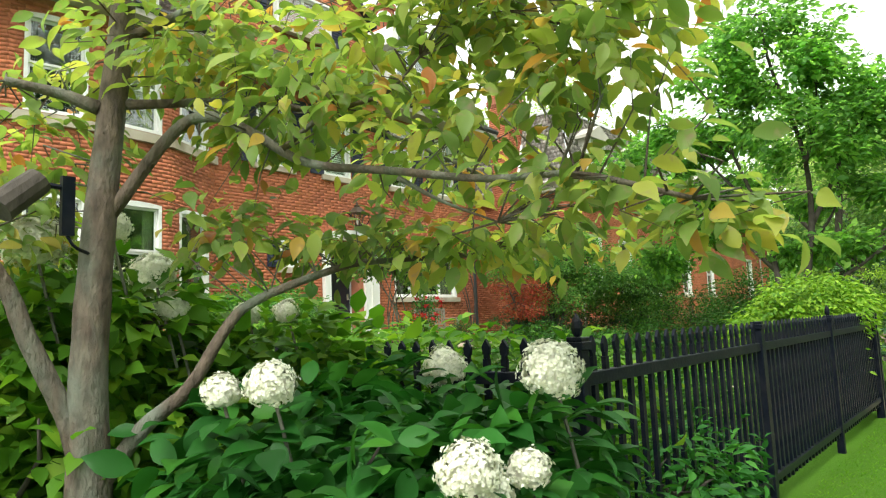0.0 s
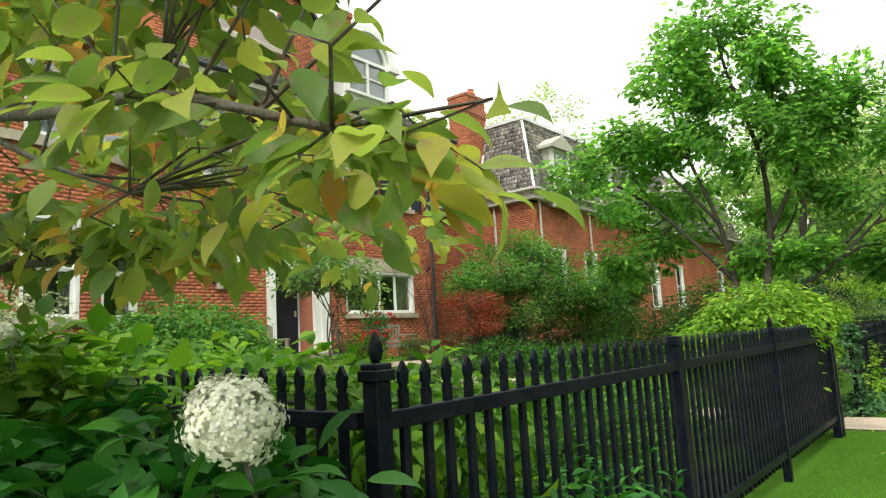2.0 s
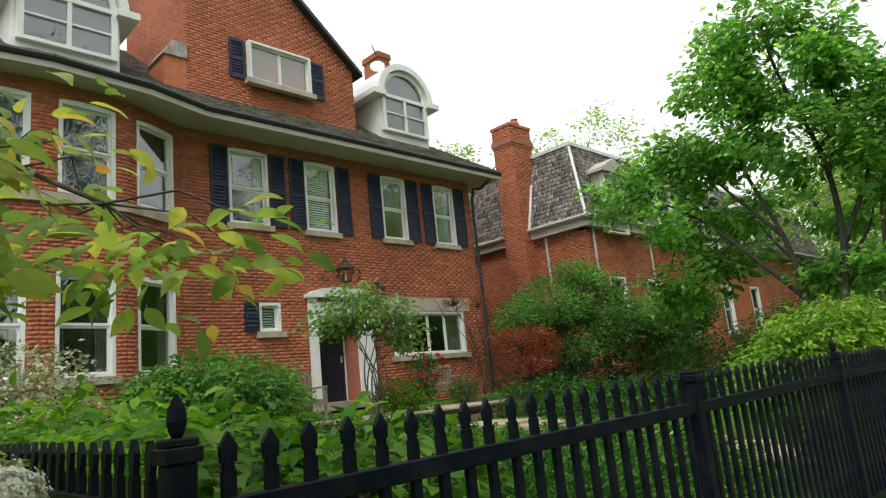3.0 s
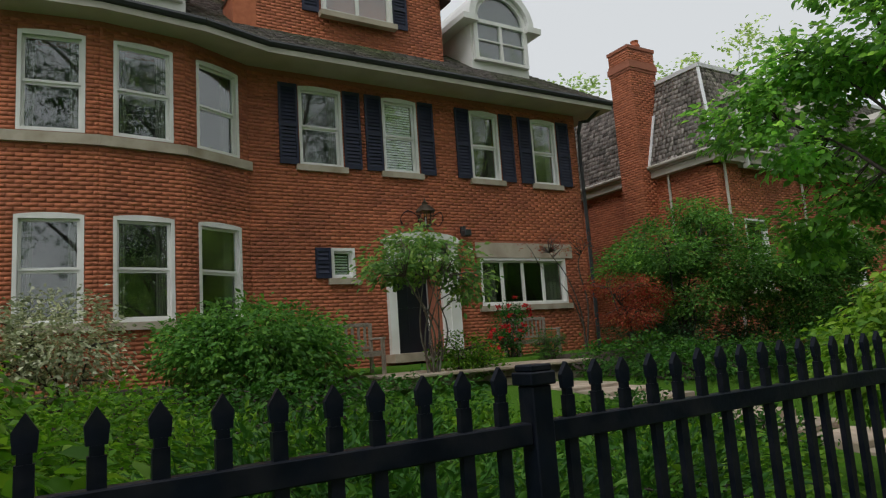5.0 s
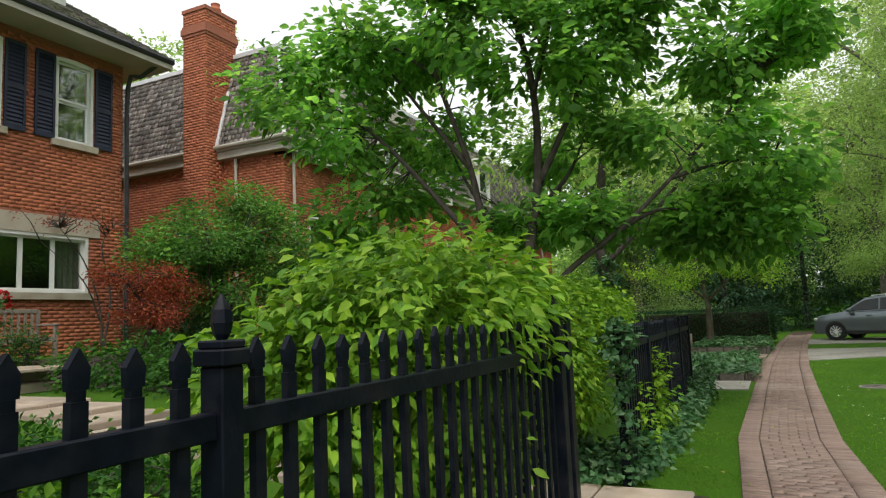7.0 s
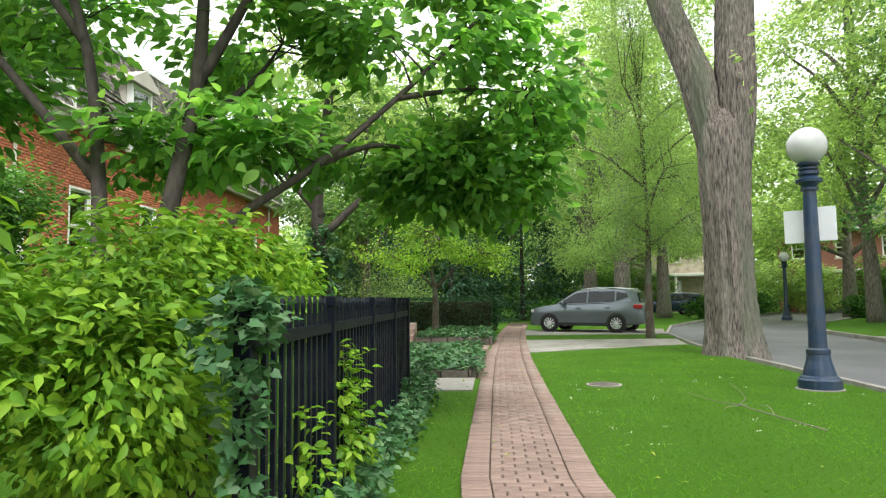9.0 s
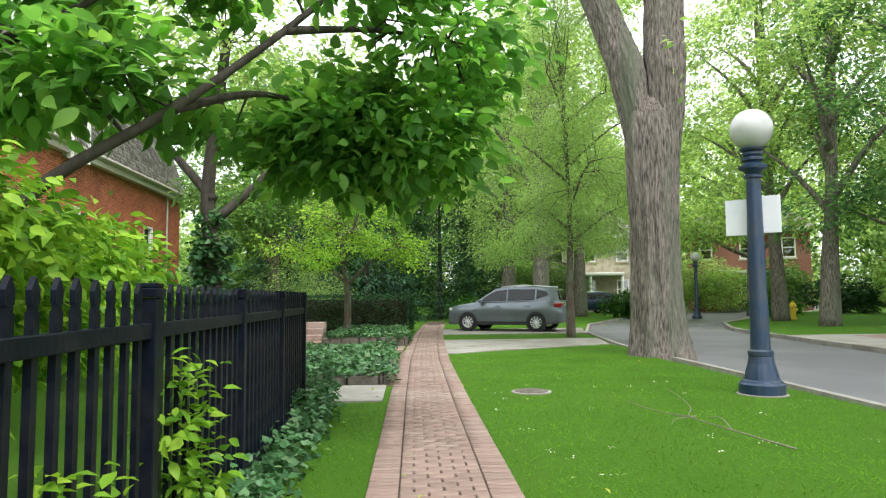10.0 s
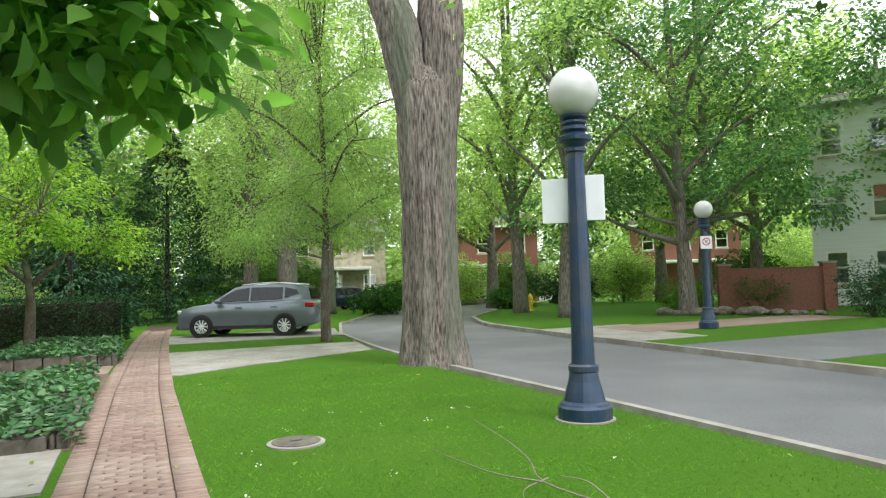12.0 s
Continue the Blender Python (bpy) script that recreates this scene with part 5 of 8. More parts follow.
def dogwood():
    rng = np.random.default_rng(3)
    base = (-2.34, 1.31, 0.0)
    stems = [
        ([(0, 0, -0.1), (0, 0, 0.95), (0, -0.01, 1.27), (0.01, 0.01, 1.75), (0.02, 0.04, 2.16), (0.04, 0.08, 2.71), (0.05, 0.1, 3.3)], 0.085, 0.035),
        ([(0.01, 0.03, 1.86), (0.20, 0.19, 2.18), (0.35, 0.26, 2.22), (0.5, 0.32, 2.14), (0.69, 0.41, 2.01), (1.03, 0.49, 1.93), (1.36, 0.51, 1.85), (1.6, 0.58, 1.83), (1.85, 0.7, 1.74)], 0.026, 0.007),
        ([(0.64, 0.35, 2.06), (0.81, 0.40, 2.15), (0.97, 0.51, 2.2), (1.09, 0.55, 2.3)], 0.011, 0.004),
        ([(1.03, 0.49, 1.91), (1.13, 0.58, 1.83), (1.25, 0.7, 1.76)], 0.009, 0.003),
        ([(0.0, 0.02, 0.93), (0.11, 0.13, 1.14), (0.22, 0.24, 1.27), (0.29, 0.35, 1.48), (0.34, 0.44, 1.57), (0.5, 0.65, 1.67), (0.61, 0.78, 1.70), (0.9, 1.15, 1.72)], 0.033, 0.008),
        ([(0.0, -0.02, 1.0), (-0.02, -0.07, 1.2), (-0.06, -0.18, 1.47), (-0.08, -0.24, 1.64), (-0.1, -0.34, 1.8)], 0.04, 0.025),
        ([(0.01, 0.01, 2.28), (-0.04, -0.1, 2.32), (-0.08, -0.26, 2.34)], 0.028, 0.015),
        ([(0.04, 0.08, 2.55), (0.5, 0.4, 2.72), (1.0, 0.65, 2.6), (1.5, 0.85, 2.35)], 0.02, 0.006),
        ([(0.03, 0.06, 2.3), (0.3, 0.6, 2.35), (0.6, 1.1, 2.2), (0.9, 1.5, 1.95)], 0.02, 0.006),
        ([(-0.0, 0.05, 2.2), (-0.1, 0.1, 2.6), (-0.1, 0.15, 3.1)], 0.03, 0.015),
    ]
    blobs = [(1.67, 0.6, 1.83, 0.25, 0.2, 0.13), (1.9, 0.72, 1.70, 0.18, 0.16, 0.10), (1.6, 0.65, 2.15, 0.3, 0.25, 0.16), (1.75, 0.66, 2.32, 0.25, 0.2, 0.15), (1.4, 0.6, 2.5, 0.4, 0.3, 0.2), (1.3, 0.75, 2.38, 0.4, 0.35, 0.2), (0.95, 0.57, 2.42, 0.45, 0.35, 0.2),
             (0.45, 0.38, 2.45, 0.45, 0.35, 0.22), (0.05, 0.2, 2.6, 0.45, 0.4, 0.25), (0.6, 0.4, 2.2, 0.5, 0.35, 0.14), (1.15, 0.62, 2.08, 0.4, 0.3, 0.12), (0.5, 0.85, 1.8, 0.5, 0.35, 0.12),
             (0.12, 0.5, 1.88, 0.3, 0.3, 0.14), (1.0, 1.0, 1.76, 0.4, 0.35, 0.11), (-0.3, -0.1, 2.2, 0.3, 0.3, 0.3), (-0.35, -0.2, 1.85, 0.25, 0.25, 0.2), (1.0, 1.6, 1.78, 0.3, 0.3, 0.14), (0.5, 1.3, 2.2, 0.45, 0.4, 0.16), (1.35, 0.95, 1.85, 0.2, 0.2, 0.12)]
    grow("dogwood_tree", "slender dogwood with yellowing leaves among hydrangeas", base, stems, blobs, rng, L_DOG, M_BARK2, 760, 5, 0.08, 0.065, twig=300, twig_r=0.004, singles=220, shape=LEAF_ROUND, aspect=0.56, flat=0.6, droop=0.45, wob=0.05, n=12)


def garden_lamp():
    root = empty("garden_spotlight", "dark metal spotlight strapped to the dogwood", "lamp", at=(-2.27, 1.20, 0))
    part("lamp_body", tube([(0.0, -0.2, 1.87), (-0.02, -0.08, 1.98)], [0.05, 0.045], 12), M_BARKD, root)
    part("bracket", boxes((-0.012, 0.012, -0.02, 0.02, 1.80, 2.0)), M_BLACK, root)
    part("bracket_arm", tube([(-0.02, -0.1, 1.97), (0, 0, 1.96)], [0.01, 0.01], 6), M_BLACK, root)
    part("cable", limb([(0, 0, 1.80), (0.0, 0.03, 1.76), (-0.05, 0.12, 1.74)], 0.006, 0.006, bmesh.new(), 5), M_BLACK, root)


def flower_head(at, r, seed):
    rng = np.random.default_rng(seed)
    root = empty("hydrangea_bloom", "large creamy white hydrangea flower head", "flower", "hydrangea blooms", at=at)
    n = int(1500 * (r / 0.12) ** 1.6)
    d = rng.normal(0, 1, (n, 3))
    d /= np.linalg.norm(d, axis=1, keepdims=True)
    d[:, 2] = np.where(d[:, 2] < -0.75, -d[:, 2], d[:, 2])
    lump = np.array([1 + 0.30 * noise.noise(Vector(q) * 2.2 + Vector((seed, 0, 0))) for q in d])
    p = d * np.array((r, r, r * 0.92)) * (lump * rng.uniform(0.80, 1.06, n))[:, None]
    petals = []
    for k in range(4):
        q = d + rng.normal(0, 0.25, (n, 3))
        s = np.cross(q, rng.normal(0, 1, (n, 3)))
        s /= np.linalg.norm(s, axis=1, keepdims=True)
        v = p[:, None, :] + 0.0125 * (LEAF4[0][None, :, 1:2] * s[:, None, :] + LEAF4[0][None, :, 0:1] * 0.9 * np.cross(d, s)[:, None, :] + 0.15 * LEAF4[0][None, :, 2:3] * d[:, None, :])
        petals.append((v.reshape(-1, 3), (LEAF4[1][None] + (np.arange(n) * 4)[:, None, None]).reshape(-1, 3)))
    np_mesh("petals", *gather(petals), L_PETAL, root)
    part("stem", limb([(0, 0, 0), (0.02, 0.03, -0.15), (0.05, 0.08, -0.4)], 0.006, 0.007, bmesh.new(), 5), M_BARK2, root)
    bm = bmesh.new()
    bmesh.ops.create_icosphere(bm, subdivisions=2, radius=r * 0.76)
    part("flower_core", bm, L_PETAL, root)


# ---- the corner bed with hydrangeas ----
dogwood()
garden_lamp()
bush("hydrangea_bush", "leafy hydrangea bush in the corner bed", (-1.5, 1.9, 0), [(0.15, 0.1, 0.7, 0.5, 0.75, 0.5), (-0.35, -0.1, 0.92, 0.45, 0.5, 0.42), (0.05, -0.45, 0.65, 0.45, 0.45, 0.42), (0.22, 0.35, 0.95, 0.33, 0.4, 0.28), (-0.5, 0.5, 1.0, 0.4, 0.4, 0.3)], 41, L_HYD, 860, 5, 0.115, 0.07, singles=200, shape=LEAF_ROUND, aspect=0.62, flat=0.6, shell=0.5)
bush("hydrangea_bush", "tall hydrangea bush behind the dogwood", (-3.0, 1.5, 0), [(0.0, 0.2, 1.1, 0.65, 0.9, 0.75), (-0.3, -0.3, 1.35, 0.6, 0.6, 0.7), (0.3, 0.7, 1.1, 0.5, 0.5, 0.5), (0.2, -0.2, 0.8, 0.5, 0.6, 0.6), (0.15, 0.1, 1.45, 0.4, 0.5, 0.3), (0.5, 0.9, 1.2, 0.4, 0.4, 0.35)], 42, L_LIME, 1500, 5, 0.11, 0.08, shape=LEAF8, aspect=0.62, flat=0.6, shell=0.5)
bush("ground_shrub", "low dark green shrub filling the bed", (-1.3, 1.0, 0), [(0, 0, 0.3, 0.5, 0.9, 0.35), (-0.7, 0.6, 0.4, 0.6, 0.8, 0.4), (0.2, 1.6, 0.35, 0.35, 0.6, 0.35)], 43, L_SHRUB, 700, 6, 0.06, 0.06, flat=0.5)
bush("lime_shrub", "lime green leafy vine over the side fence", (-3.6, 3.4, 0.1), [(0.9, 0.1, 1.05, 0.9, 0.5, 0.32), (-0.6, 0.2, 1.1, 1.1, 0.6, 0.35), (-2.2, 0.2, 1.15, 1.2, 0.7, 0.4), (1.6, 0.5, 0.95, 0.6, 0.6, 0.3)], 44, L_LIME, 900, 5, 0.10, 0.09, shape=LEAF8, aspect=0.6, flat=0.65)
bush("fence_foot_shrub", "leafy shrub pushing through the pickets", (-1.3, 3.6, 0), [(0.02, -0.4, 0.4, 0.2, 0.5, 0.4), (0.0, 0.4, 0.5, 0.16, 0.45, 0.4), (-0.2, 1.2, 0.4, 0.25, 0.7, 0.4)], 45, L_HYD, 420, 5, 0.085, 0.06, shape=LEAF8, aspect=0.4, flat=0.5)
for i, (x, y, z, r) in enumerate([(-1.06, 2.22, 1.29, 0.10), (-1.66, 1.57, 1.29, 0.075), (-1.0, 1.7, 1.08, 0.082), (-0.98, 1.94, 1.04, 0.06), (-1.01, 1.8, 1.0, 0.06), (-1.81, 1.49, 1.27, 0.06), (-2.68, 1.23, 1.82, 0.11),
                                  (-2.62, 1.66, 1.72, 0.09), (-2.69, 1.51, 1.91, 0.08), (-2.59, 1.73, 1.57, 0.07), (-2.61, 2.10, 1.54, 0.06), (-2.51, 2.25, 1.54, 0.06), (-1.95, 2.72, 1.25, 0.1)]):
    flower_head((x, y, z), r, 60 + i)

# ---- garden behind the fence ----
G = ground_z


def garden_bed(x0, x1, y0, y1):
    """Dark planted soil that follows the rise of the garden."""
    xs, ys = np.arange(x0, x1 + 0.01, 0.32), np.arange(y0, y1 + 0.01, 0.4)
    v = np.array([(x, y, ground_z(x, y) + 0.02) for y in ys for x in xs])
    i = np.arange(len(v)).reshape(len(ys), len(xs))
    f = np.stack([i[:-1, :-1], i[:-1, 1:], i[1:, 1:], i[1:, :-1]], -1).reshape(-1, 4)
    tagged(np_mesh("garden_bed", v, f, M_SOIL), "dark bare soil of the planted beds", "soil", kind="structure")


garden_bed(-8.6, -1.5, 3.1, 8.4)
garden_bed(-4.0, -1.5, 0.4, 2.9)
garden_bed(-10.9, -7.2, 13.4, 19.4)
garden_bed(-11.8, -8.5, 2.6, 9.0)
bush("low_shrub", "low loose green shrub beside the path", (-4.7, 10.3, G(-4.7, 10.3)), [(0, 0, 0.2, 0.5, 0.5, 0.24), (-0.5, 0.1, 0.18, 0.4, 0.4, 0.2)], 64, L_SHRUB, 360, 7, 0.05, 0.05)
bush("garden_perennials", "dense green perennials behind the fence", (-3.0, 5.6, G(-3, 5.6)), [(0.3, -1.6, 0.35, 1.2, 1.2, 0.38), (-0.8, 0.0, 0.42, 1.5, 1.4, 0.42), (-1.8, 1.6, 0.45, 1.5, 1.3, 0.42), (-2.6, 0.2, 0.5, 1.3, 1.3, 0.45), (0.4, 0.6, 0.28, 0.8, 1.2, 0.32)], 51, L_LIME, 2900, 6, 0.08, 0.09, flat=0.25, aspect=0.36, droop=-0.15)
bush("garden_perennials", "tall green perennials close behind the fence", (-2.6, 5.2, 0.05), [(0.3, -1.2, 0.45, 0.7, 1.0, 0.5), (0.2, 0.6, 0.5, 0.75, 1.0, 0.5), (0.0, 2.0, 0.45, 0.8, 0.9, 0.45), (-0.9, 0.6, 0.55, 0.8, 1.2, 0.5)], 50, L_SHRUB, 3000, 6, 0.068, 0.07, flat=0.25, aspect=0.36, droop=-0.2)
bush("garden_perennials", "feathery green plants beside the garden path", (-4.6, 9.6, G(-4.6, 9.6)), [(0, 0, 0.22, 0.7, 0.7, 0.28), (-0.9, 0.6, 0.25, 0.7, 0.6, 0.3), (0.9, 0.3, 0.2, 0.6, 0.5, 0.26)], 62, L_SHRUB, 760, 6, 0.065, 0.08, flat=0.3, droop=0.0)
bush("garden_perennials", "tall leafy perennials behind the fence", (-3.0, 8.3, G(-3.0, 8.3)), [(0, 0, 0.35, 0.9, 0.9, 0.42), (-1.3, 0.5, 0.35, 1.0, 0.8, 0.42), (0.4, -0.8, 0.35, 0.7, 0.7, 0.4)], 66, L_LIME, 900, 6, 0.07, 0.08, flat=0.4, droop=0.1)
bush("garden_perennials", "leafy plants near the side fence", (-4.8, 4.2, G(-4.8, 4.2)), [(0, 0, 0.4, 1.2, 0.8, 0.5), (-1.8, 0.6, 0.45, 1.3, 1.0, 0.5), (-3.4, 0.8, 0.5, 1.2, 1.2, 0.55)], 63, L_LIME, 1700, 5, 0.085, 0.09, flat=0.5)
bush("garden_perennials", "mixed green border below the terrace", (-6.2, 8.2, G(-6.2, 8.2)), [(0, -0.5, 0.32, 1.2, 1.0, 0.36), (-1.0, -1.6, 0.4, 1.4, 1.3, 0.45)], 52, L_SHRUB, 1200, 5, 0.075, 0.09, flat=0.45)
bush("garden_perennials", "grassy border plants near the lawn", (-7.6, 14.3, G(-7.6, 14.3)), [(0, 0, 0.25, 1.2, 1.6, 0.38), (-1.2, -0.2, 0.35, 1.0, 1.5, 0.45), (0.8, 1.8, 0.3, 1.2, 1.3, 0.4)], 53, L_SHRUB, 1500, 6, 0.08, 0.1, flat=0.2)
bush("rhododendron_bush", "broad green bush below the bow window", (-9.9, 7.1, G(-9.9, 7.1)), [(0, 0, 0.85, 1.1, 1.2, 0.7), (-0.2, 0.9, 0.75, 0.9, 0.8, 0.6), (0, -0.7, 0.8, 0.9, 0.7, 0.55)], 54, L_VIB, 1900, 7, 0.10, 0.09, shape=LEAF8, aspect=0.45)
bush("variegated_shrub", "pale variegated shrub below the bow window", (-10.1, 4.6, G(-10.1, 4.6)), [(0, 0, 0.9, 0.95, 0.95, 0.8), (0.1, -1.0, 0.85, 0.85, 0.9, 0.75)], 55, L_VARI, 1300, 6, 0.075, 0.08)
bush("yew_bush", "dark yew clump in the shade", (-9.8, 17.3, G(-9.8, 17.3)), [(0, -0.4, 0.5, 1.0, 1.5, 0.55), (-1.2, -0.6, 0.55, 1.0, 1.1, 0.6), (0.6, 1.0, 0.5, 1.0, 1.0, 0.5)], 56, L_DARK, 1500, 8, 0.05, 0.08)
bush("box_ball", "clipped round boxwood beside the bench", (-10.4, 13.2, 0.95), [(0, 0, 0.33, 0.38, 0.38, 0.34)], 57, L_SHRUB, 500, 6, 0.03, 0.03)
bush("yellow_shrub", "small yellow-green shrub at the terrace edge", (-9.6, 10.6, 0.75), [(0, 0, 0.55, 0.35, 0.6, 0.35), (-0.2, 0.5, 0.3, 0.4, 0.5, 0.3)], 58, L_LIME, 400, 6, 0.06, 0.06)


def lilac():
    rng = np.random.default_rng(71)
    base = (-9.55, 10.0, 0.85)
    stems = [([(rng.normal(0, 0.06), rng.normal(0, 0.08), 0), (rng.normal(0, 0.15), rng.normal(0, 0.2), 0.8), (rng.normal(0, 0.35), rng.normal(0, 0.45), 1.7)], 0.022, 0.008) for _ in range(8)]
    grow("standard_lilac", "small multi-stemmed tree beside the front door", base, stems, [(0, 0, 2.0, 0.75, 1.1, 0.45), (0.1, 0.75, 1.6, 0.5, 0.5, 0.4), (-0.1, -0.7, 1.9, 0.5, 0.5, 0.35), (0, -0.2, 2.35, 0.5, 0.6, 0.25)], rng, L_MAPLE, M_BARK2, 420, 6, 0.10, 0.09, twig=60, shape=LEAF8, aspect=0.55, n=6)


def red_maple():
    rng = np.random.default_rng(72)
    base = (-10.15, 15.2, 0.93)
    st = [([(0, 0, 0), (0.05, 0.1, 0.7), (0.2, -0.4, 1.2), (0.3, -0.7, 1.4)], 0.05, 0.012), ([(0, 0.05, 0.4), (0, 0.5, 1.0), (0.2, 0.9, 1.5)], 0.04, 0.012)]
    grow("japanese_maple", "low red-leaved maple against the shrubs", base, st, [(0.3, -0.3, 1.45, 0.7, 0.9, 0.22), (0.2, 0.4, 1.15, 0.7, 0.8, 0.25), (0.4, -0.2, 0.8, 0.6, 0.7, 0.25)], rng, L_RED, M_BARKD, 720, 8, 0.055, 0.08, twig=40, n=6)
    b2 = (-12.3, 16.0, 0.95)
    st = [([(0, 0, 0), (0.05, -0.1, 1.0), (0.1, -0.5, 1.9), (0.1, -1.0, 2.5)], 0.03, 0.008), ([(0, 0, 0), (0.1, 0.1, 1.2), (0.1, -0.1, 2.2), (0.1, 0.2, 2.7)], 0.03, 0.008), ([(0, 0, 0.6), (0.1, -0.5, 1.5), (0.15, -1.4, 2.2)], 0.022, 0.006)]
    grow("bare_maple", "thin sparse red maple trained before the window", b2, st, [(0.1, -0.7, 2.75, 0.3, 1.3, 0.3)], rng, L_RED, M_BARKD, 90, 5, 0.05, 0.08, twig=40, n=5)


def green_shrub():
    rng = np.random.default_rng(73)
    base = (-9.95, 16.9, 0.9)
    st = [([(0, 0, 0), (rng.normal(0, .2), rng.normal(0, .2), 1.0), (rng.normal(0, .6), rng.normal(0, .7), 2.2)], 0.05, 0.015) for _ in range(6)]
    grow("viburnum_shrub", "tall arching green shrub between the houses", base, st, [(0, -0.4, 2.2, 1.1, 1.2, 0.8), (0.4, 0.9, 2.4, 1.1, 1.1, 0.8), (-0.8, -0.6, 1.9, 0.9, 0.9, 0.7), (0.2, 0.2, 3.0, 0.8, 0.9, 0.45), (0.3, 0.3, 1.2, 1.3, 1.4, 0.8), (1.2, 0.8, 1.6, 0.9, 0.9, 0.7)], rng, L_VIB, M_BARKD, 4600, 7, 0.09, 0.11, twig=70, n=6, gap=0.42, gap_freq=1.3)


lilac()
red_maple()
green_shrub()
bush("hedge_shrub", "rounded green shrubs before the mansard house", (-6.5, 18.5, G(-6.5, 18.5)), [(0, 0, 0.8, 1.5, 1.2, 0.9), (-2, 0.5, 0.9, 1.4, 1.2, 1.0), (1.6, -1.0, 0.6, 1.3, 1.2, 0.7)], 59, L_SHRUB, 1900, 7, 0.07, 0.1)
bush("garden_shrub", "tall leafy shrub before the mansard house", (-8.3, 19.1, G(-8.3, 19.1)), [(0, 0, 1.5, 1.2, 1.0, 1.2), (0.6, 0.2, 2.2, 0.9, 0.8, 0.7)], 92, L_VIB, 2000, 7, 0.085, 0.1)
bush("garden_shrub", "full green shrub beside the mansard house", (-5.6, 20.2, G(-5.6, 20.2)), [(0, 0, 1.2, 1.4, 1.0, 1.1), (1.2, -0.2, 1.0, 1.0, 0.9, 0.8)], 93, L_SHRUB, 2000, 7, 0.08, 0.1)
bush("wall_ivy", "ivy climbing the wall gap between houses", (-12.0, 18.3, 0.95), [(0, 0, 1.5, 0.4, 0.7, 1.5), (0.3, 0.2, 0.8, 0.7, 0.9, 0.8), (0.1, -0.4, 2.3, 0.3, 0.4, 0.8)], 60, L_IVY, 700, 6, 0.08, 0.08, stems=0, shape=LEAF_IVY, aspect=0.9)

# ---- vine mound, ivy and second bed ----
bush("golden_vine", "great mound of golden-green vine over the fence", (-1.98, 10.45, 0.05), [(0.0, -0.1, 1.36, 0.7, 1.15, 0.5), (-0.3, -0.7, 1.05, 0.6, 0.8, 0.45), (0.05, 0.25, 1.25, 0.52, 0.55, 0.42), (0.0, -0.3, 0.75, 0.48, 0.9, 0.65), (0.2, -0.2, 0.8, 0.3, 0.6, 0.65)], 81, L_GOLD, 3600, 6, 0.08, 0.06, singles=150, shape=LEAF8, aspect=0.45, flat=0.5, droop=0.45, shell=0.35)
bush("golden_vine", "golden-green vine spilling round the gate post", (-2.05, 13.2, 0.05), [(-0.1, 0, 1.3, 0.5, 0.7, 0.4), (-0.1, 0.8, 1.2, 0.45, 0.8, 0.38), (0, -0.1, 0.75, 0.4, 0.6, 0.6), (0.1, -0.6, 0.9, 0.4, 0.4, 0.55), (-0.5, -1.0, 1.05, 0.55, 0.5, 0.55), (0.0, 1.5, 1.25, 0.42, 0.75, 0.4), (0.1, 0.4, 1.45, 0.4, 0.5, 0.25)], 82, L_GOLD, 3000, 6, 0.068, 0.06, shape=LEAF8, aspect=0.45, droop=0.45, shell=0.35)
bush("fence_creeper", "bright creeper climbing through the pickets", (-1.38, 14.2, 0.05), [(0.03, 0, 0.55, 0.1, 0.22, 0.5), (0.04, 0.3, 0.35, 0.1, 0.25, 0.3), (0.03, -0.9, 0.4, 0.07, 0.3, 0.3)], 88, L_GOLD, 130, 5, 0.075, 0.05, stems=0, shape=LEAF8, aspect=0.5, shell=0.4)
bush("ivy_post", "dark ivy wrapped round the fence post", (-1.37, 12.42, 0.0), [(0.02, -0.02, 1.15, 0.16, 0.22, 0.2), (0.03, -0.05, 0.8, 0.07, 0.09, 0.4), (0.04, 0.05, 0.3, 0.06, 0.1, 0.3), (0.0, 0.1, 1.27, 0.13, 0.2, 0.10)], 83, L_IVY, 150, 5, 0.05, 0.03, stems=0, shape=LEAF_IVY, aspect=0.9, shell=0.3)
bush("ivy_ground_cover", "blue-green ivy carpet inside the gate", (-2.0, 13.0, 0.0), [(0, 0, 0.12, 0.55, 0.6, 0.16), (0.35, -0.45, 0.08, 0.3, 0.25, 0.12), (-0.6, 0.2, 0.14, 0.5, 0.6, 0.16)], 89, L_IVY, 420, 6, 0.06, 0.06, stems=0, shape=LEAF_IVY, aspect=0.9)
bush("ivy_edging", "ivy trailing along the fence foot", (-1.3, 15.6, 0), [(0, 0, 0.08, 0.2, 3.1, 0.14), (0.05, 2.2, 0.15, 0.2, 0.9, 0.22), (-0.1, -2.4, 0.12, 0.22, 0.8, 0.2), (0.03, 3.1, 0.3, 0.14, 0.25, 0.35)], 84, L_IVY, 900, 5, 0.06, 0.05, stems=0, shape=LEAF_IVY, aspect=0.9)


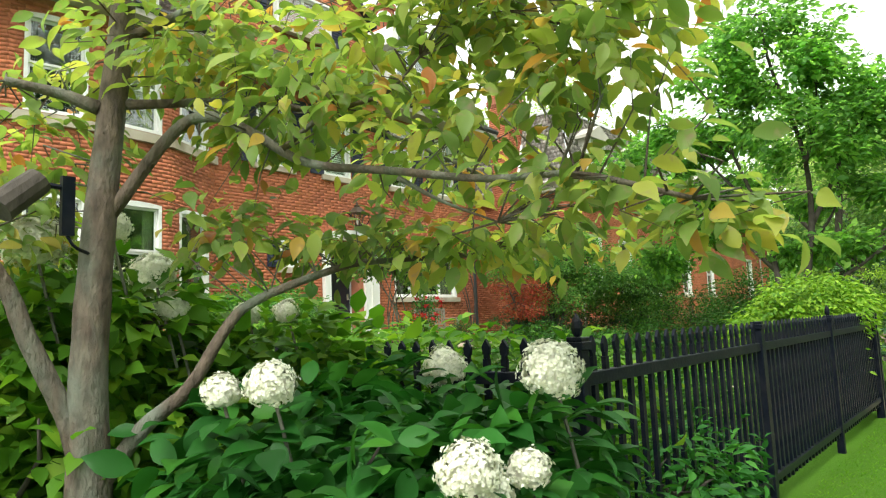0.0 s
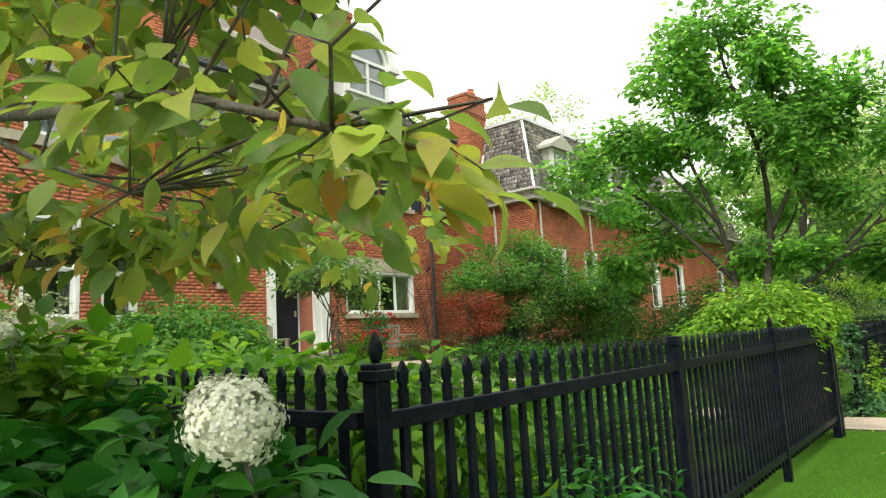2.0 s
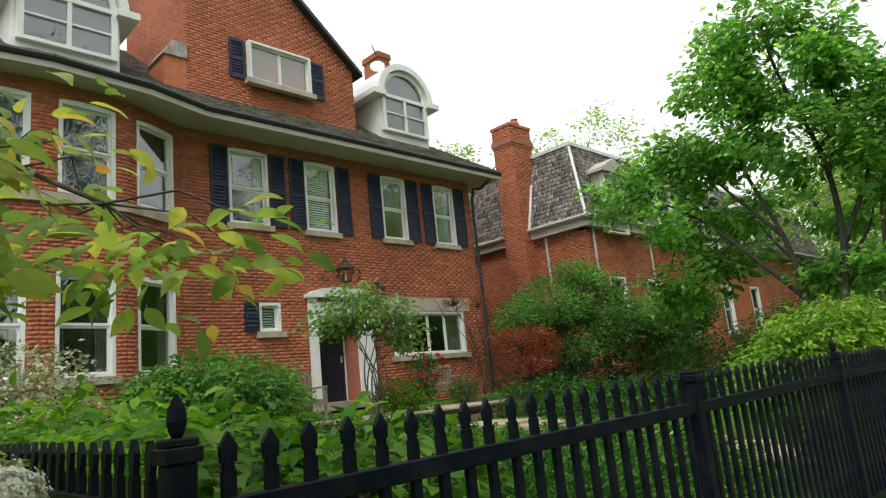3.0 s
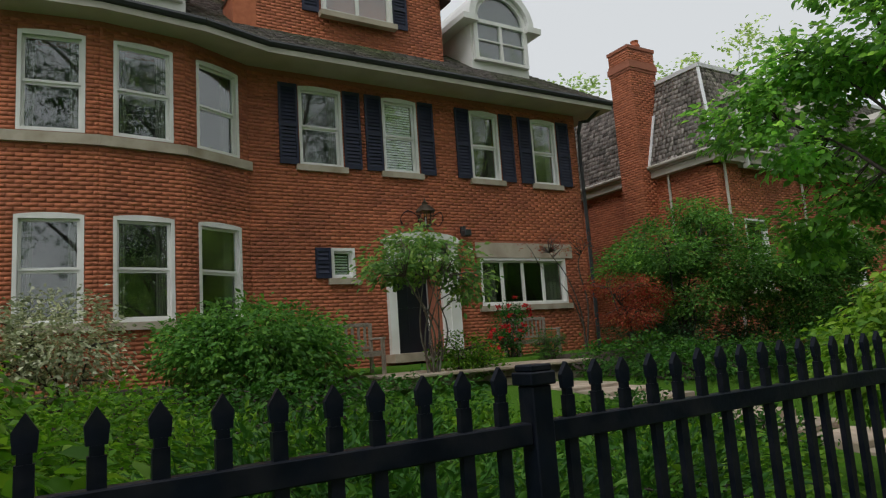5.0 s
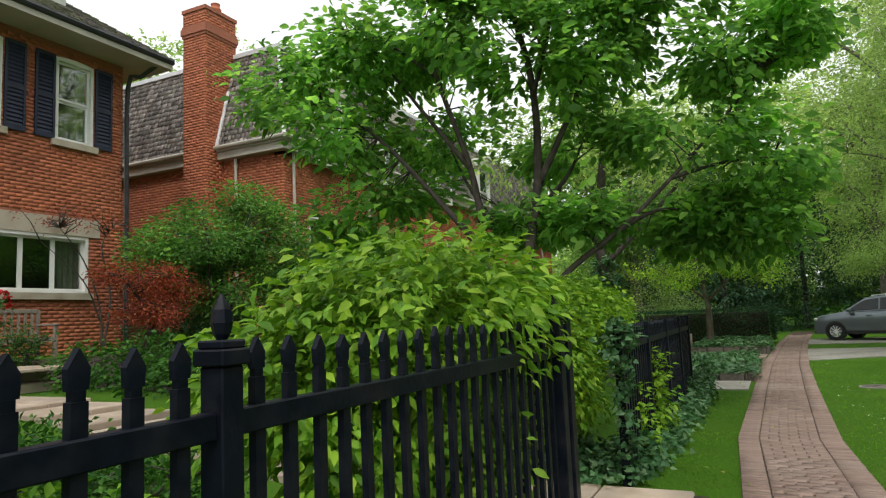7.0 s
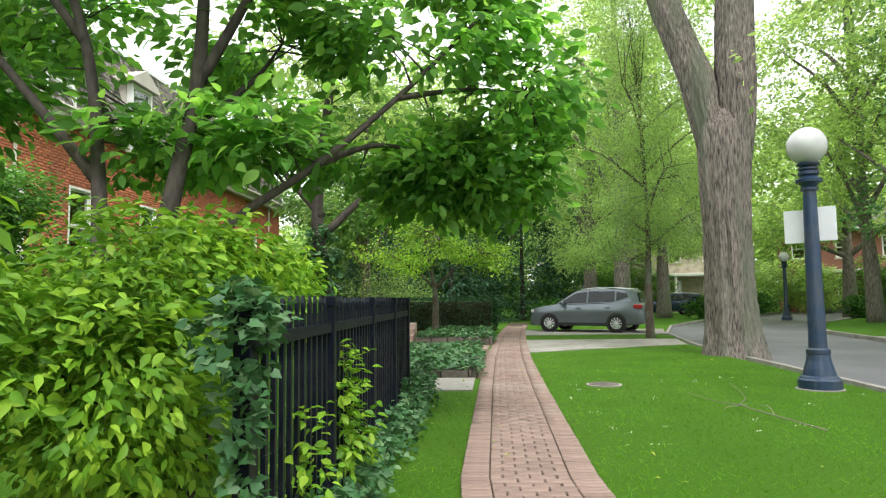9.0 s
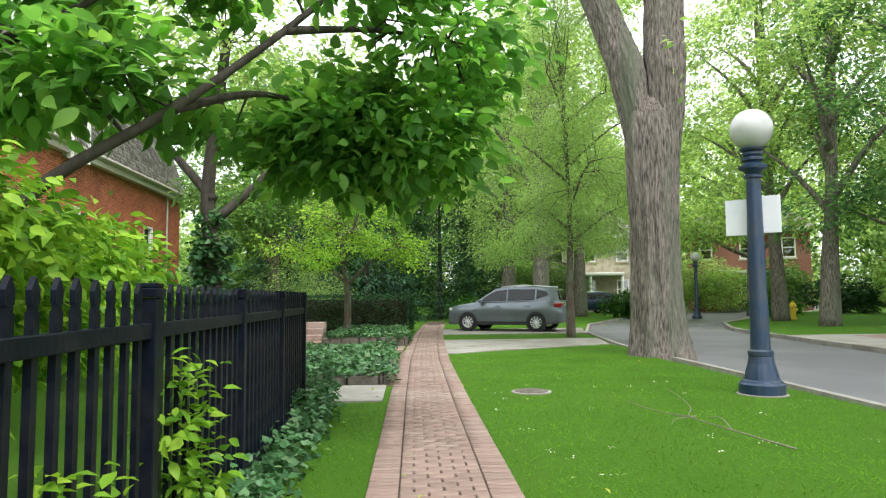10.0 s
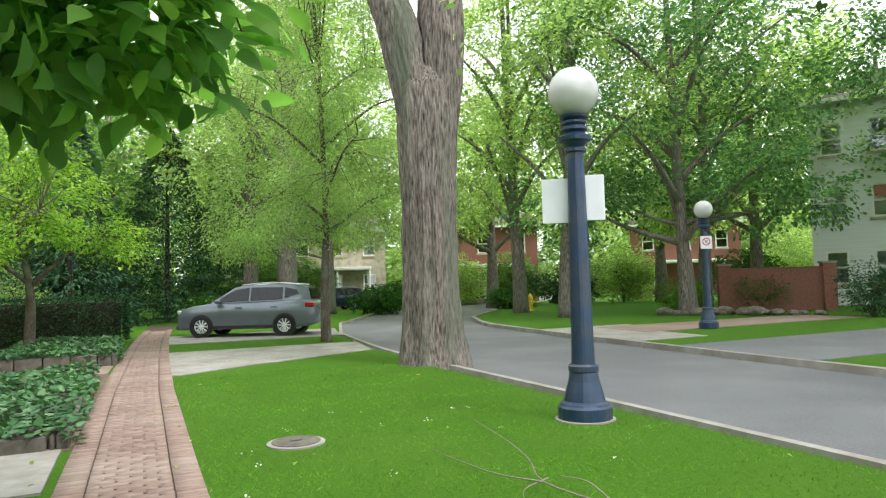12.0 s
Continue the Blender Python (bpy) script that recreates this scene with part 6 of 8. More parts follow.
def ivy_bed(poly, z, seed, n, label):
    x0, x1, y0, y1 = poly
    rng = np.random.default_rng(seed)
    root = empty("ivy_bed", label, "ground cover", at=(0, 0, 0))
    part("bed_soil", boxes((x0 + 0.05, x1 - 0.05, y0 + 0.05, y1 - 0.05, -0.05, z - 0.04), bevel=0.03), M_SOIL, root)
    pts = np.stack([rng.uniform(x0, x1 + 0.1, n), rng.uniform(y0 - 0.06, y1, n), z + rng.uniform(-0.03, 0.07, n)], -1)
    pts[:, 2] -= np.clip(pts[:, 0] - x1 + 0.03, 0, 1) * 0.9
    pts[:, 2] += 0.05 * np.sin(pts[:, 0] * 3) * np.sin(pts[:, 1] * 2.3)
    d = rng.normal(0, 0.5, (n, 3))
    d[:, 2] = 0.6
    np_mesh("ivy_leaves", *leaf_arrays(rng, pts, d, 0.085, aspect=0.9, flat=0.8, droop=0.1, shape=LEAF_IVY), L_IVY, root)
    for a in np.arange(y0, y1, 0.45):
        part("edging_block", boxes((x1 - 0.09, x1 + 0.01, a, a + 0.43, -0.02, z - 0.01), bevel=0.012), M_TIMBER, root)
    for a in np.arange(x0, x1 - 0.1, 0.45):
        part("edging_block", boxes((a, min(a + 0.43, x1 - 0.1), y0 - 0.01, y0 + 0.09, -0.02, z - 0.01), bevel=0.012), M_TIMBER, root)


ivy_bed((-3.4, -0.56, 20.7, 26.7), 0.14, 85, 7000, "raised bed of ivy edged with grey timber")
ivy_bed((-2.35, -0.22, 28.2, 33.6), 0.24, 86, 5000, "low ivy bed beneath a small tree")


def garden_steps():
    root = empty("terrace", "flagstone terrace with broad stone steps", "terrace", kind="structure")
    rng = np.random.default_rng(4)
    part("retaining_wall", boxes((-12.85, -9.75, 9.2, 13.2, 0.4, 0.93)), M_STONE, root, "low stone retaining wall")
    for x0 in np.arange(-12.85, -9.7, 0.62):
        yy = 9.15
        while yy < 13.1:
            w = rng.uniform(0.5, 0.9)
            part("flagstone", boxes((x0 + 0.01, x0 + 0.60, yy + 0.01, min(yy + w, 13.25), 0.93, 0.975 + rng.uniform(0, 0.008)), bevel=0.01), M_FLAG, root)
            yy += w
    for k in range(3):
        z = 0.93 - 0.155 * (k + 1)
        x = -9.7 + 0.36 * k
        part("step", boxes((x - 0.05, x + 0.38, 11.2, 13.1, z - 0.16, z), bevel=0.02), M_FLAG, root, "thick stone step")


garden_steps()


def garden_path():
    root = empty("garden_path", "pale flagstone path from gate to steps", "path", kind="structure")
    rng = np.random.default_rng(14)
    x = -0.85
    while x > -8.4:
        w = rng.uniform(0.45, 0.75)
        for a, b in ((11.3, 11.8), (11.8, 12.35)):
            z = max(ground_z(x, 12), ground_z(x - w, 12))
            part("flagstone", boxes((x - w + 0.012, x, a + 0.012, b, z - 0.08, z + 0.025 + rng.uniform(0, 0.01)), bevel=0.012), M_FLAG, root)
        x -= w


garden_path()


def bench(at, turn, label):
    root = empty("garden_bench", label, "bench", "weathered benches", at=at)
    root.rotation_euler = (0, 0, radians(turn))
    for x in (-0.58, 0.58):
        part("leg", boxes((x - 0.03, x + 0.03, 0.22, 0.28, 0, 0.62), bevel=0.004), M_WOOD, root)
        part("leg", boxes((x - 0.03, x + 0.03, -0.28, -0.22, 0, 0.92), bevel=0.004), M_WOOD, root)
        part("armrest", boxes((x - 0.035, x + 0.035, -0.24, 0.32, 0.62, 0.655), bevel=0.006), M_WOOD, root)
        part("seat_rail", boxes((x - 0.02, x + 0.02, -0.22, 0.22, 0.34, 0.40)), M_WOOD, root)
    for k in range(5):
        part("seat_slat", boxes((-0.58, 0.58, -0.21 + k * 0.095, -0.13 + k * 0.095, 0.40, 0.425), bevel=0.004), M_WOOD, root)
    part("back_rail", boxes((-0.56, 0.56, -0.265, -0.235, 0.86, 0.93), bevel=0.006), M_WOOD, root)
    part("back_rail", boxes((-0.56, 0.56, -0.265, -0.235, 0.46, 0.51), bevel=0.004), M_WOOD, root)
    for k in range(9):
        part("back_slat", boxes((-0.5 + k * 0.12, -0.45 + k * 0.12, -0.258, -0.242, 0.51, 0.86)), M_WOOD, root)
    part("front_rail", boxes((-0.55, 0.55, 0.225, 0.265, 0.33, 0.40)), M_WOOD, root)


bench((-11.9, 14.0, 0.97), -90, "weathered grey teak bench below the low window")
bench((-10.6, 8.9, 0.97), -90, "weathered grey teak bench beside the green bush")


def wall_lantern():
    root = empty("wall_lantern", "large black coach lantern above the door", "lantern", at=(-12.55, 11.78, 4.3))
    part("lantern_cap", lathe([(0.235, 0.10), (0.225, 0.13), (0.12, 0.24), (0.07, 0.26), (0.075, 0.31), (0.03, 0.34), (0.012, 0.42)], 8), M_BRONZE, root)
    part("lantern_floor", lathe([(0.02, -0.30), (0.05, -0.25), (0.115, -0.235), (0.12, -0.21)], 8), M_BRONZE, root)
    for k in range(8):
        a = math.pi * (2 * k + 1) / 8
        part("bar", tube([(0.115 * math.cos(a), 0.115 * math.sin(a), -0.22), (0.205 * math.cos(a), 0.205 * math.sin(a), 0.11)], [0.01, 0.01], 5), M_BRONZE, root)
    part("lantern_glass", lathe([(0.105, -0.21), (0.19, 0.09)], 8, caps=False), M_GLASS, root, "clear lantern glass")
    part("burner", lathe([(0.02, -0.22), (0.025, -0.1), (0.015, -0.02)], 8), M_PLATE, root, "pale lamp tube")
    for s in (-1, 1):
        part("scroll", limb([(0, s * 0.18, 0.0), (-0.05, s * 0.42, 0.12), (-0.15, s * 0.55, -0.02), (-0.25, s * 0.48, -0.16), (-0.34, s * 0.42, -0.08)], 0.014, 0.01, bmesh.new(), 6), M_BLACK, root)
    part("wall_arm", tube([(-0.36, 0, -0.05), (0, 0, 0.33)], [0.02, 0.016], 8), M_BLACK, root)


wall_lantern()
fl = empty("flood_light", "small dark flood light on the brick wall", "light", at=(-12.8, 12.95, 4.0))
part("housing", boxes((-0.02, 0.2, -0.09, 0.09, -0.1, 0.05), bevel=0.02), M_GUTTER, fl)
part("mount", boxes((-0.1, 0.02, -0.05, 0.05, 0.0, 0.16), bevel=0.01), M_GUTTER, fl)
cm = empty("security_camera", "small white dome camera on the brick wall", "camera", at=(-12.84, 13.1, 3.6))
part("dome", lathe([(0.02, -0.07), (0.06, -0.05), (0.075, 0), (0.06, 0.05), (0.02, 0.07)], 12), M_WHITE, cm, smooth=True)
part("mount", boxes((-0.06, 0.0, -0.03, 0.03, -0.03, 0.03)), M_WHITE, cm)


def roses():
    rng = np.random.default_rng(15)
    root = bush("rose_bush", "red rose bush in flower beside the bench", (-11.75, 13.25, 0.97), [(0, 0, 0.75, 0.4, 0.5, 0.45), (0.1, -0.3, 0.35, 0.4, 0.6, 0.35), (-0.1, 0.2, 1.1, 0.3, 0.35, 0.25)], 91, L_HYD, 330, 6, 0.06, 0.06)
    p, d = blob_points(rng, [(0.1, 0.1, 1.0, 0.4, 0.5, 0.4), (0.15, -0.4, 0.5, 0.3, 0.4, 0.3)], 26, shell=0.2)
    for q in p:
        a, b = leaf_arrays(rng, np.repeat(q[None], 14, 0) + rng.normal(0, 0.015, (14, 3)), rng.normal(0, 1, (14, 3)), 0.06, aspect=0.9, flat=0.2)
        np_mesh("rose_flower", a, b, L_ROSE, root, "crimson rose bloom")


roses()


# ---- street furniture ----


def street_lamp(at, label, detail=True, group="globe street lamps"):
    root = empty("street_lamp", label, "street lamp", group, at=at)
    n = 22
    part("base", lathe([(0.27, -0.03), (0.27, 0.13), (0.245, 0.15), (0.235, 0.17), (0.205, 0.19), (0.185, 0.28), (0.155, 0.38), (0.14, 0.47), (0.15, 0.48), (0.15, 0.53), (0.13, 0.55)], n), M_NAVY, root)
    part("shaft", lathe([(0.118, 0.55), (0.113, 0.7), (0.085, 2.62), (0.08, 2.68)], n), M_NAVY, root)
    part("capital", lathe([(0.085, 2.68), (0.11, 2.69), (0.11, 2.72), (0.09, 2.74), (0.12, 2.78), (0.165, 2.80), (0.17, 2.84), (0.12, 2.87), (0.095, 2.89), (0.135, 2.91), (0.135, 2.94), (0.10, 2.96), (0.125, 2.98), (0.125, 3.0), (0.10, 3.02), (0.145, 3.04), (0.15, 3.06)], 20), M_NAVY, root)
    bm = bmesh.new()
    bmesh.ops.create_uvsphere(bm, u_segments=28, v_segments=18, radius=0.258, matrix=Matrix.Translation((0, 0, 3.31)))
    part("globe", bm, M_GLOBE, root, "white opal glass globe", smooth=True)
    return root


lamp = street_lamp((4.04, 19.25, 0), "blue-black cast iron street lamp with white globe")
part("sign_plate", boxes((-0.35, -0.01, 0.10, 0.115, 1.98, 2.44), bevel=0.004), M_PLATE, lamp, "blank grey back of a street sign").rotation_euler = (0, 0, radians(-33))
part("sign_plate", boxes((0.0, 0.29, 0.125, 0.14, 2.0, 2.47), bevel=0.004), M_PLATE, lamp, "blank grey back of a street sign").rotation_euler = (0, 0, radians(-33))
part("lamp_footing", lathe([(0.30, -0.04), (0.30, 0.012), (0.28, 0.016)], 20), M_CONC, lamp, "pale concrete footing")
lamp2 = street_lamp((14.7, 27.4, 0.05), "blue-black street lamp across the road with a parking sign")
M_RED = surface("sign_red", (0.5, 0.02, 0.02), (0.55, 0.03, 0.03), 4, 0.5, bump=0)
M_INK = surface("sign_black", (0.02, 0.02, 0.02), (0.03, 0.03, 0.03), 4, 0.5, bump=0)


def no_parking(parent, z):
    """White plate facing the walk, with a ringed and barred P."""
    pl = part("parking_sign", boxes((-0.16, 0.16, -0.12, -0.105, z - 0.16, z + 0.2), bevel=0.003), M_PLATE, parent, "white no parking sign")
    bm = bmesh.new()
    for i in range(24):
        a0, a1 = 2 * math.pi * i / 24, 2 * math.pi * (i + 1) / 24
        q = [bm.verts.new((r * math.cos(a), -0.124, z + 0.04 + r * math.sin(a))) for r, a in ((0.085, a0), (0.11, a0), (0.11, a1), (0.085, a1))]
        bm.faces.new(q)
    q = [bm.verts.new((x, -0.126, z + 0.04 + zz)) for x, zz in ((-0.075, 0.06), (-0.06, 0.075), (0.075, -0.06), (0.06, -0.075))]
    bm.faces.new(q)
    part("ring", bm, M_RED, pl, "red prohibition ring")
    cu = bpy.data.curves.new("letter", "FONT")
    cu.body, cu.size, cu.extrude, cu.align_x, cu.align_y = "P", 0.14, 0.001, "CENTER", "CENTER"
    cu.materials.append(M_INK)
    t = new("letter", cu)
    t.parent, t.location, t.rotation_euler = pl, (0, -0.122, z + 0.04), (radians(90), 0, 0)
    pl.rotation_euler = (0, 0, radians(-28))


no_parking(lamp2, 2.35)
street_lamp((15.5, 46.0, 0.0), "distant street lamp with white globe")


def manhole():
    root = empty("manhole_cover", "worn round utility cover set in the lawn", "utility cover", at=(1.27, 19.78, 0.0))
    part("collar", lathe([(0.255, -0.03), (0.255, 0.014), (0.225, 0.018)], 28), M_CONC, root)
    part("lid", lathe([(0.215, 0.0), (0.215, 0.024), (0.2, 0.027)], 28), M_TIMBER, root, "rusty brown lid")
    part("lid_slot", boxes((-0.05, 0.05, -0.012, 0.012, 0.024, 0.030)), M_BLACK, root)


manhole()


def hydrant():
    M_YEL = surface("hydrant_yellow", (0.62, 0.42, 0.02), (0.72, 0.5, 0.03), 5, 0.5, bump=0.1)
    root = empty("fire_hydrant", "yellow fire hydrant on the far verge", "hydrant", at=(19.0, 43.0, 0.0))
    part("barrel", lathe([(0.2, 0), (0.2, 0.06), (0.14, 0.08), (0.13, 0.6), (0.17, 0.62), (0.17, 0.68), (0.13, 0.78), (0.05, 0.86), (0.04, 0.93)], 14), M_YEL, root)
    part("nozzle", tube([(-0.24, 0, 0.48), (0.24, 0, 0.48)], [0.06, 0.06], 10), M_YEL, root)
    part("nozzle", tube([(0, -0.22, 0.45), (0, 0, 0.45)], [0.075, 0.075], 10), M_YEL, root)


hydrant()


def fallen_branch():
    bm = bmesh.new()
    limb([(2.65, 16.3, 0.03), (2.45, 16.9, 0.06), (2.35, 17.5, 0.07), (2.62, 18.1, 0.05), (2.78, 18.7, 0.06), (3.02, 19.7, 0.03)], 0.0075, 0.003, bm, 6)
    limb([(2.35, 17.5, 0.07), (2.2, 17.95, 0.05), (2.16, 18.8, 0.03)], 0.007, 0.003, bm, 6)
    limb([(2.45, 16.9, 0.06), (2.55, 17.3, 0.09), (2.58, 17.65, 0.04)], 0.006, 0.003, bm, 6)
    limb([(2.45, 17.6, 0.06), (2.2, 17.5, 0.05), (2.1, 17.35, 0.03)], 0.005, 0.002, bm, 5)
    thing("fallen_branch", bm, M_WOOD, "fallen bare twig lying on the lawn", "branch", smooth=True)


fallen_branch()


# ---- parked cars ----
M_CAR = surface("grey_car_paint", (0.16, 0.185, 0.205), (0.18, 0.205, 0.225), 2, 0.2, metal=0.35, bump=0.0)
M_CARB = surface("blue_car_paint", (0.02, 0.035, 0.07), (0.025, 0.04, 0.08), 2, 0.25, metal=0.4, bump=0.0)
M_VAN = surface("white_van_paint", (0.7, 0.7, 0.7), (0.76, 0.76, 0.76), 2, 0.3, bump=0.0)
M_TYRE = surface("tyre", (0.012, 0.012, 0.012), (0.025, 0.025, 0.025), 20, 0.9, bump=0.3)
M_RIM = surface("alloy", (0.74, 0.74, 0.75), (0.82, 0.82, 0.83), 5, 0.4, metal=0.1, bump=0.0)
M_CGLASS = surface("car_glass", (0.006, 0.010, 0.010), (0.010, 0.016, 0.015), 2, 0.06, bump=0.0, spec=0.4)
M_TRIM = surface("black_trim", (0.015, 0.015, 0.016), (0.025, 0.025, 0.026), 6, 0.6, bump=0.1)
M_LENS = surface("lamp_lens", (0.6, 0.6, 0.58), (0.7, 0.7, 0.68), 3, 0.1, bump=0.0)
M_TAIL = surface("tail_lens", (0.35, 0.02, 0.02), (0.42, 0.03, 0.03), 3, 0.15, bump=0.0)


def loft(sections, bm=None):
    """Skin between cross-sections with the same number of points."""
    bm = bm or bmesh.new()
    rings = [[bm.verts.new(p) for p in s] for s in sections]
    n = len(rings[0])
    for a, b in zip(rings, rings[1:]):
        for i in range(n):
            bm.faces.new((a[i], a[(i + 1) % n], b[(i + 1) % n], b[i]))
    bm.faces.new(rings[0][::-1])
    bm.faces.new(rings[-1])
    bmesh.ops.recalc_face_normals(bm, faces=bm.faces)
    return bm


def suv(at, heading, paint, label, scale=1.0):
    """A sport utility car, its nose along its own +x."""
    root = empty("car", label, "car", at=at)
    root.rotation_euler = (0, 0, radians(heading))
    root.scale = (scale, scale, scale)

    def sect(x, half, z0, z1, tuck=0.06):
        return [(x, -half + tuck, z0), (x, -half, z0 + 0.15), (x, -half, (z0 + z1) / 2 + 0.05), (x, -half + 0.05, z1 - 0.05), (x, -half + 0.16, z1), (x, half - 0.16, z1), (x, half - 0.05, z1 - 0.05), (x, half, (z0 + z1) / 2 + 0.05), (x, half, z0 + 0.15), (x, half - tuck, z0)]

    body = loft([sect(2.30, 0.62, 0.34, 0.72), sect(2.22, 0.76, 0.26, 0.86), sect(2.05, 0.86, 0.24, 0.94), sect(1.6, 0.91, 0.24, 1.02), sect(1.05, 0.92, 0.24, 1.09), sect(0.3, 0.92, 0.24, 1.10), sect(-0.8, 0.92, 0.24, 1.13), sect(-1.6, 0.92, 0.26, 1.16), sect(-2.1, 0.89, 0.30, 1.15), sect(-2.28, 0.82, 0.36, 1.05), sect(-2.33, 0.74, 0.42, 0.9)])
    b = part("body", body, paint, root, smooth=True)
    bm = bmesh.new()
    low = [(1.15, 0.80, 1.07), (0.3, 0.84, 1.09), (-0.8, 0.84, 1.12), (-1.9, 0.82, 1.14), (-2.2, 0.76, 1.10)]
    up = [(0.35, 0.60, 1.58), (0.0, 0.63, 1.64), (-0.8, 0.64, 1.67), (-1.6, 0.62, 1.62), (-2.05, 0.58, 1.55)]
    lo = [[bm.verts.new((x, s * h, z)) for s in (-1, 1)] for x, h, z in low]
    hi = [[bm.verts.new((x, s * h, z)) for s in (-1, 1)] for x, h, z in up]
    for i in range(4):
        bm.faces.new((hi[i][0], hi[i][1], hi[i + 1][1], hi[i + 1][0]))
        for s in (0, 1):
            bm.faces.new((lo[i][s], hi[i][s], hi[i + 1][s], lo[i + 1][s]))
    bm.faces.new((lo[0][0], lo[0][1], hi[0][1], hi[0][0]))
    bm.faces.new((lo[-1][0], hi[-1][0], hi[-1][1], lo[-1][1]))
    bmesh.ops.recalc_face_normals(bm, faces=bm.faces)
    part("cabin", bm, paint, root, smooth=False)
    # side glass set just proud of the cabin
    for s in (-1, 1):
        def side(x, f):
            zlo, zhi = np.interp(x, [-2.2, -1.9, -0.8, 0.3, 1.15], [1.10, 1.14, 1.12, 1.09, 1.07]), np.interp(x, [-2.05, -1.6, -0.8, 0.0, 0.35], [1.55, 1.62, 1.67, 1.64, 1.58])
            hlo, hhi = np.interp(x, [-2.2, -1.9, 0.3, 1.15], [0.76, 0.82, 0.84, 0.80]), np.interp(x, [-2.05, -1.6, -0.8, 0.0, 0.35], [0.58, 0.62, 0.64, 0.63, 0.60])
            return (x, s * (hlo + (hhi - hlo) * f + 0.04), zlo + (zhi - zlo) * f)
        for pts in ([(0.92, 0.10), (-0.15, 0.10), (-0.15, 0.84), (0.28, 0.84), (0.45, 0.7)], [(-0.22, 0.10), (-1.25, 0.12), (-1.25, 0.84), (-0.22, 0.86)], [(-1.33, 0.16), (-1.78, 0.45), (-1.7, 0.72), (-1.33, 0.84)]):
            g = bmesh.new()
            g.faces.new([g.verts.new(side(x, f)) for x, f in pts])
            ext = bmesh.ops.extrude_face_region(g, geom=g.faces[:])
            bmesh.ops.translate(g, vec=(0, -s * 0.02, 0), verts=[v for v in ext["geom"] if isinstance(v, bmesh.types.BMVert)])
            bmesh.ops.recalc_face_normals(g, faces=g.faces)
            part("side_window", g, M_CGLASS, root, "dark tinted side glass")
        part("mirror", boxes((0.72, 0.9, s * 0.96 - 0.09, s * 0.96 + 0.09, 1.08, 1.2), bevel=0.03), paint, root)
        part("sill_trim", boxes((-1.0, 1.0, s * 0.925 - 0.012, s * 0.925 + 0.012, 0.27, 0.36)), M_TRIM, root, "black sill cladding")
        part("roof_rail", limb([(0.1, s * 0.6, 1.66), (-0.8, s * 0.61, 1.72), (-1.8, s * 0.58, 1.64)], 0.018, 0.018, bmesh.new(), 6), M_RIM, root)
        part("headlight", boxes((1.95, 2.2, s * 0.70 - 0.12, s * 0.70 + 0.12, 0.76, 0.88), bevel=0.03), M_LENS, root, "clear headlight")
        part("tail_light", boxes((-2.3, -2.0, s * 0.78 - 0.1, s * 0.78 + 0.12, 0.9, 1.06), bevel=0.03), M_TAIL, root, "red tail light")
        for hx in (0.15, -1.0):
            part("door_handle", boxes((hx - 0.1, hx + 0.1, s * 0.925 - 0.02, s * 0.925 + 0.02, 0.93, 0.96), bevel=0.008), paint, root)
        for wx in (1.36, -1.34):
            part("wheel_arch", lathe([(0.35, -0.012), (0.39, -0.012), (0.39, 0.012), (0.35, 0.012)], 28, caps=False), M_TRIM, root).matrix_local = pose(wx, s * 0.915, 0.345, 90)
            w = part("tyre", lathe([(0.22, -0.11), (0.31, -0.115), (0.345, -0.09), (0.345, 0.09), (0.31, 0.115), (0.22, 0.11)], 28, caps=False), M_TYRE, root, smooth=False)
            w.matrix_local = pose(wx, s * 0.83, 0.345, 90)
            rim = bmesh.new()
            lathe([(0.235, -0.11), (0.235, 0.11), (0.215, 0.115), (0.2, 0.0), (0.215, -0.115)], 28, rim, caps=False)
            for k in range(10):
                a = 2 * math.pi * k / 10
                tube([(0.03 * math.cos(a), 0.03 * math.sin(a), 0.09 if s < 0 else 0.09), (0.22 * math.cos(a), 0.22 * math.sin(a), 0.1)], [0.02, 0.018], 5, rim)
                tube([(0.03 * math.cos(a), 0.03 * math.sin(a), -0.09), (0.22 * math.cos(a), 0.22 * math.sin(a), -0.1)], [0.02, 0.018], 5, rim)
            lathe([(0.06, -0.1), (0.06, 0.1)], 12, rim)
            part("rim", rim, M_RIM, w, "silver alloy wheel")
    ws = bmesh.new()
    ws.faces.new([ws.verts.new(p) for p in ((1.10, -0.72, 1.11), (1.10, 0.72, 1.11), (0.40, 0.55, 1.565), (0.40, -0.55, 1.565))])
    bmesh.ops.translate(ws, vec=(0.03, 0, 0.02), verts=ws.verts)
    part("windscreen", ws, M_CGLASS, root, "dark windscreen")
    rw = bmesh.new()
    rw.faces.new([rw.verts.new(p) for p in ((-2.19, -0.66, 1.17), (-2.19, 0.66, 1.17), (-2.08, 0.52, 1.52), (-2.08, -0.52, 1.52))])
    bmesh.ops.translate(rw, vec=(-0.02, 0, 0.0), verts=rw.verts)
    part("rear_window", rw, M_CGLASS, root)
    part("grille", boxes((2.26, 2.33, -0.4, 0.4, 0.5, 0.72), bevel=0.02), M_TRIM, root, "black grille")
    part("bumper_trim", boxes((2.1, 2.31, -0.66, 0.66, 0.24, 0.36), bevel=0.03), M_TRIM, root)
    part("number_plate", boxes((2.33, 2.345, -0.16, 0.16, 0.4, 0.5)), M_PLATE, root)


suv((3.55, 35.3, 0.02), 152, M_CAR, "grey sport utility car parked across a driveway", 0.94)
suv((12.9, 58.0, 0.02), 190, M_CARB, "dark blue car parked far along the street", 0.9)


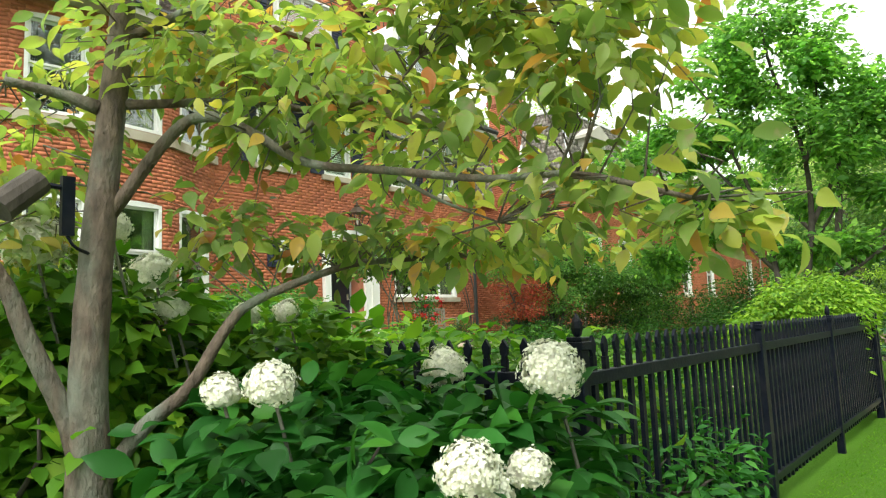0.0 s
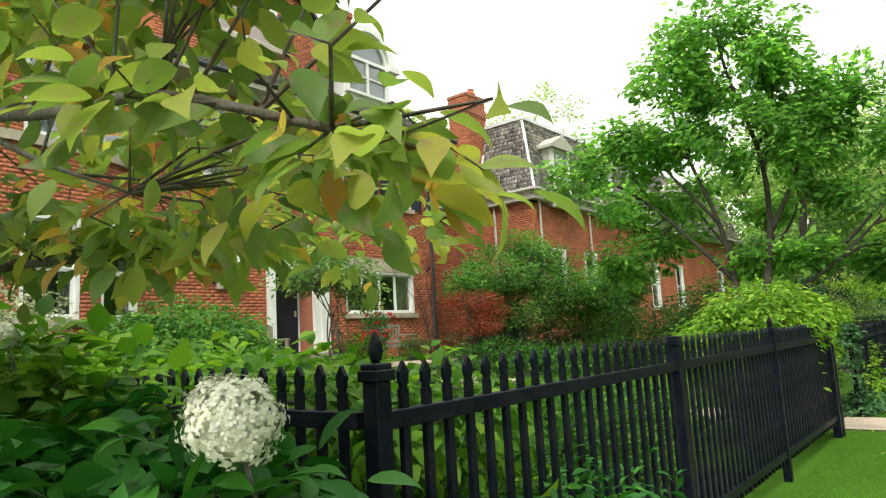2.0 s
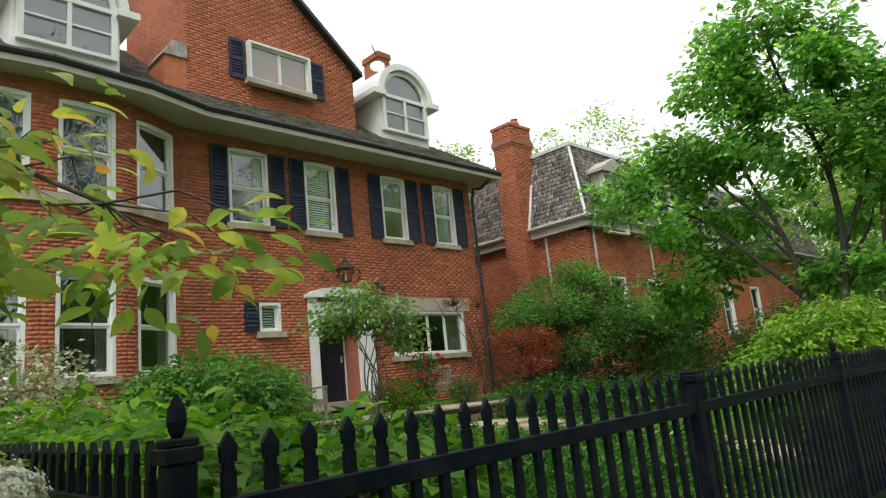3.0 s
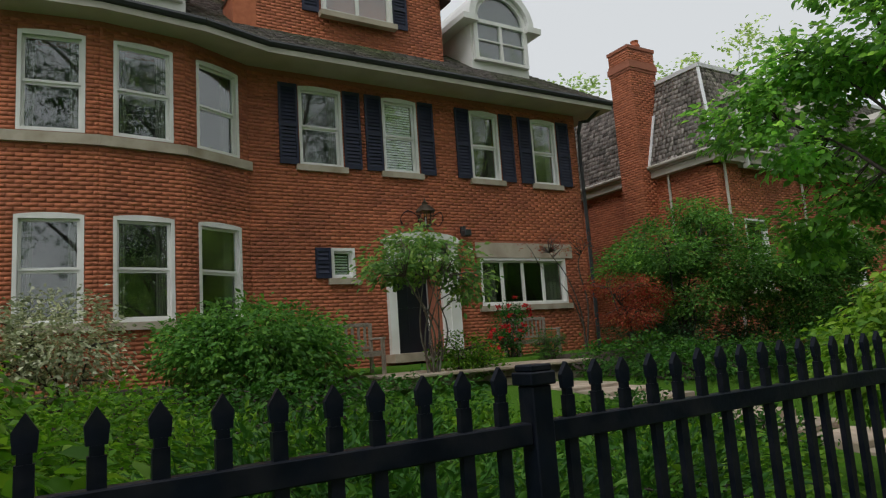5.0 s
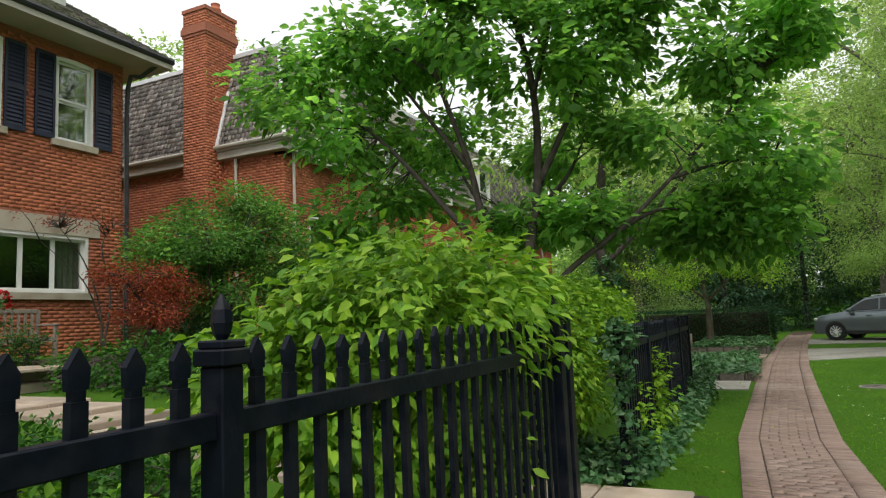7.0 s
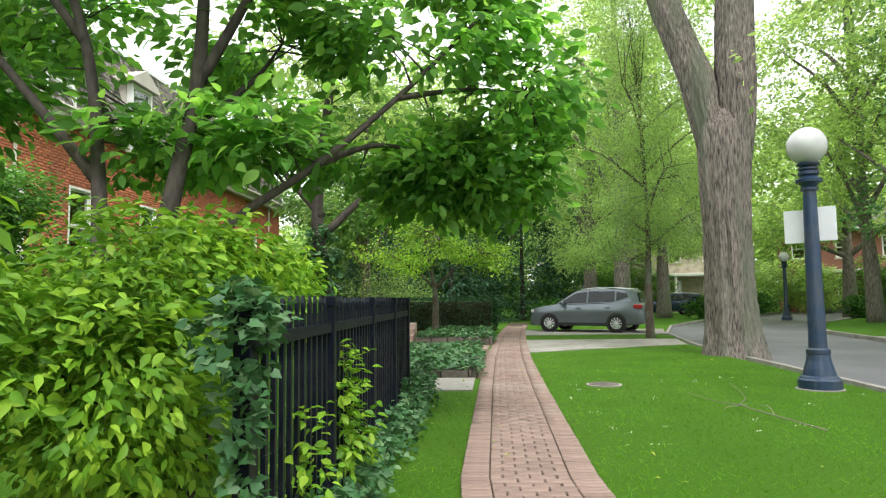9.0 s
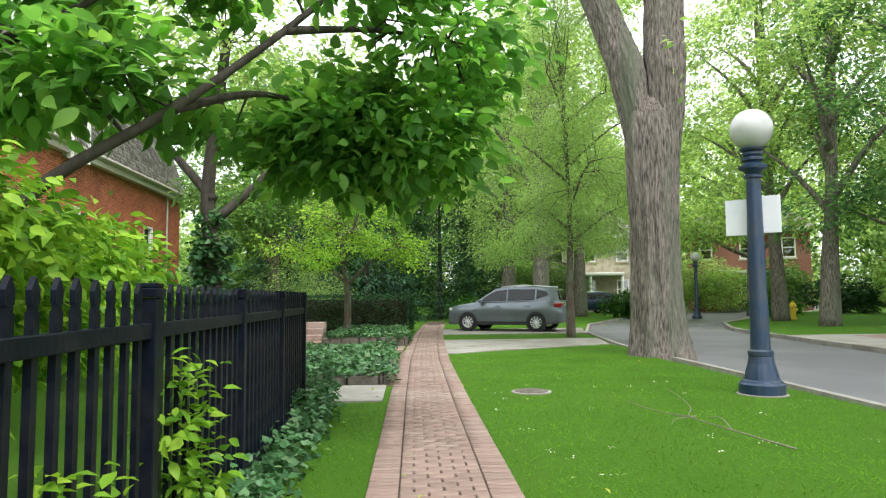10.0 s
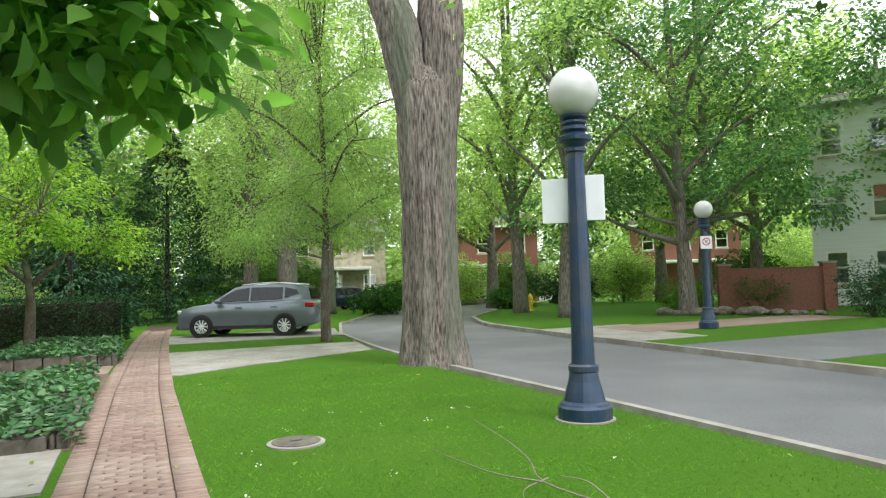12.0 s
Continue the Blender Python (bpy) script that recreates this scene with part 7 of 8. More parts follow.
def van():
    root = empty("van", "white van parked far along the street", "van", at=(6.9, 60.0, 0))
    part("body", boxes((-0.95, 0.95, -2.4, 2.4, 0.4, 2.15), bevel=0.18), M_VAN, root)
    part("windscreen", boxes((-0.8, 0.8, -2.42, -2.3, 1.3, 1.9), bevel=0.02), M_CGLASS, root)
    for x in (-0.85, 0.85):
        for y in (-1.5, 1.5):
            w = part("tyre", lathe([(0.2, -0.1), (0.34, -0.1), (0.34, 0.1), (0.2, 0.1)], 20), M_TYRE, root)
            w.matrix_local = pose(x, y, 0.34, 0, 90, 0)


van()

# ---- trees and hedges along the street ----
big_trunk_tree()
magnolia()


def hedge():
    rng = np.random.default_rng(31)
    root = empty("clipped_hedge", "long clipped dark green hedge", "hedge")
    x0, x1, y0, y1, zt = -9.0, -0.05, 34.2, 35.6, 1.28
    part("hedge_core", boxes((x0 + .1, x1 - .12, y0 + .12, y1 - .1, 0.1, zt - 0.1)), M_SOIL, root)
    n = 16000
    f = rng.uniform(0, 1, n)
    p = np.stack([rng.uniform(x0, x1, n), rng.uniform(y0, y1, n), rng.uniform(0.15, zt, n)], -1)
    d = np.zeros((n, 3))
    a, b, c = f < 0.5, (f >= 0.5) & (f < 0.85), f >= 0.85
    p[a, 1], d[a, 1] = y0 + rng.normal(0, 0.035, a.sum()), -1
    p[b, 2], d[b, 2] = zt + rng.normal(0, 0.025, b.sum()), 1
    p[c, 0], d[c, 0] = x1 + rng.normal(0, 0.035, c.sum()), 1
    np_mesh("hedge_leaves", *leaf_arrays(rng, p, d, 0.075, aspect=0.5, flat=0.3), L_DARK, root)


hedge()


def ivy_trunk():
    rng = np.random.default_rng(33)
    base = (-3.55, 22.5, 0.1)
    st = [([(0, 0, -0.1), (0.05, 0, 1.5), (-0.1, 0.1, 3), (0.2, 0, 5.5)], 0.2, 0.08), ([(0, 0.05, 2.4), (1.2, 0.3, 3.6), (2.2, 0.2, 4.6)], 0.09, 0.03), ([(0, 0.05, 2.8), (-1.2, 0.6, 4.2), (-1.8, 0.9, 5.6)], 0.09, 0.03)]
    t = grow("ivy_clad_tree", "leafy tree whose trunk is wrapped in ivy", base, st, [(0, 0, 6, 2.3, 2.3, 1.5), (1.6, 0.3, 4.9, 1.5, 1.6, 0.9), (-1.8, 0.8, 5.5, 1.6, 1.6, 1.2)], rng, L_TREE, M_BARKD, 900, 8, 0.13, 0.2, twig=70, gap=0.4)
    arr, _ = crown(rng, [(0, 0, 1.0, 0.32, 0.32, 1.1), (0, 0, 2.0, 0.3, 0.3, 0.6)], 400, 5, 0.1, 0.05, shell=0.2, shape=LEAF_IVY, aspect=0.9)
    np_mesh("ivy_sleeve", *arr, L_IVY, t, "dark ivy round the trunk")


ivy_trunk()


def sapling():
    rng = np.random.default_rng(34)
    base = (4.72, 31.0, 0)
    st = [([(0, 0, -0.1), (-0.02, 0, 1.5), (0.03, 0, 3.5), (-0.1, 0, 7.5)], 0.155, 0.05)] + [([(0, 0, h), (1.3 * math.cos(a), 1.3 * math.sin(a), h + 1.0), (2.3 * math.cos(a), 2.3 * math.sin(a), h + 1.3)], 0.05, 0.012) for h, a in zip(np.linspace(2.8, 6.6, 9), np.arange(9) * 2.4)]
    blobs = [(0, 0, 7.8, 2.5, 2.5, 1.8), (0.2, 0, 5.8, 3.2, 2.9, 1.5), (0.2, -0.2, 4.3, 3.1, 2.7, 1.1), (-1.4, -0.4, 3.4, 2.0, 1.5, 1.0), (1.4, 0, 3.3, 1.6, 1.3, 0.9), (-2.0, 0.2, 2.6, 1.0, 1.0, 0.5), (0, 0, 9.8, 2.0, 2.0, 1.6), (0, 0, 11.5, 1.2, 1.2, 1.2)]
    grow("honey_locust", "young honey locust with feathery pale leaves", base, st, blobs, rng, L_LOCUST, M_BARK2, 6800, 14, 0.085, 0.2, twig=160, droop=0.45, gap=0.38, gap_freq=0.9, aspect=0.4)


sapling()


def small_tree():
    rng = np.random.default_rng(35)
    base = (-2.0, 31.2, 0.2)
    st = [([(0, 0, -0.1), (0.02, 0, 1.0), (-0.05, 0, 1.7), (-0.3, 0.1, 3.0)], 0.13, 0.05), ([(0, 0, 1.4), (0.7, 0, 2.1), (1.4, -0.1, 2.6)], 0.06, 0.015), ([(-0.03, 0, 1.5), (-0.9, 0, 2.2), (-1.7, 0.1, 2.7)], 0.06, 0.015), ([(-0.1, 0, 2.0), (0.2, -0.8, 2.7), (0.3, -1.3, 3.0)], 0.05, 0.012)]
    grow("serviceberry_tree", "small spreading tree with yellow-green leaves", base, st, [(0, 0, 3.5, 1.8, 1.8, 0.8), (1.3, 0, 2.65, 1.2, 1.3, 0.45), (-1.5, 0, 2.8, 1.3, 1.3, 0.6), (0.2, -1.0, 2.6, 1.2, 0.9, 0.4), (0, 0, 4.4, 1.3, 1.2, 0.7), (1.9, -0.4, 2.1, 0.8, 0.8, 0.3), (-0.8, -0.6, 2.1, 0.9, 0.8, 0.3)], rng, L_SERV, M_BARK2, 1500, 8, 0.11, 0.14, twig=90, flat=0.7, gap=0.42, gap_freq=1.1)


small_tree()


def conifer(at, h, r, seed):
    rng = np.random.default_rng(seed)
    root = empty("spruce_tree", "dark blue-green spruce behind the hedge", "tree", at=at)
    part("trunk", tube([(0, 0, 0), (0, 0, h * 0.95)], [0.16, 0.03], 8), M_BARKD, root)
    n = 13000
    t = rng.uniform(0, 1, n) ** 1.3
    a = rng.uniform(0, 2 * math.pi, n)
    layer = np.abs(((t * 9) % 1) - 0.2)
    rad = r * (1 - t) ** 0.7 * (1 - 0.35 * layer) * rng.uniform(0.35, 1, n) ** 0.5
    p = np.stack([rad * np.cos(a), rad * np.sin(a), 0.3 + t * (h - 0.3) - rad * 0.18], -1)
    d = np.stack([np.cos(a), np.sin(a), np.full(n, -0.1)], -1)
    np_mesh("needles", *leaf_arrays(rng, p, d, 0.22, aspect=0.35, flat=0.7, droop=0.3), L_SPRUCE, root)


conifer((1.9, 50.0, 0), 10.0, 3.6, 36)
conifer((-2.2, 46.5, 0), 9.5, 3.4, 37)
conifer((-6.2, 46.0, 0), 8.5, 3.2, 38)
conifer((5.2, 56.5, 0), 9.0, 3.0, 39)


def street_tree(at, h, r, trunk_r, seed, leaf, label, lean=(0, 0), clusters=900, size=0.2, clear=0.35, gap=0.44, low=()):
    rng = np.random.default_rng(seed)
    lx, ly = lean
    zc = h * clear
    st = [([(0, 0, -0.1), (lx * 0.2, ly * 0.2, zc * 0.5), (lx * 0.5, ly * 0.5, zc), (lx, ly, h * 0.7), (lx * 1.2, ly * 1.2, h * 0.93)], trunk_r, trunk_r * 0.2)]
    blobs = []
    for k in range(10):
        a = k * 2.4 + seed
        z = zc * 0.9 + (h * 0.85 - zc) * (k + 0.3) / 10
        tip = (lx + r * 0.65 * math.cos(a), ly + r * 0.65 * math.sin(a), z + h * 0.08)
        st.append(([(lx * 0.5, ly * 0.5, max(zc * 0.8, z - h * 0.12)), (lx * .7 + r * 0.3 * math.cos(a), ly * .7 + r * 0.3 * math.sin(a), z), tip], trunk_r * 0.4, trunk_r * 0.07))
        blobs.append((*tip, r * 0.5, r * 0.5, h * 0.12))
    blobs.append((lx, ly, h * 0.85, r * 0.6, r * 0.6, h * 0.13))
    for tip in low:
        st.append(([(lx * 0.5, ly * 0.5, zc), (tip[0] * 0.5, tip[1] * 0.5, zc * 1.1), tip[:3]], trunk_r * 0.25, trunk_r * 0.05))
        blobs.append(tip)
    return grow("street_tree", label, (*at, 0), st, blobs, rng, leaf, M_BARK, clusters, 9, size, size * 1.15, twig=50, n=10, gap=gap, gap_freq=0.5)


far_trees = [
    ((16.2, 36.0), 18, 5.0, 0.42, 101, L_TREE, (1.0, 0.5)), ((17.5, 41.5), 18, 5.0, 0.42, 102, L_TREE, (-0.5, 0)), ((20.2, 33.4), 15, 6.2, 0.42, 103, L_LINDEN, (-0.4, 0)),
    ((24.5, 36.5), 20, 6.5, 0.4, 104, L_LINDEN, (0.5, 0)), ((27.0, 26.5), 20, 5.0, 0.4, 105, L_LINDEN, (0, 0)), ((5.5, 47.0), 15, 4.8, 0.5, 106, L_TREE, (0, 0)),
    ((10.0, 61.0), 16, 6, 0.5, 107, L_TREE, (0, 0)), ((-4.0, 52.0), 14, 6, 0.4, 108, L_MAPLE, (0, 0)), ((-5.6, 39.0), 11, 3.4, 0.3, 109, L_MAPLE, (0, 0)), ((22, 52), 15, 6, 0.5, 110, L_TREE, (0, 0)),
    ((32, 47), 15, 6.5, 0.5, 111, L_TREE, (0, 0)), ((38, 36), 15, 7, 0.5, 112, L_MAPLE, (0, 0)), ((14, 74), 18, 8, 0.6, 113, L_TREE, (0, 0)), ((-2, 74), 17, 8, 0.6, 114, L_MAPLE, (0, 0)), ((30, 68), 18, 9, 0.6, 115, L_TREE, (0, 0)),
    ((-19.5, 33), 15, 5, 0.4, 116, L_TREE, (0, 0)), ((-21, 24.5), 13, 4, 0.4, 117, L_LOCUST, (0, 0)), ((46, 56), 18, 9, 0.6, 119, L_TREE, (0, 0)), ((33, 24), 15, 6, 0.5, 120, L_MAPLE, (0, 0)),
    ((14.5, 1.0), 23, 7, 0.5, 121, L_OAK, (0, 0)), ((16.0, 10.0), 24, 7.0, 0.45, 122, L_OAK, (0, 0)), ((14.5, -9.0), 23, 7.0, 0.45, 123, L_OAK, (0, 0)), ((26, 5), 25, 8, 0.5, 124, L_OAK, (0, 0)), ((6.3, 42.5), 19, 5.5, 0.5, 131, L_TREE, (0, 0)), ((-1, 60), 20, 8, 0.5, 132, L_TREE, (0, 0)), ((10.5, 51), 18, 6.0, 0.5, 133, L_TREE, (0, 0)), ((-10, 58), 18, 7, 0.5, 134, L_MAPLE, (0, 0)), ((30, 38), 16, 6, 0.45, 135, L_TREE, (0, 0)),
    ((27, 16), 24, 6.5, 0.5, 125, L_TREE, (0, 0)), ((17.0, 19.5), 23, 6.5, 0.45, 126, L_OAK, (0, 0)),
]
LOW_BOUGHS = [(2.6, -1.8, 4.0, 2.3, 1.9, 1.2), (4.2, -2.6, 4.6, 2.0, 1.8, 1.3), (1.0, -2.2, 4.6, 2.0, 1.6, 1.1), (-2.6, 1.2, 4.8, 2.0, 1.8, 1.2)]
for at, h, r, tr, sd, lf, ln in far_trees:
    far = math.hypot(at[0], at[1] - 12)
    street_tree(at, h, r, tr, sd, lf, "tall leafy street tree with grey trunk" if at[0] > 4 else "leafy green garden tree", ln, clusters=3400 if far < 36 else 2300, size=0.21 if far < 36 else 0.34, clear=0.24 if lf is L_LINDEN else 0.3, gap=0.5, low=LOW_BOUGHS if sd == 103 else ())

# understory shrubs
for i, (x, y, rx, ry, rz, lf, lb) in enumerate([
    (-5.5, 24.0, 1.6, 1.4, 0.9, L_SHRUB, "leafy shrubs behind the ivy bed"), (-6.5, 28.5, 1.8, 1.3, 1.0, L_SHRUB, "green shrubs beside brick steps"), (3.2, 44.0, 1.2, 1.0, 0.6, L_SHRUB, "low rounded shrub beyond the car"),
    (12.6, 49.0, 1.6, 1.2, 0.7, L_SHRUB, "rounded shrub at the street bend"), (16.5, 56, 2.5, 1.5, 0.9, L_SHRUB, "rounded shrub at the street bend"), (21.5, 35.0, 1.3, 1.0, 0.75, L_LIME, "bright yellow-green shrub near the wall"),
    (24.5, 33.5, 1.6, 1.2, 0.8, L_SHRUB, "dark shrub before the brick wall"), (28.0, 52.0, 3, 1.5, 1.2, L_DARK, "dark hedge before a brick house"), (20.5, 47.5, 1.5, 1.2, 0.6, L_SHRUB, "low green shrub on the verge"),
    (-4.5, 37.5, 2, 1.5, 1.5, L_LOCUST, "pale leafy shrub behind the hedge"), (22.4, 27.5, 1.3, 1.0, 0.95, L_DARK, "clipped dark hedge by the driveway"), (34, 42, 3, 2, 1.6, L_SHRUB, "tall shrubs before the houses"),
    (-9, 47, 4, 2, 2.4, L_MAPLE, "tall dense shrubs closing the gardens"), (-3, 50, 4, 2, 2.2, L_SHRUB, "tall dense shrubs closing the gardens"), (3, 55, 3, 2, 1.6, L_MAPLE, "tall dense shrubs closing the gardens"), (9, 64, 5, 2, 2.5, L_MAPLE, "tall dense shrubs closing the gardens"), (-8, 25.5, 2, 2, 1.0, L_SHRUB, "tall garden shrubs before the brick wall"), (22, 60, 4, 2, 2.2, L_TREE, "tall shrubs before the houses"), (43, 44, 5, 3, 2.5, L_TREE, "tall shrubs before the houses"), (25.0, 54.5, 2.2, 1.6, 1.9, L_MAPLE, "tall shrubs before the houses"), (30.5, 49.0, 2.6, 1.6, 2.0, L_TREE, "tall shrubs before the houses"), (26.8, 28.4, 2.2, 1.2, 0.85, L_DARK, "clipped dark hedge beside the brick wall")]):
    bush("garden_shrub", lb, (x, y, 0.0), [(0, 0, rz, rx, ry, rz), (rx * 0.5, 0.2, rz * 0.8, rx * 0.7, ry * 0.7, rz * 0.8)], 130 + i, lf, int(380 + 160 * rx * rz), 7, 0.09 if y < 40 else 0.18, 0.12)


# ---- houses and wall across the street ----


def far_house(at, turn, w, d, h, wallmat, roofmat, label, storeys=2, porch=True, roof_h=3.0, bay=2.6):
    root = empty("far_house", label, "house", at=at)
    root.rotation_euler = (0, 0, radians(turn))
    fc = Face((-w / 2, 0), (1, 0), (0, -1))
    holes = []
    cols = max(2, int(w / bay))
    for s in range(storeys):
        for c in range(cols):
            u = (c + 0.5) * w / cols
            z = 1.0 + s * 3.1
            holes.append((u - 0.5, u + 0.5, z, z + 1.6))
    part("wall", wall_boxes(fc, w, -0.2, h, holes), wallmat, root)
    part("wall", boxes((-w / 2, -w / 2 + 0.3, 0.3, d, -0.2, h), (w / 2 - 0.3, w / 2, 0.3, d, -0.2, h), (-w / 2, w / 2, d, d + 0.3, -0.2, h), (-w / 2 + 0.3, w / 2 - 0.3, 2.0, 2.1, 0, h)), wallmat, root)
    for hh in holes:
        window(fc, *hh, root, curtain=False)
    bm = bmesh.new()
    o = 0.5
    a = [bm.verts.new(p) for p in ((-w / 2 - o, -o, h), (w / 2 + o, -o, h), (w / 2 + o, d + o, h), (-w / 2 - o, d + o, h), (-w / 5, d / 2, h + roof_h), (w / 5, d / 2, h + roof_h))]
    for f in ((0, 1, 5, 4), (1, 2, 5), (2, 3, 4, 5), (3, 0, 4), (3, 2, 1, 0)):
        bm.faces.new([a[i] for i in f])
    part("roof", bm, roofmat, root, "dark shingle hip roof")
    part("fascia", boxes((-w / 2 - o, w / 2 + o, -o - 0.04, -o, h - 0.2, h)), M_WHITE, root)
    if porch:
        part("porch_roof", boxes((-w / 4, w / 3, -2.0, -0.01, 2.9, 3.15), bevel=0.04), M_WHITE, root)
        for x in (-w / 4 + 0.15, 0.0, w / 3 - 0.15):
            part("porch_column", lathe([(0.14, 0), (0.12, 0.1), (0.1, 2.8), (0.14, 2.9)], 10, at=(x, -1.85, 0)), M_WHITE, root)
        part("porch_floor", boxes((-w / 4, w / 3, -2.0, -0.01, -0.1, 0.35)), M_CONC, root)


M_BRICK2 = surface("far_brick", (0.20, 0.085, 0.06), (0.28, 0.125, 0.09), 12, 0.9, bump=0.3, fine=40, vary=0.1)
M_CLAP = surface("white_clapboard", (0.66, 0.67, 0.67), (0.75, 0.76, 0.76), 4, 0.6, bump=0.3, fine=9, stretch=(0.1, 0.1, 3))
far_house((27.0, 62.0, 0), -28, 9, 8, 6.4, M_BRICK2, M_SHINGLE2, "red brick house with white porch across the street")
far_house((15.5, 66.0, 0), -15, 8, 8, 6.2, M_STONE, M_SHINGLE2, "pale house with dark roof behind trees")
far_house((43.5, 56.0, 0), -42, 9, 8, 6.4, M_BRICK2, M_SHINGLE2, "brick and white house behind trees")
far_house((32.5, 30.5, 0), -62, 10, 8, 9.9, M_CLAP, M_SHINGLE2, "large white clapboard house behind a brick wall", storeys=3, porch=False, bay=1.7, roof_h=2.2)


def garden_wall():
    root = empty("garden_wall", "red brick garden wall with piers across the street", "wall", at=(23.2, 34.2, 0))
    root.rotation_euler = (0, 0, radians(-38))
    part("wall_body", boxes((0.2, 4.1, 0, 0.25, -0.1, 1.75)), M_BRICK2, root)
    part("coping", boxes((0.2, 4.1, -0.04, 0.29, 1.75, 1.83)), M_BRICK2, root)
    for x in (0.0, 4.1):
        part("pier", boxes((x - 0.25, x + 0.25, -0.12, 0.37, -0.1, 1.95)), M_BRICK2, root)
        part("pier_cap", boxes((x - 0.3, x + 0.3, -0.17, 0.42, 1.95, 2.03)), M_CONC, root)
    rng = np.random.default_rng(77)
    for k in range(16):
        bm = bmesh.new()
        bmesh.ops.create_icosphere(bm, subdivisions=2, radius=1.0)
        s = rng.uniform(0.2, 0.42)
        for v in bm.verts:
            v.co *= 1 + 0.25 * noise.noise(v.co * 1.3 + Vector((k * 3, 0, 0)))
            v.co.z *= 0.5
        bmesh.ops.transform(bm, matrix=Matrix.Translation((19.6 + k * 0.2, 34.0 - k * 0.28 + rng.uniform(-0.3, 0.3), s * 0.35)) @ Matrix.Scale(s, 4), verts=bm.verts)
        thing("boulder", bm, M_ROCK, "grey landscaping boulder at the verge", "rock", "verge boulders")


garden_wall()
strip([(25.6, 10.4, 12.7), (28.0, 10.7, 13.1), (30.6, 11.1, 14.6)], 0.012, 0.05, "pavement", M_CONC, "pale concrete apron across the street", "walkway")
strip([(20.9, 9.9, 24.0), (24.2, 10.3, 24.0)], 0.02, 0.05, "driveway", M_ASPHALT, "dark asphalt driveway across the street", "driveway")
strip([(27.5, 12.5, 22.0), (30.0, 12.9, 22.0)], 0.018, 0.05, "pavement", M_PAVER, "clay brick footway across the street", "walkway")


def brick_stair():
    root = empty("garden_stair", "short brick stair beside the ivy bed", "stairs", at=(-2.4, 27.9, 0))
    for k in range(4):
        part("step", boxes((-1.3, 0.0, 0.35 * k, 0.35 * k + 0.4, 0.0, 0.15 * (k + 1)), bevel=0.01), M_PAVER, root)


brick_stair()

# ---- grass ----


def grass_blades():
    rng = np.random.default_rng(99)
    n = 90000
    x = rng.uniform(-1.3, 4.7, n)
    y = 4.0 + 24 * rng.uniform(0, 1, n) ** 1.2
    mid = np.interp(y, [a for a, _ in PATH_MID], [b for _, b in PATH_MID])
    keep = np.abs(x - mid) > PATH_W / 2 + 0.01
    keep &= ~((y > 19.1) & (x < -0.55)) & ~((y > 25.4) & (y < 27.0)) & (np.hypot(x - 1.27, y - 19.78) > 0.3) & (np.hypot(x - 4.04, y - 19.25) > 0.33)
    x, y = x[keep], y[keep]
    n = len(x)
    a = rng.uniform(0, 2 * math.pi, n)
    hgt = rng.uniform(0.012, 0.034, n)
    w = 0.004
    p0 = np.stack([x - w * np.cos(a), y - w * np.sin(a), np.zeros(n)], -1)
    p1 = np.stack([x + w * np.cos(a), y + w * np.sin(a), np.zeros(n)], -1)
    p2 = np.stack([x + rng.normal(0, 0.03, n), y + rng.normal(0, 0.03, n), hgt], -1)
    v = np.stack([p0, p1, p2], 1).reshape(-1, 3)
    ob = np_mesh("grass_blades", v, np.arange(3 * n).reshape(-1, 3), L_BLADE)
    tagged(ob, "short green lawn grass", "grass", kind="stuff")


grass_blades()


def far_woods():
    """The mass of trees that closes the view far off."""
    rng = np.random.default_rng(140)
    lists = []
    for k in range(46):
        ang = radians(-42 + k * 3.2)
        dist = rng.uniform(78, 100)
        cx, cy, h = 4 + dist * math.sin(ang), 15 + dist * math.cos(ang), rng.uniform(11, 19)
        blobs = [(cx + rng.normal(0, 2), cy, h * f, rng.uniform(3, 5), 3, h * 0.17) for f in (0.08, 0.2, 0.34, 0.52, 0.7, 0.87)]
        arr, _ = crown(rng, blobs, 520, 8, 0.75, 0.8, shell=0.4)
        lists.append(arr)
    tagged(np_mesh("far_woods", *gather(lists), L_TREE), "dense distant trees closing the street", "trees", kind="stuff")


far_woods()


def fallen_leaves():
    rng = np.random.default_rng(98)
    n = 90
    p = np.stack([rng.uniform(-1.2, 4.6, n), rng.uniform(9, 24, n), np.full(n, 0.045)], -1)
    d = rng.normal(0, 1, (n, 3))
    d[:, 2] = 0
    ob = np_mesh("fallen_leaves", *leaf_arrays(rng, p, d, 0.055, aspect=0.6, flat=0.9, droop=0.0), L_DOG)
    tagged(ob, "scattered fallen yellow leaves on the lawn", "leaves", kind="stuff")


fallen_leaves()


def clover_heads():
    rng = np.random.default_rng(97)
    at = np.stack([rng.uniform(0.6, 4.4, 26), rng.uniform(14, 21, 26), np.full(26, 0.03)], -1)
    p = np.repeat(at, 5, 0) + rng.normal(0, 0.035, (130, 3)) * np.array((1, 1, 0.1))
    d = rng.normal(0, 1, (130, 3))
    ob = np_mesh("clover_heads", *leaf_arrays(rng, p, d, 0.017, aspect=0.9, flat=0.8, droop=0.0), L_PETAL)
    tagged(ob, "pale clover heads scattered in the lawn", "clover", kind="stuff")


clover_heads()

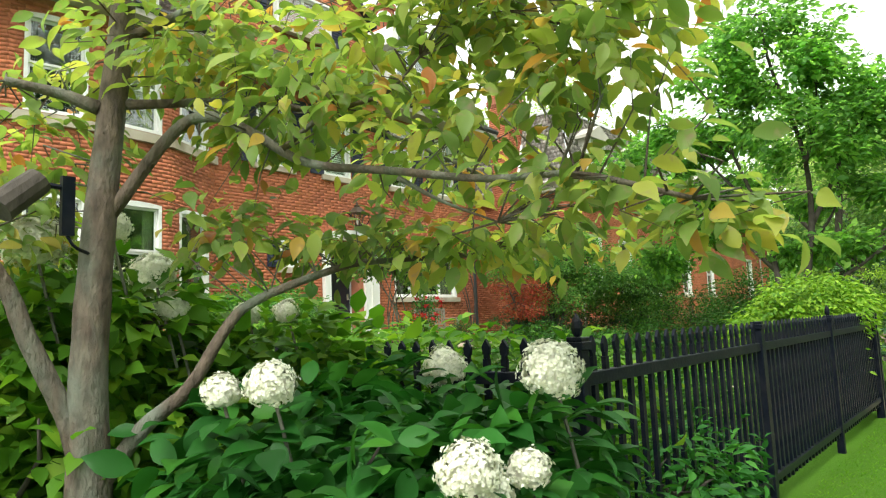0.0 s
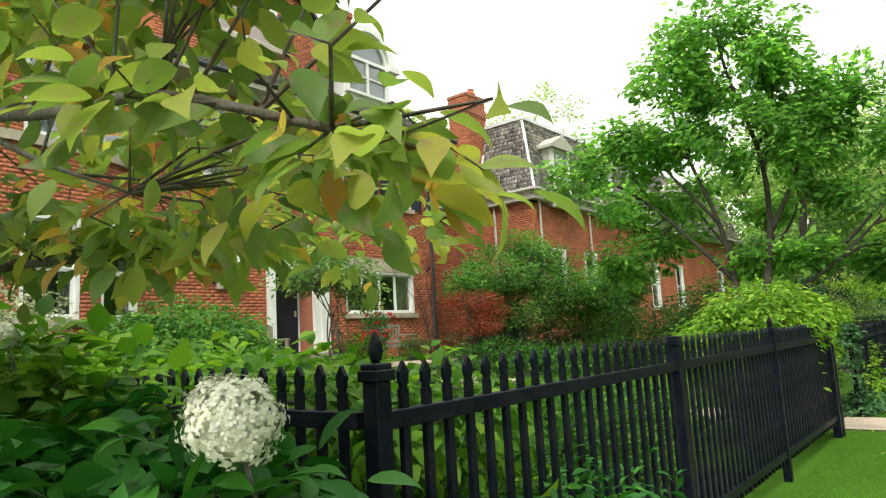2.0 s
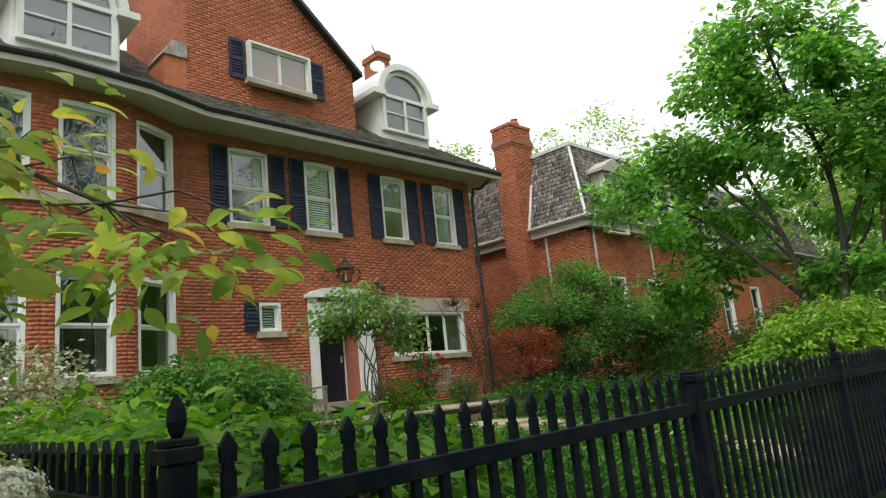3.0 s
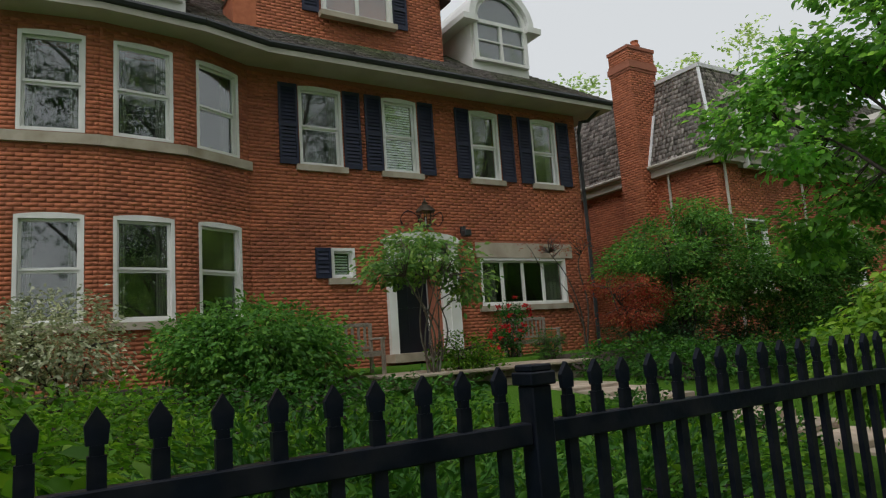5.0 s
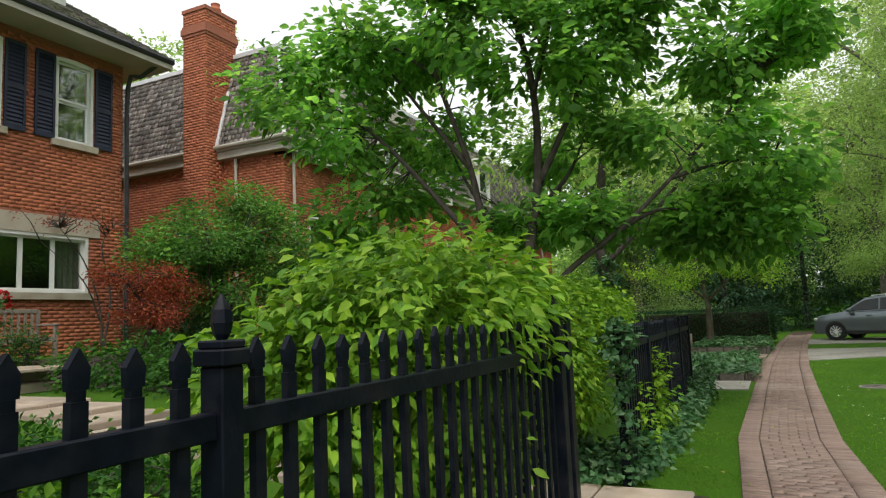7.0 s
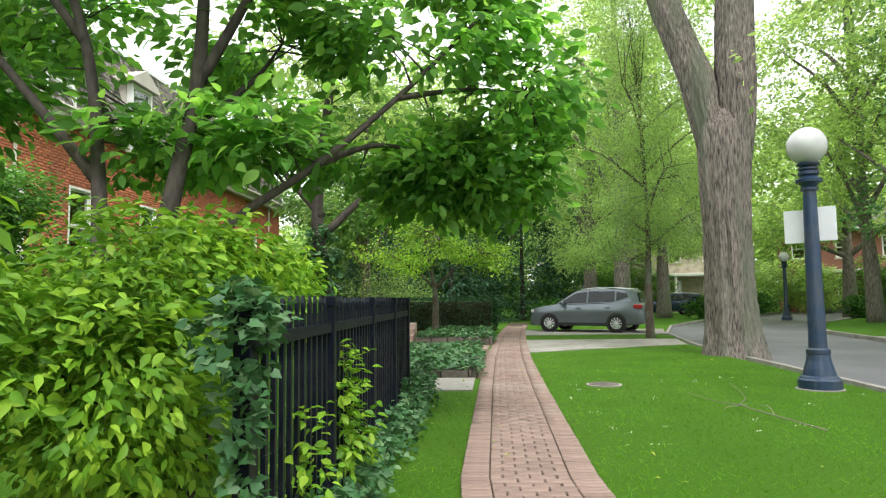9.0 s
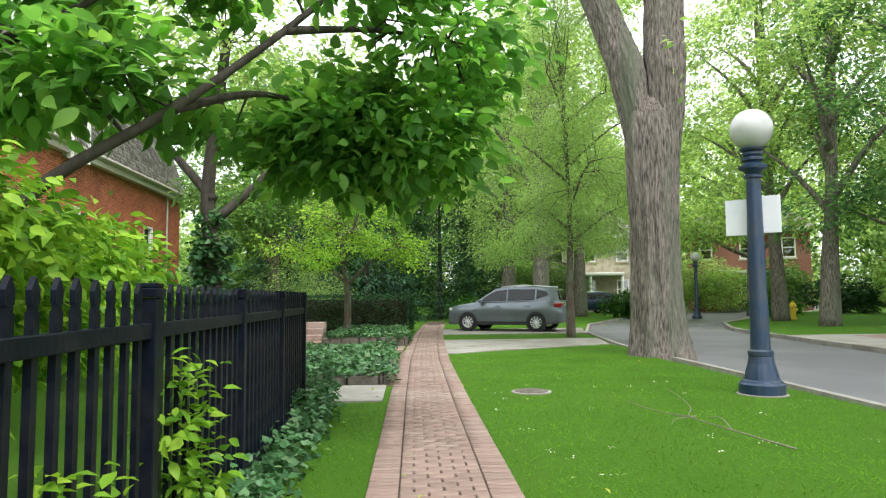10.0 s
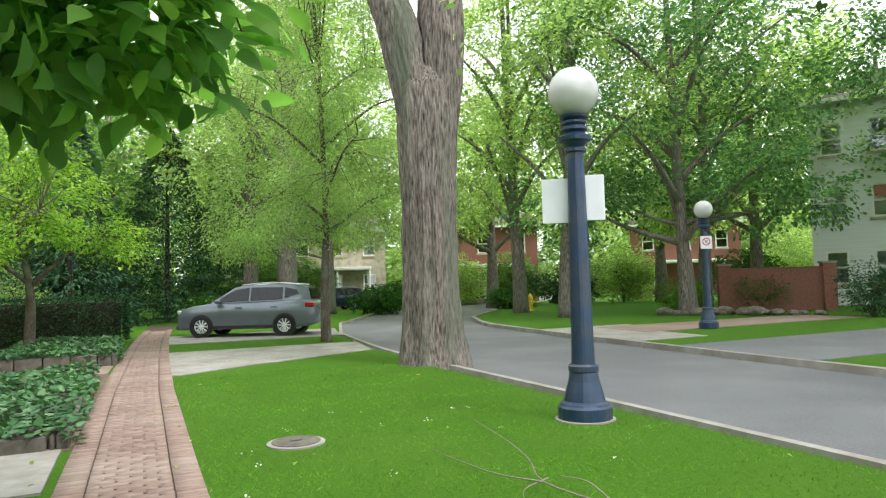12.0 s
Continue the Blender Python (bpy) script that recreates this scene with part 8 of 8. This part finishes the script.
# ---- single pieces: facade bricks and pavers ----
for fc, b, owner in BRICKS_OUT[:300]:
    v, f = brick_mesh(fc, [b])
    np_mesh("brick", v, f, M_BRICK, owner)
if BRICKS_OUT[300:]:
    groups = {}
    for fc, b, owner in BRICKS_OUT[300:]:
        groups.setdefault((fc, owner), []).append(b)
    for (fc, owner), bs in groups.items():
        np_mesh("brickwork", *brick_mesh(fc, bs), M_BRICK, owner, "red clay bricks in running bond", "stuff")


def pavers():
    """Soldier courses down both edges and stretchers between, on the sand bed."""
    rng = np.random.default_rng(17)
    singles, joined = [], []
    shared = {}

    def paver(w, l):
        key = (round(w, 3), round(l, 3))
        if key not in shared:
            shared[key] = finish("paver", boxes((-w / 2, w / 2, -l / 2, l / 2, -0.03, 0.02), bevel=0.005), M_PAVER)
        return shared[key]

    inner = PATH_W - 0.40

    def lay(x, y, w, l):
        piece = (x, y, 0.012 + rng.uniform(-0.003, 0.003), w, l)
        (singles if 13.8 <= y < 16.6 and len(singles) < 300 else joined).append(piece)

    for k in range(725):
        y = -12.0 + k * 0.073
        mid = lerp_table(PATH_MID, y)
        lay(mid - PATH_W / 2 + 0.10, y, 0.196, 0.060)
        lay(mid + PATH_W / 2 - 0.10, y, 0.196, 0.060)
    for k in range(522):
        y = -12.0 + k * 0.1
        mid = lerp_table(PATH_MID, y)
        ends = [0, 1, 3, 5, 6] if k % 2 else [0, 2, 4, 6]
        for e0, e1 in zip(ends, ends[1:]):
            u0, u1 = -inner / 2 + inner * e0 / 6, -inner / 2 + inner * e1 / 6
            lay(mid + (u0 + u1) / 2, y, u1 - u0 - 0.014, 0.096)
    for x, yy, z, w, l in singles:
        o = new("paver", paver(w, l))
        o.parent = path_bed
        o.location = (x, yy, z)
        o.rotation_euler = (rng.normal(0, 0.008), rng.normal(0, 0.008), rng.normal(0, 0.012))
    q = np.array(joined)
    c = np.array([(-1, -1, -1), (1, -1, -1), (1, 1, -1), (-1, 1, -1), (-0.95, -0.9, 1), (0.95, -0.9, 1), (0.95, 0.9, 1), (-0.95, 0.9, 1)]) / 2
    size = np.stack([q[:, 3], q[:, 4], np.full(len(q), 0.05)], -1)
    v = q[:, None, :3] + c[None] * size[:, None, :] + np.array((0, 0, -0.005))
    f = np.array([(4, 5, 6, 7), (0, 1, 5, 4), (1, 2, 6, 5), (2, 3, 7, 6), (3, 0, 4, 7)])
    np_mesh("paving", v.reshape(-1, 3), (f[None] + (np.arange(len(q)) * 8)[:, None, None]).reshape(-1, 4), M_PAVER, path_bed, "clay pavers", "stuff")


pavers()
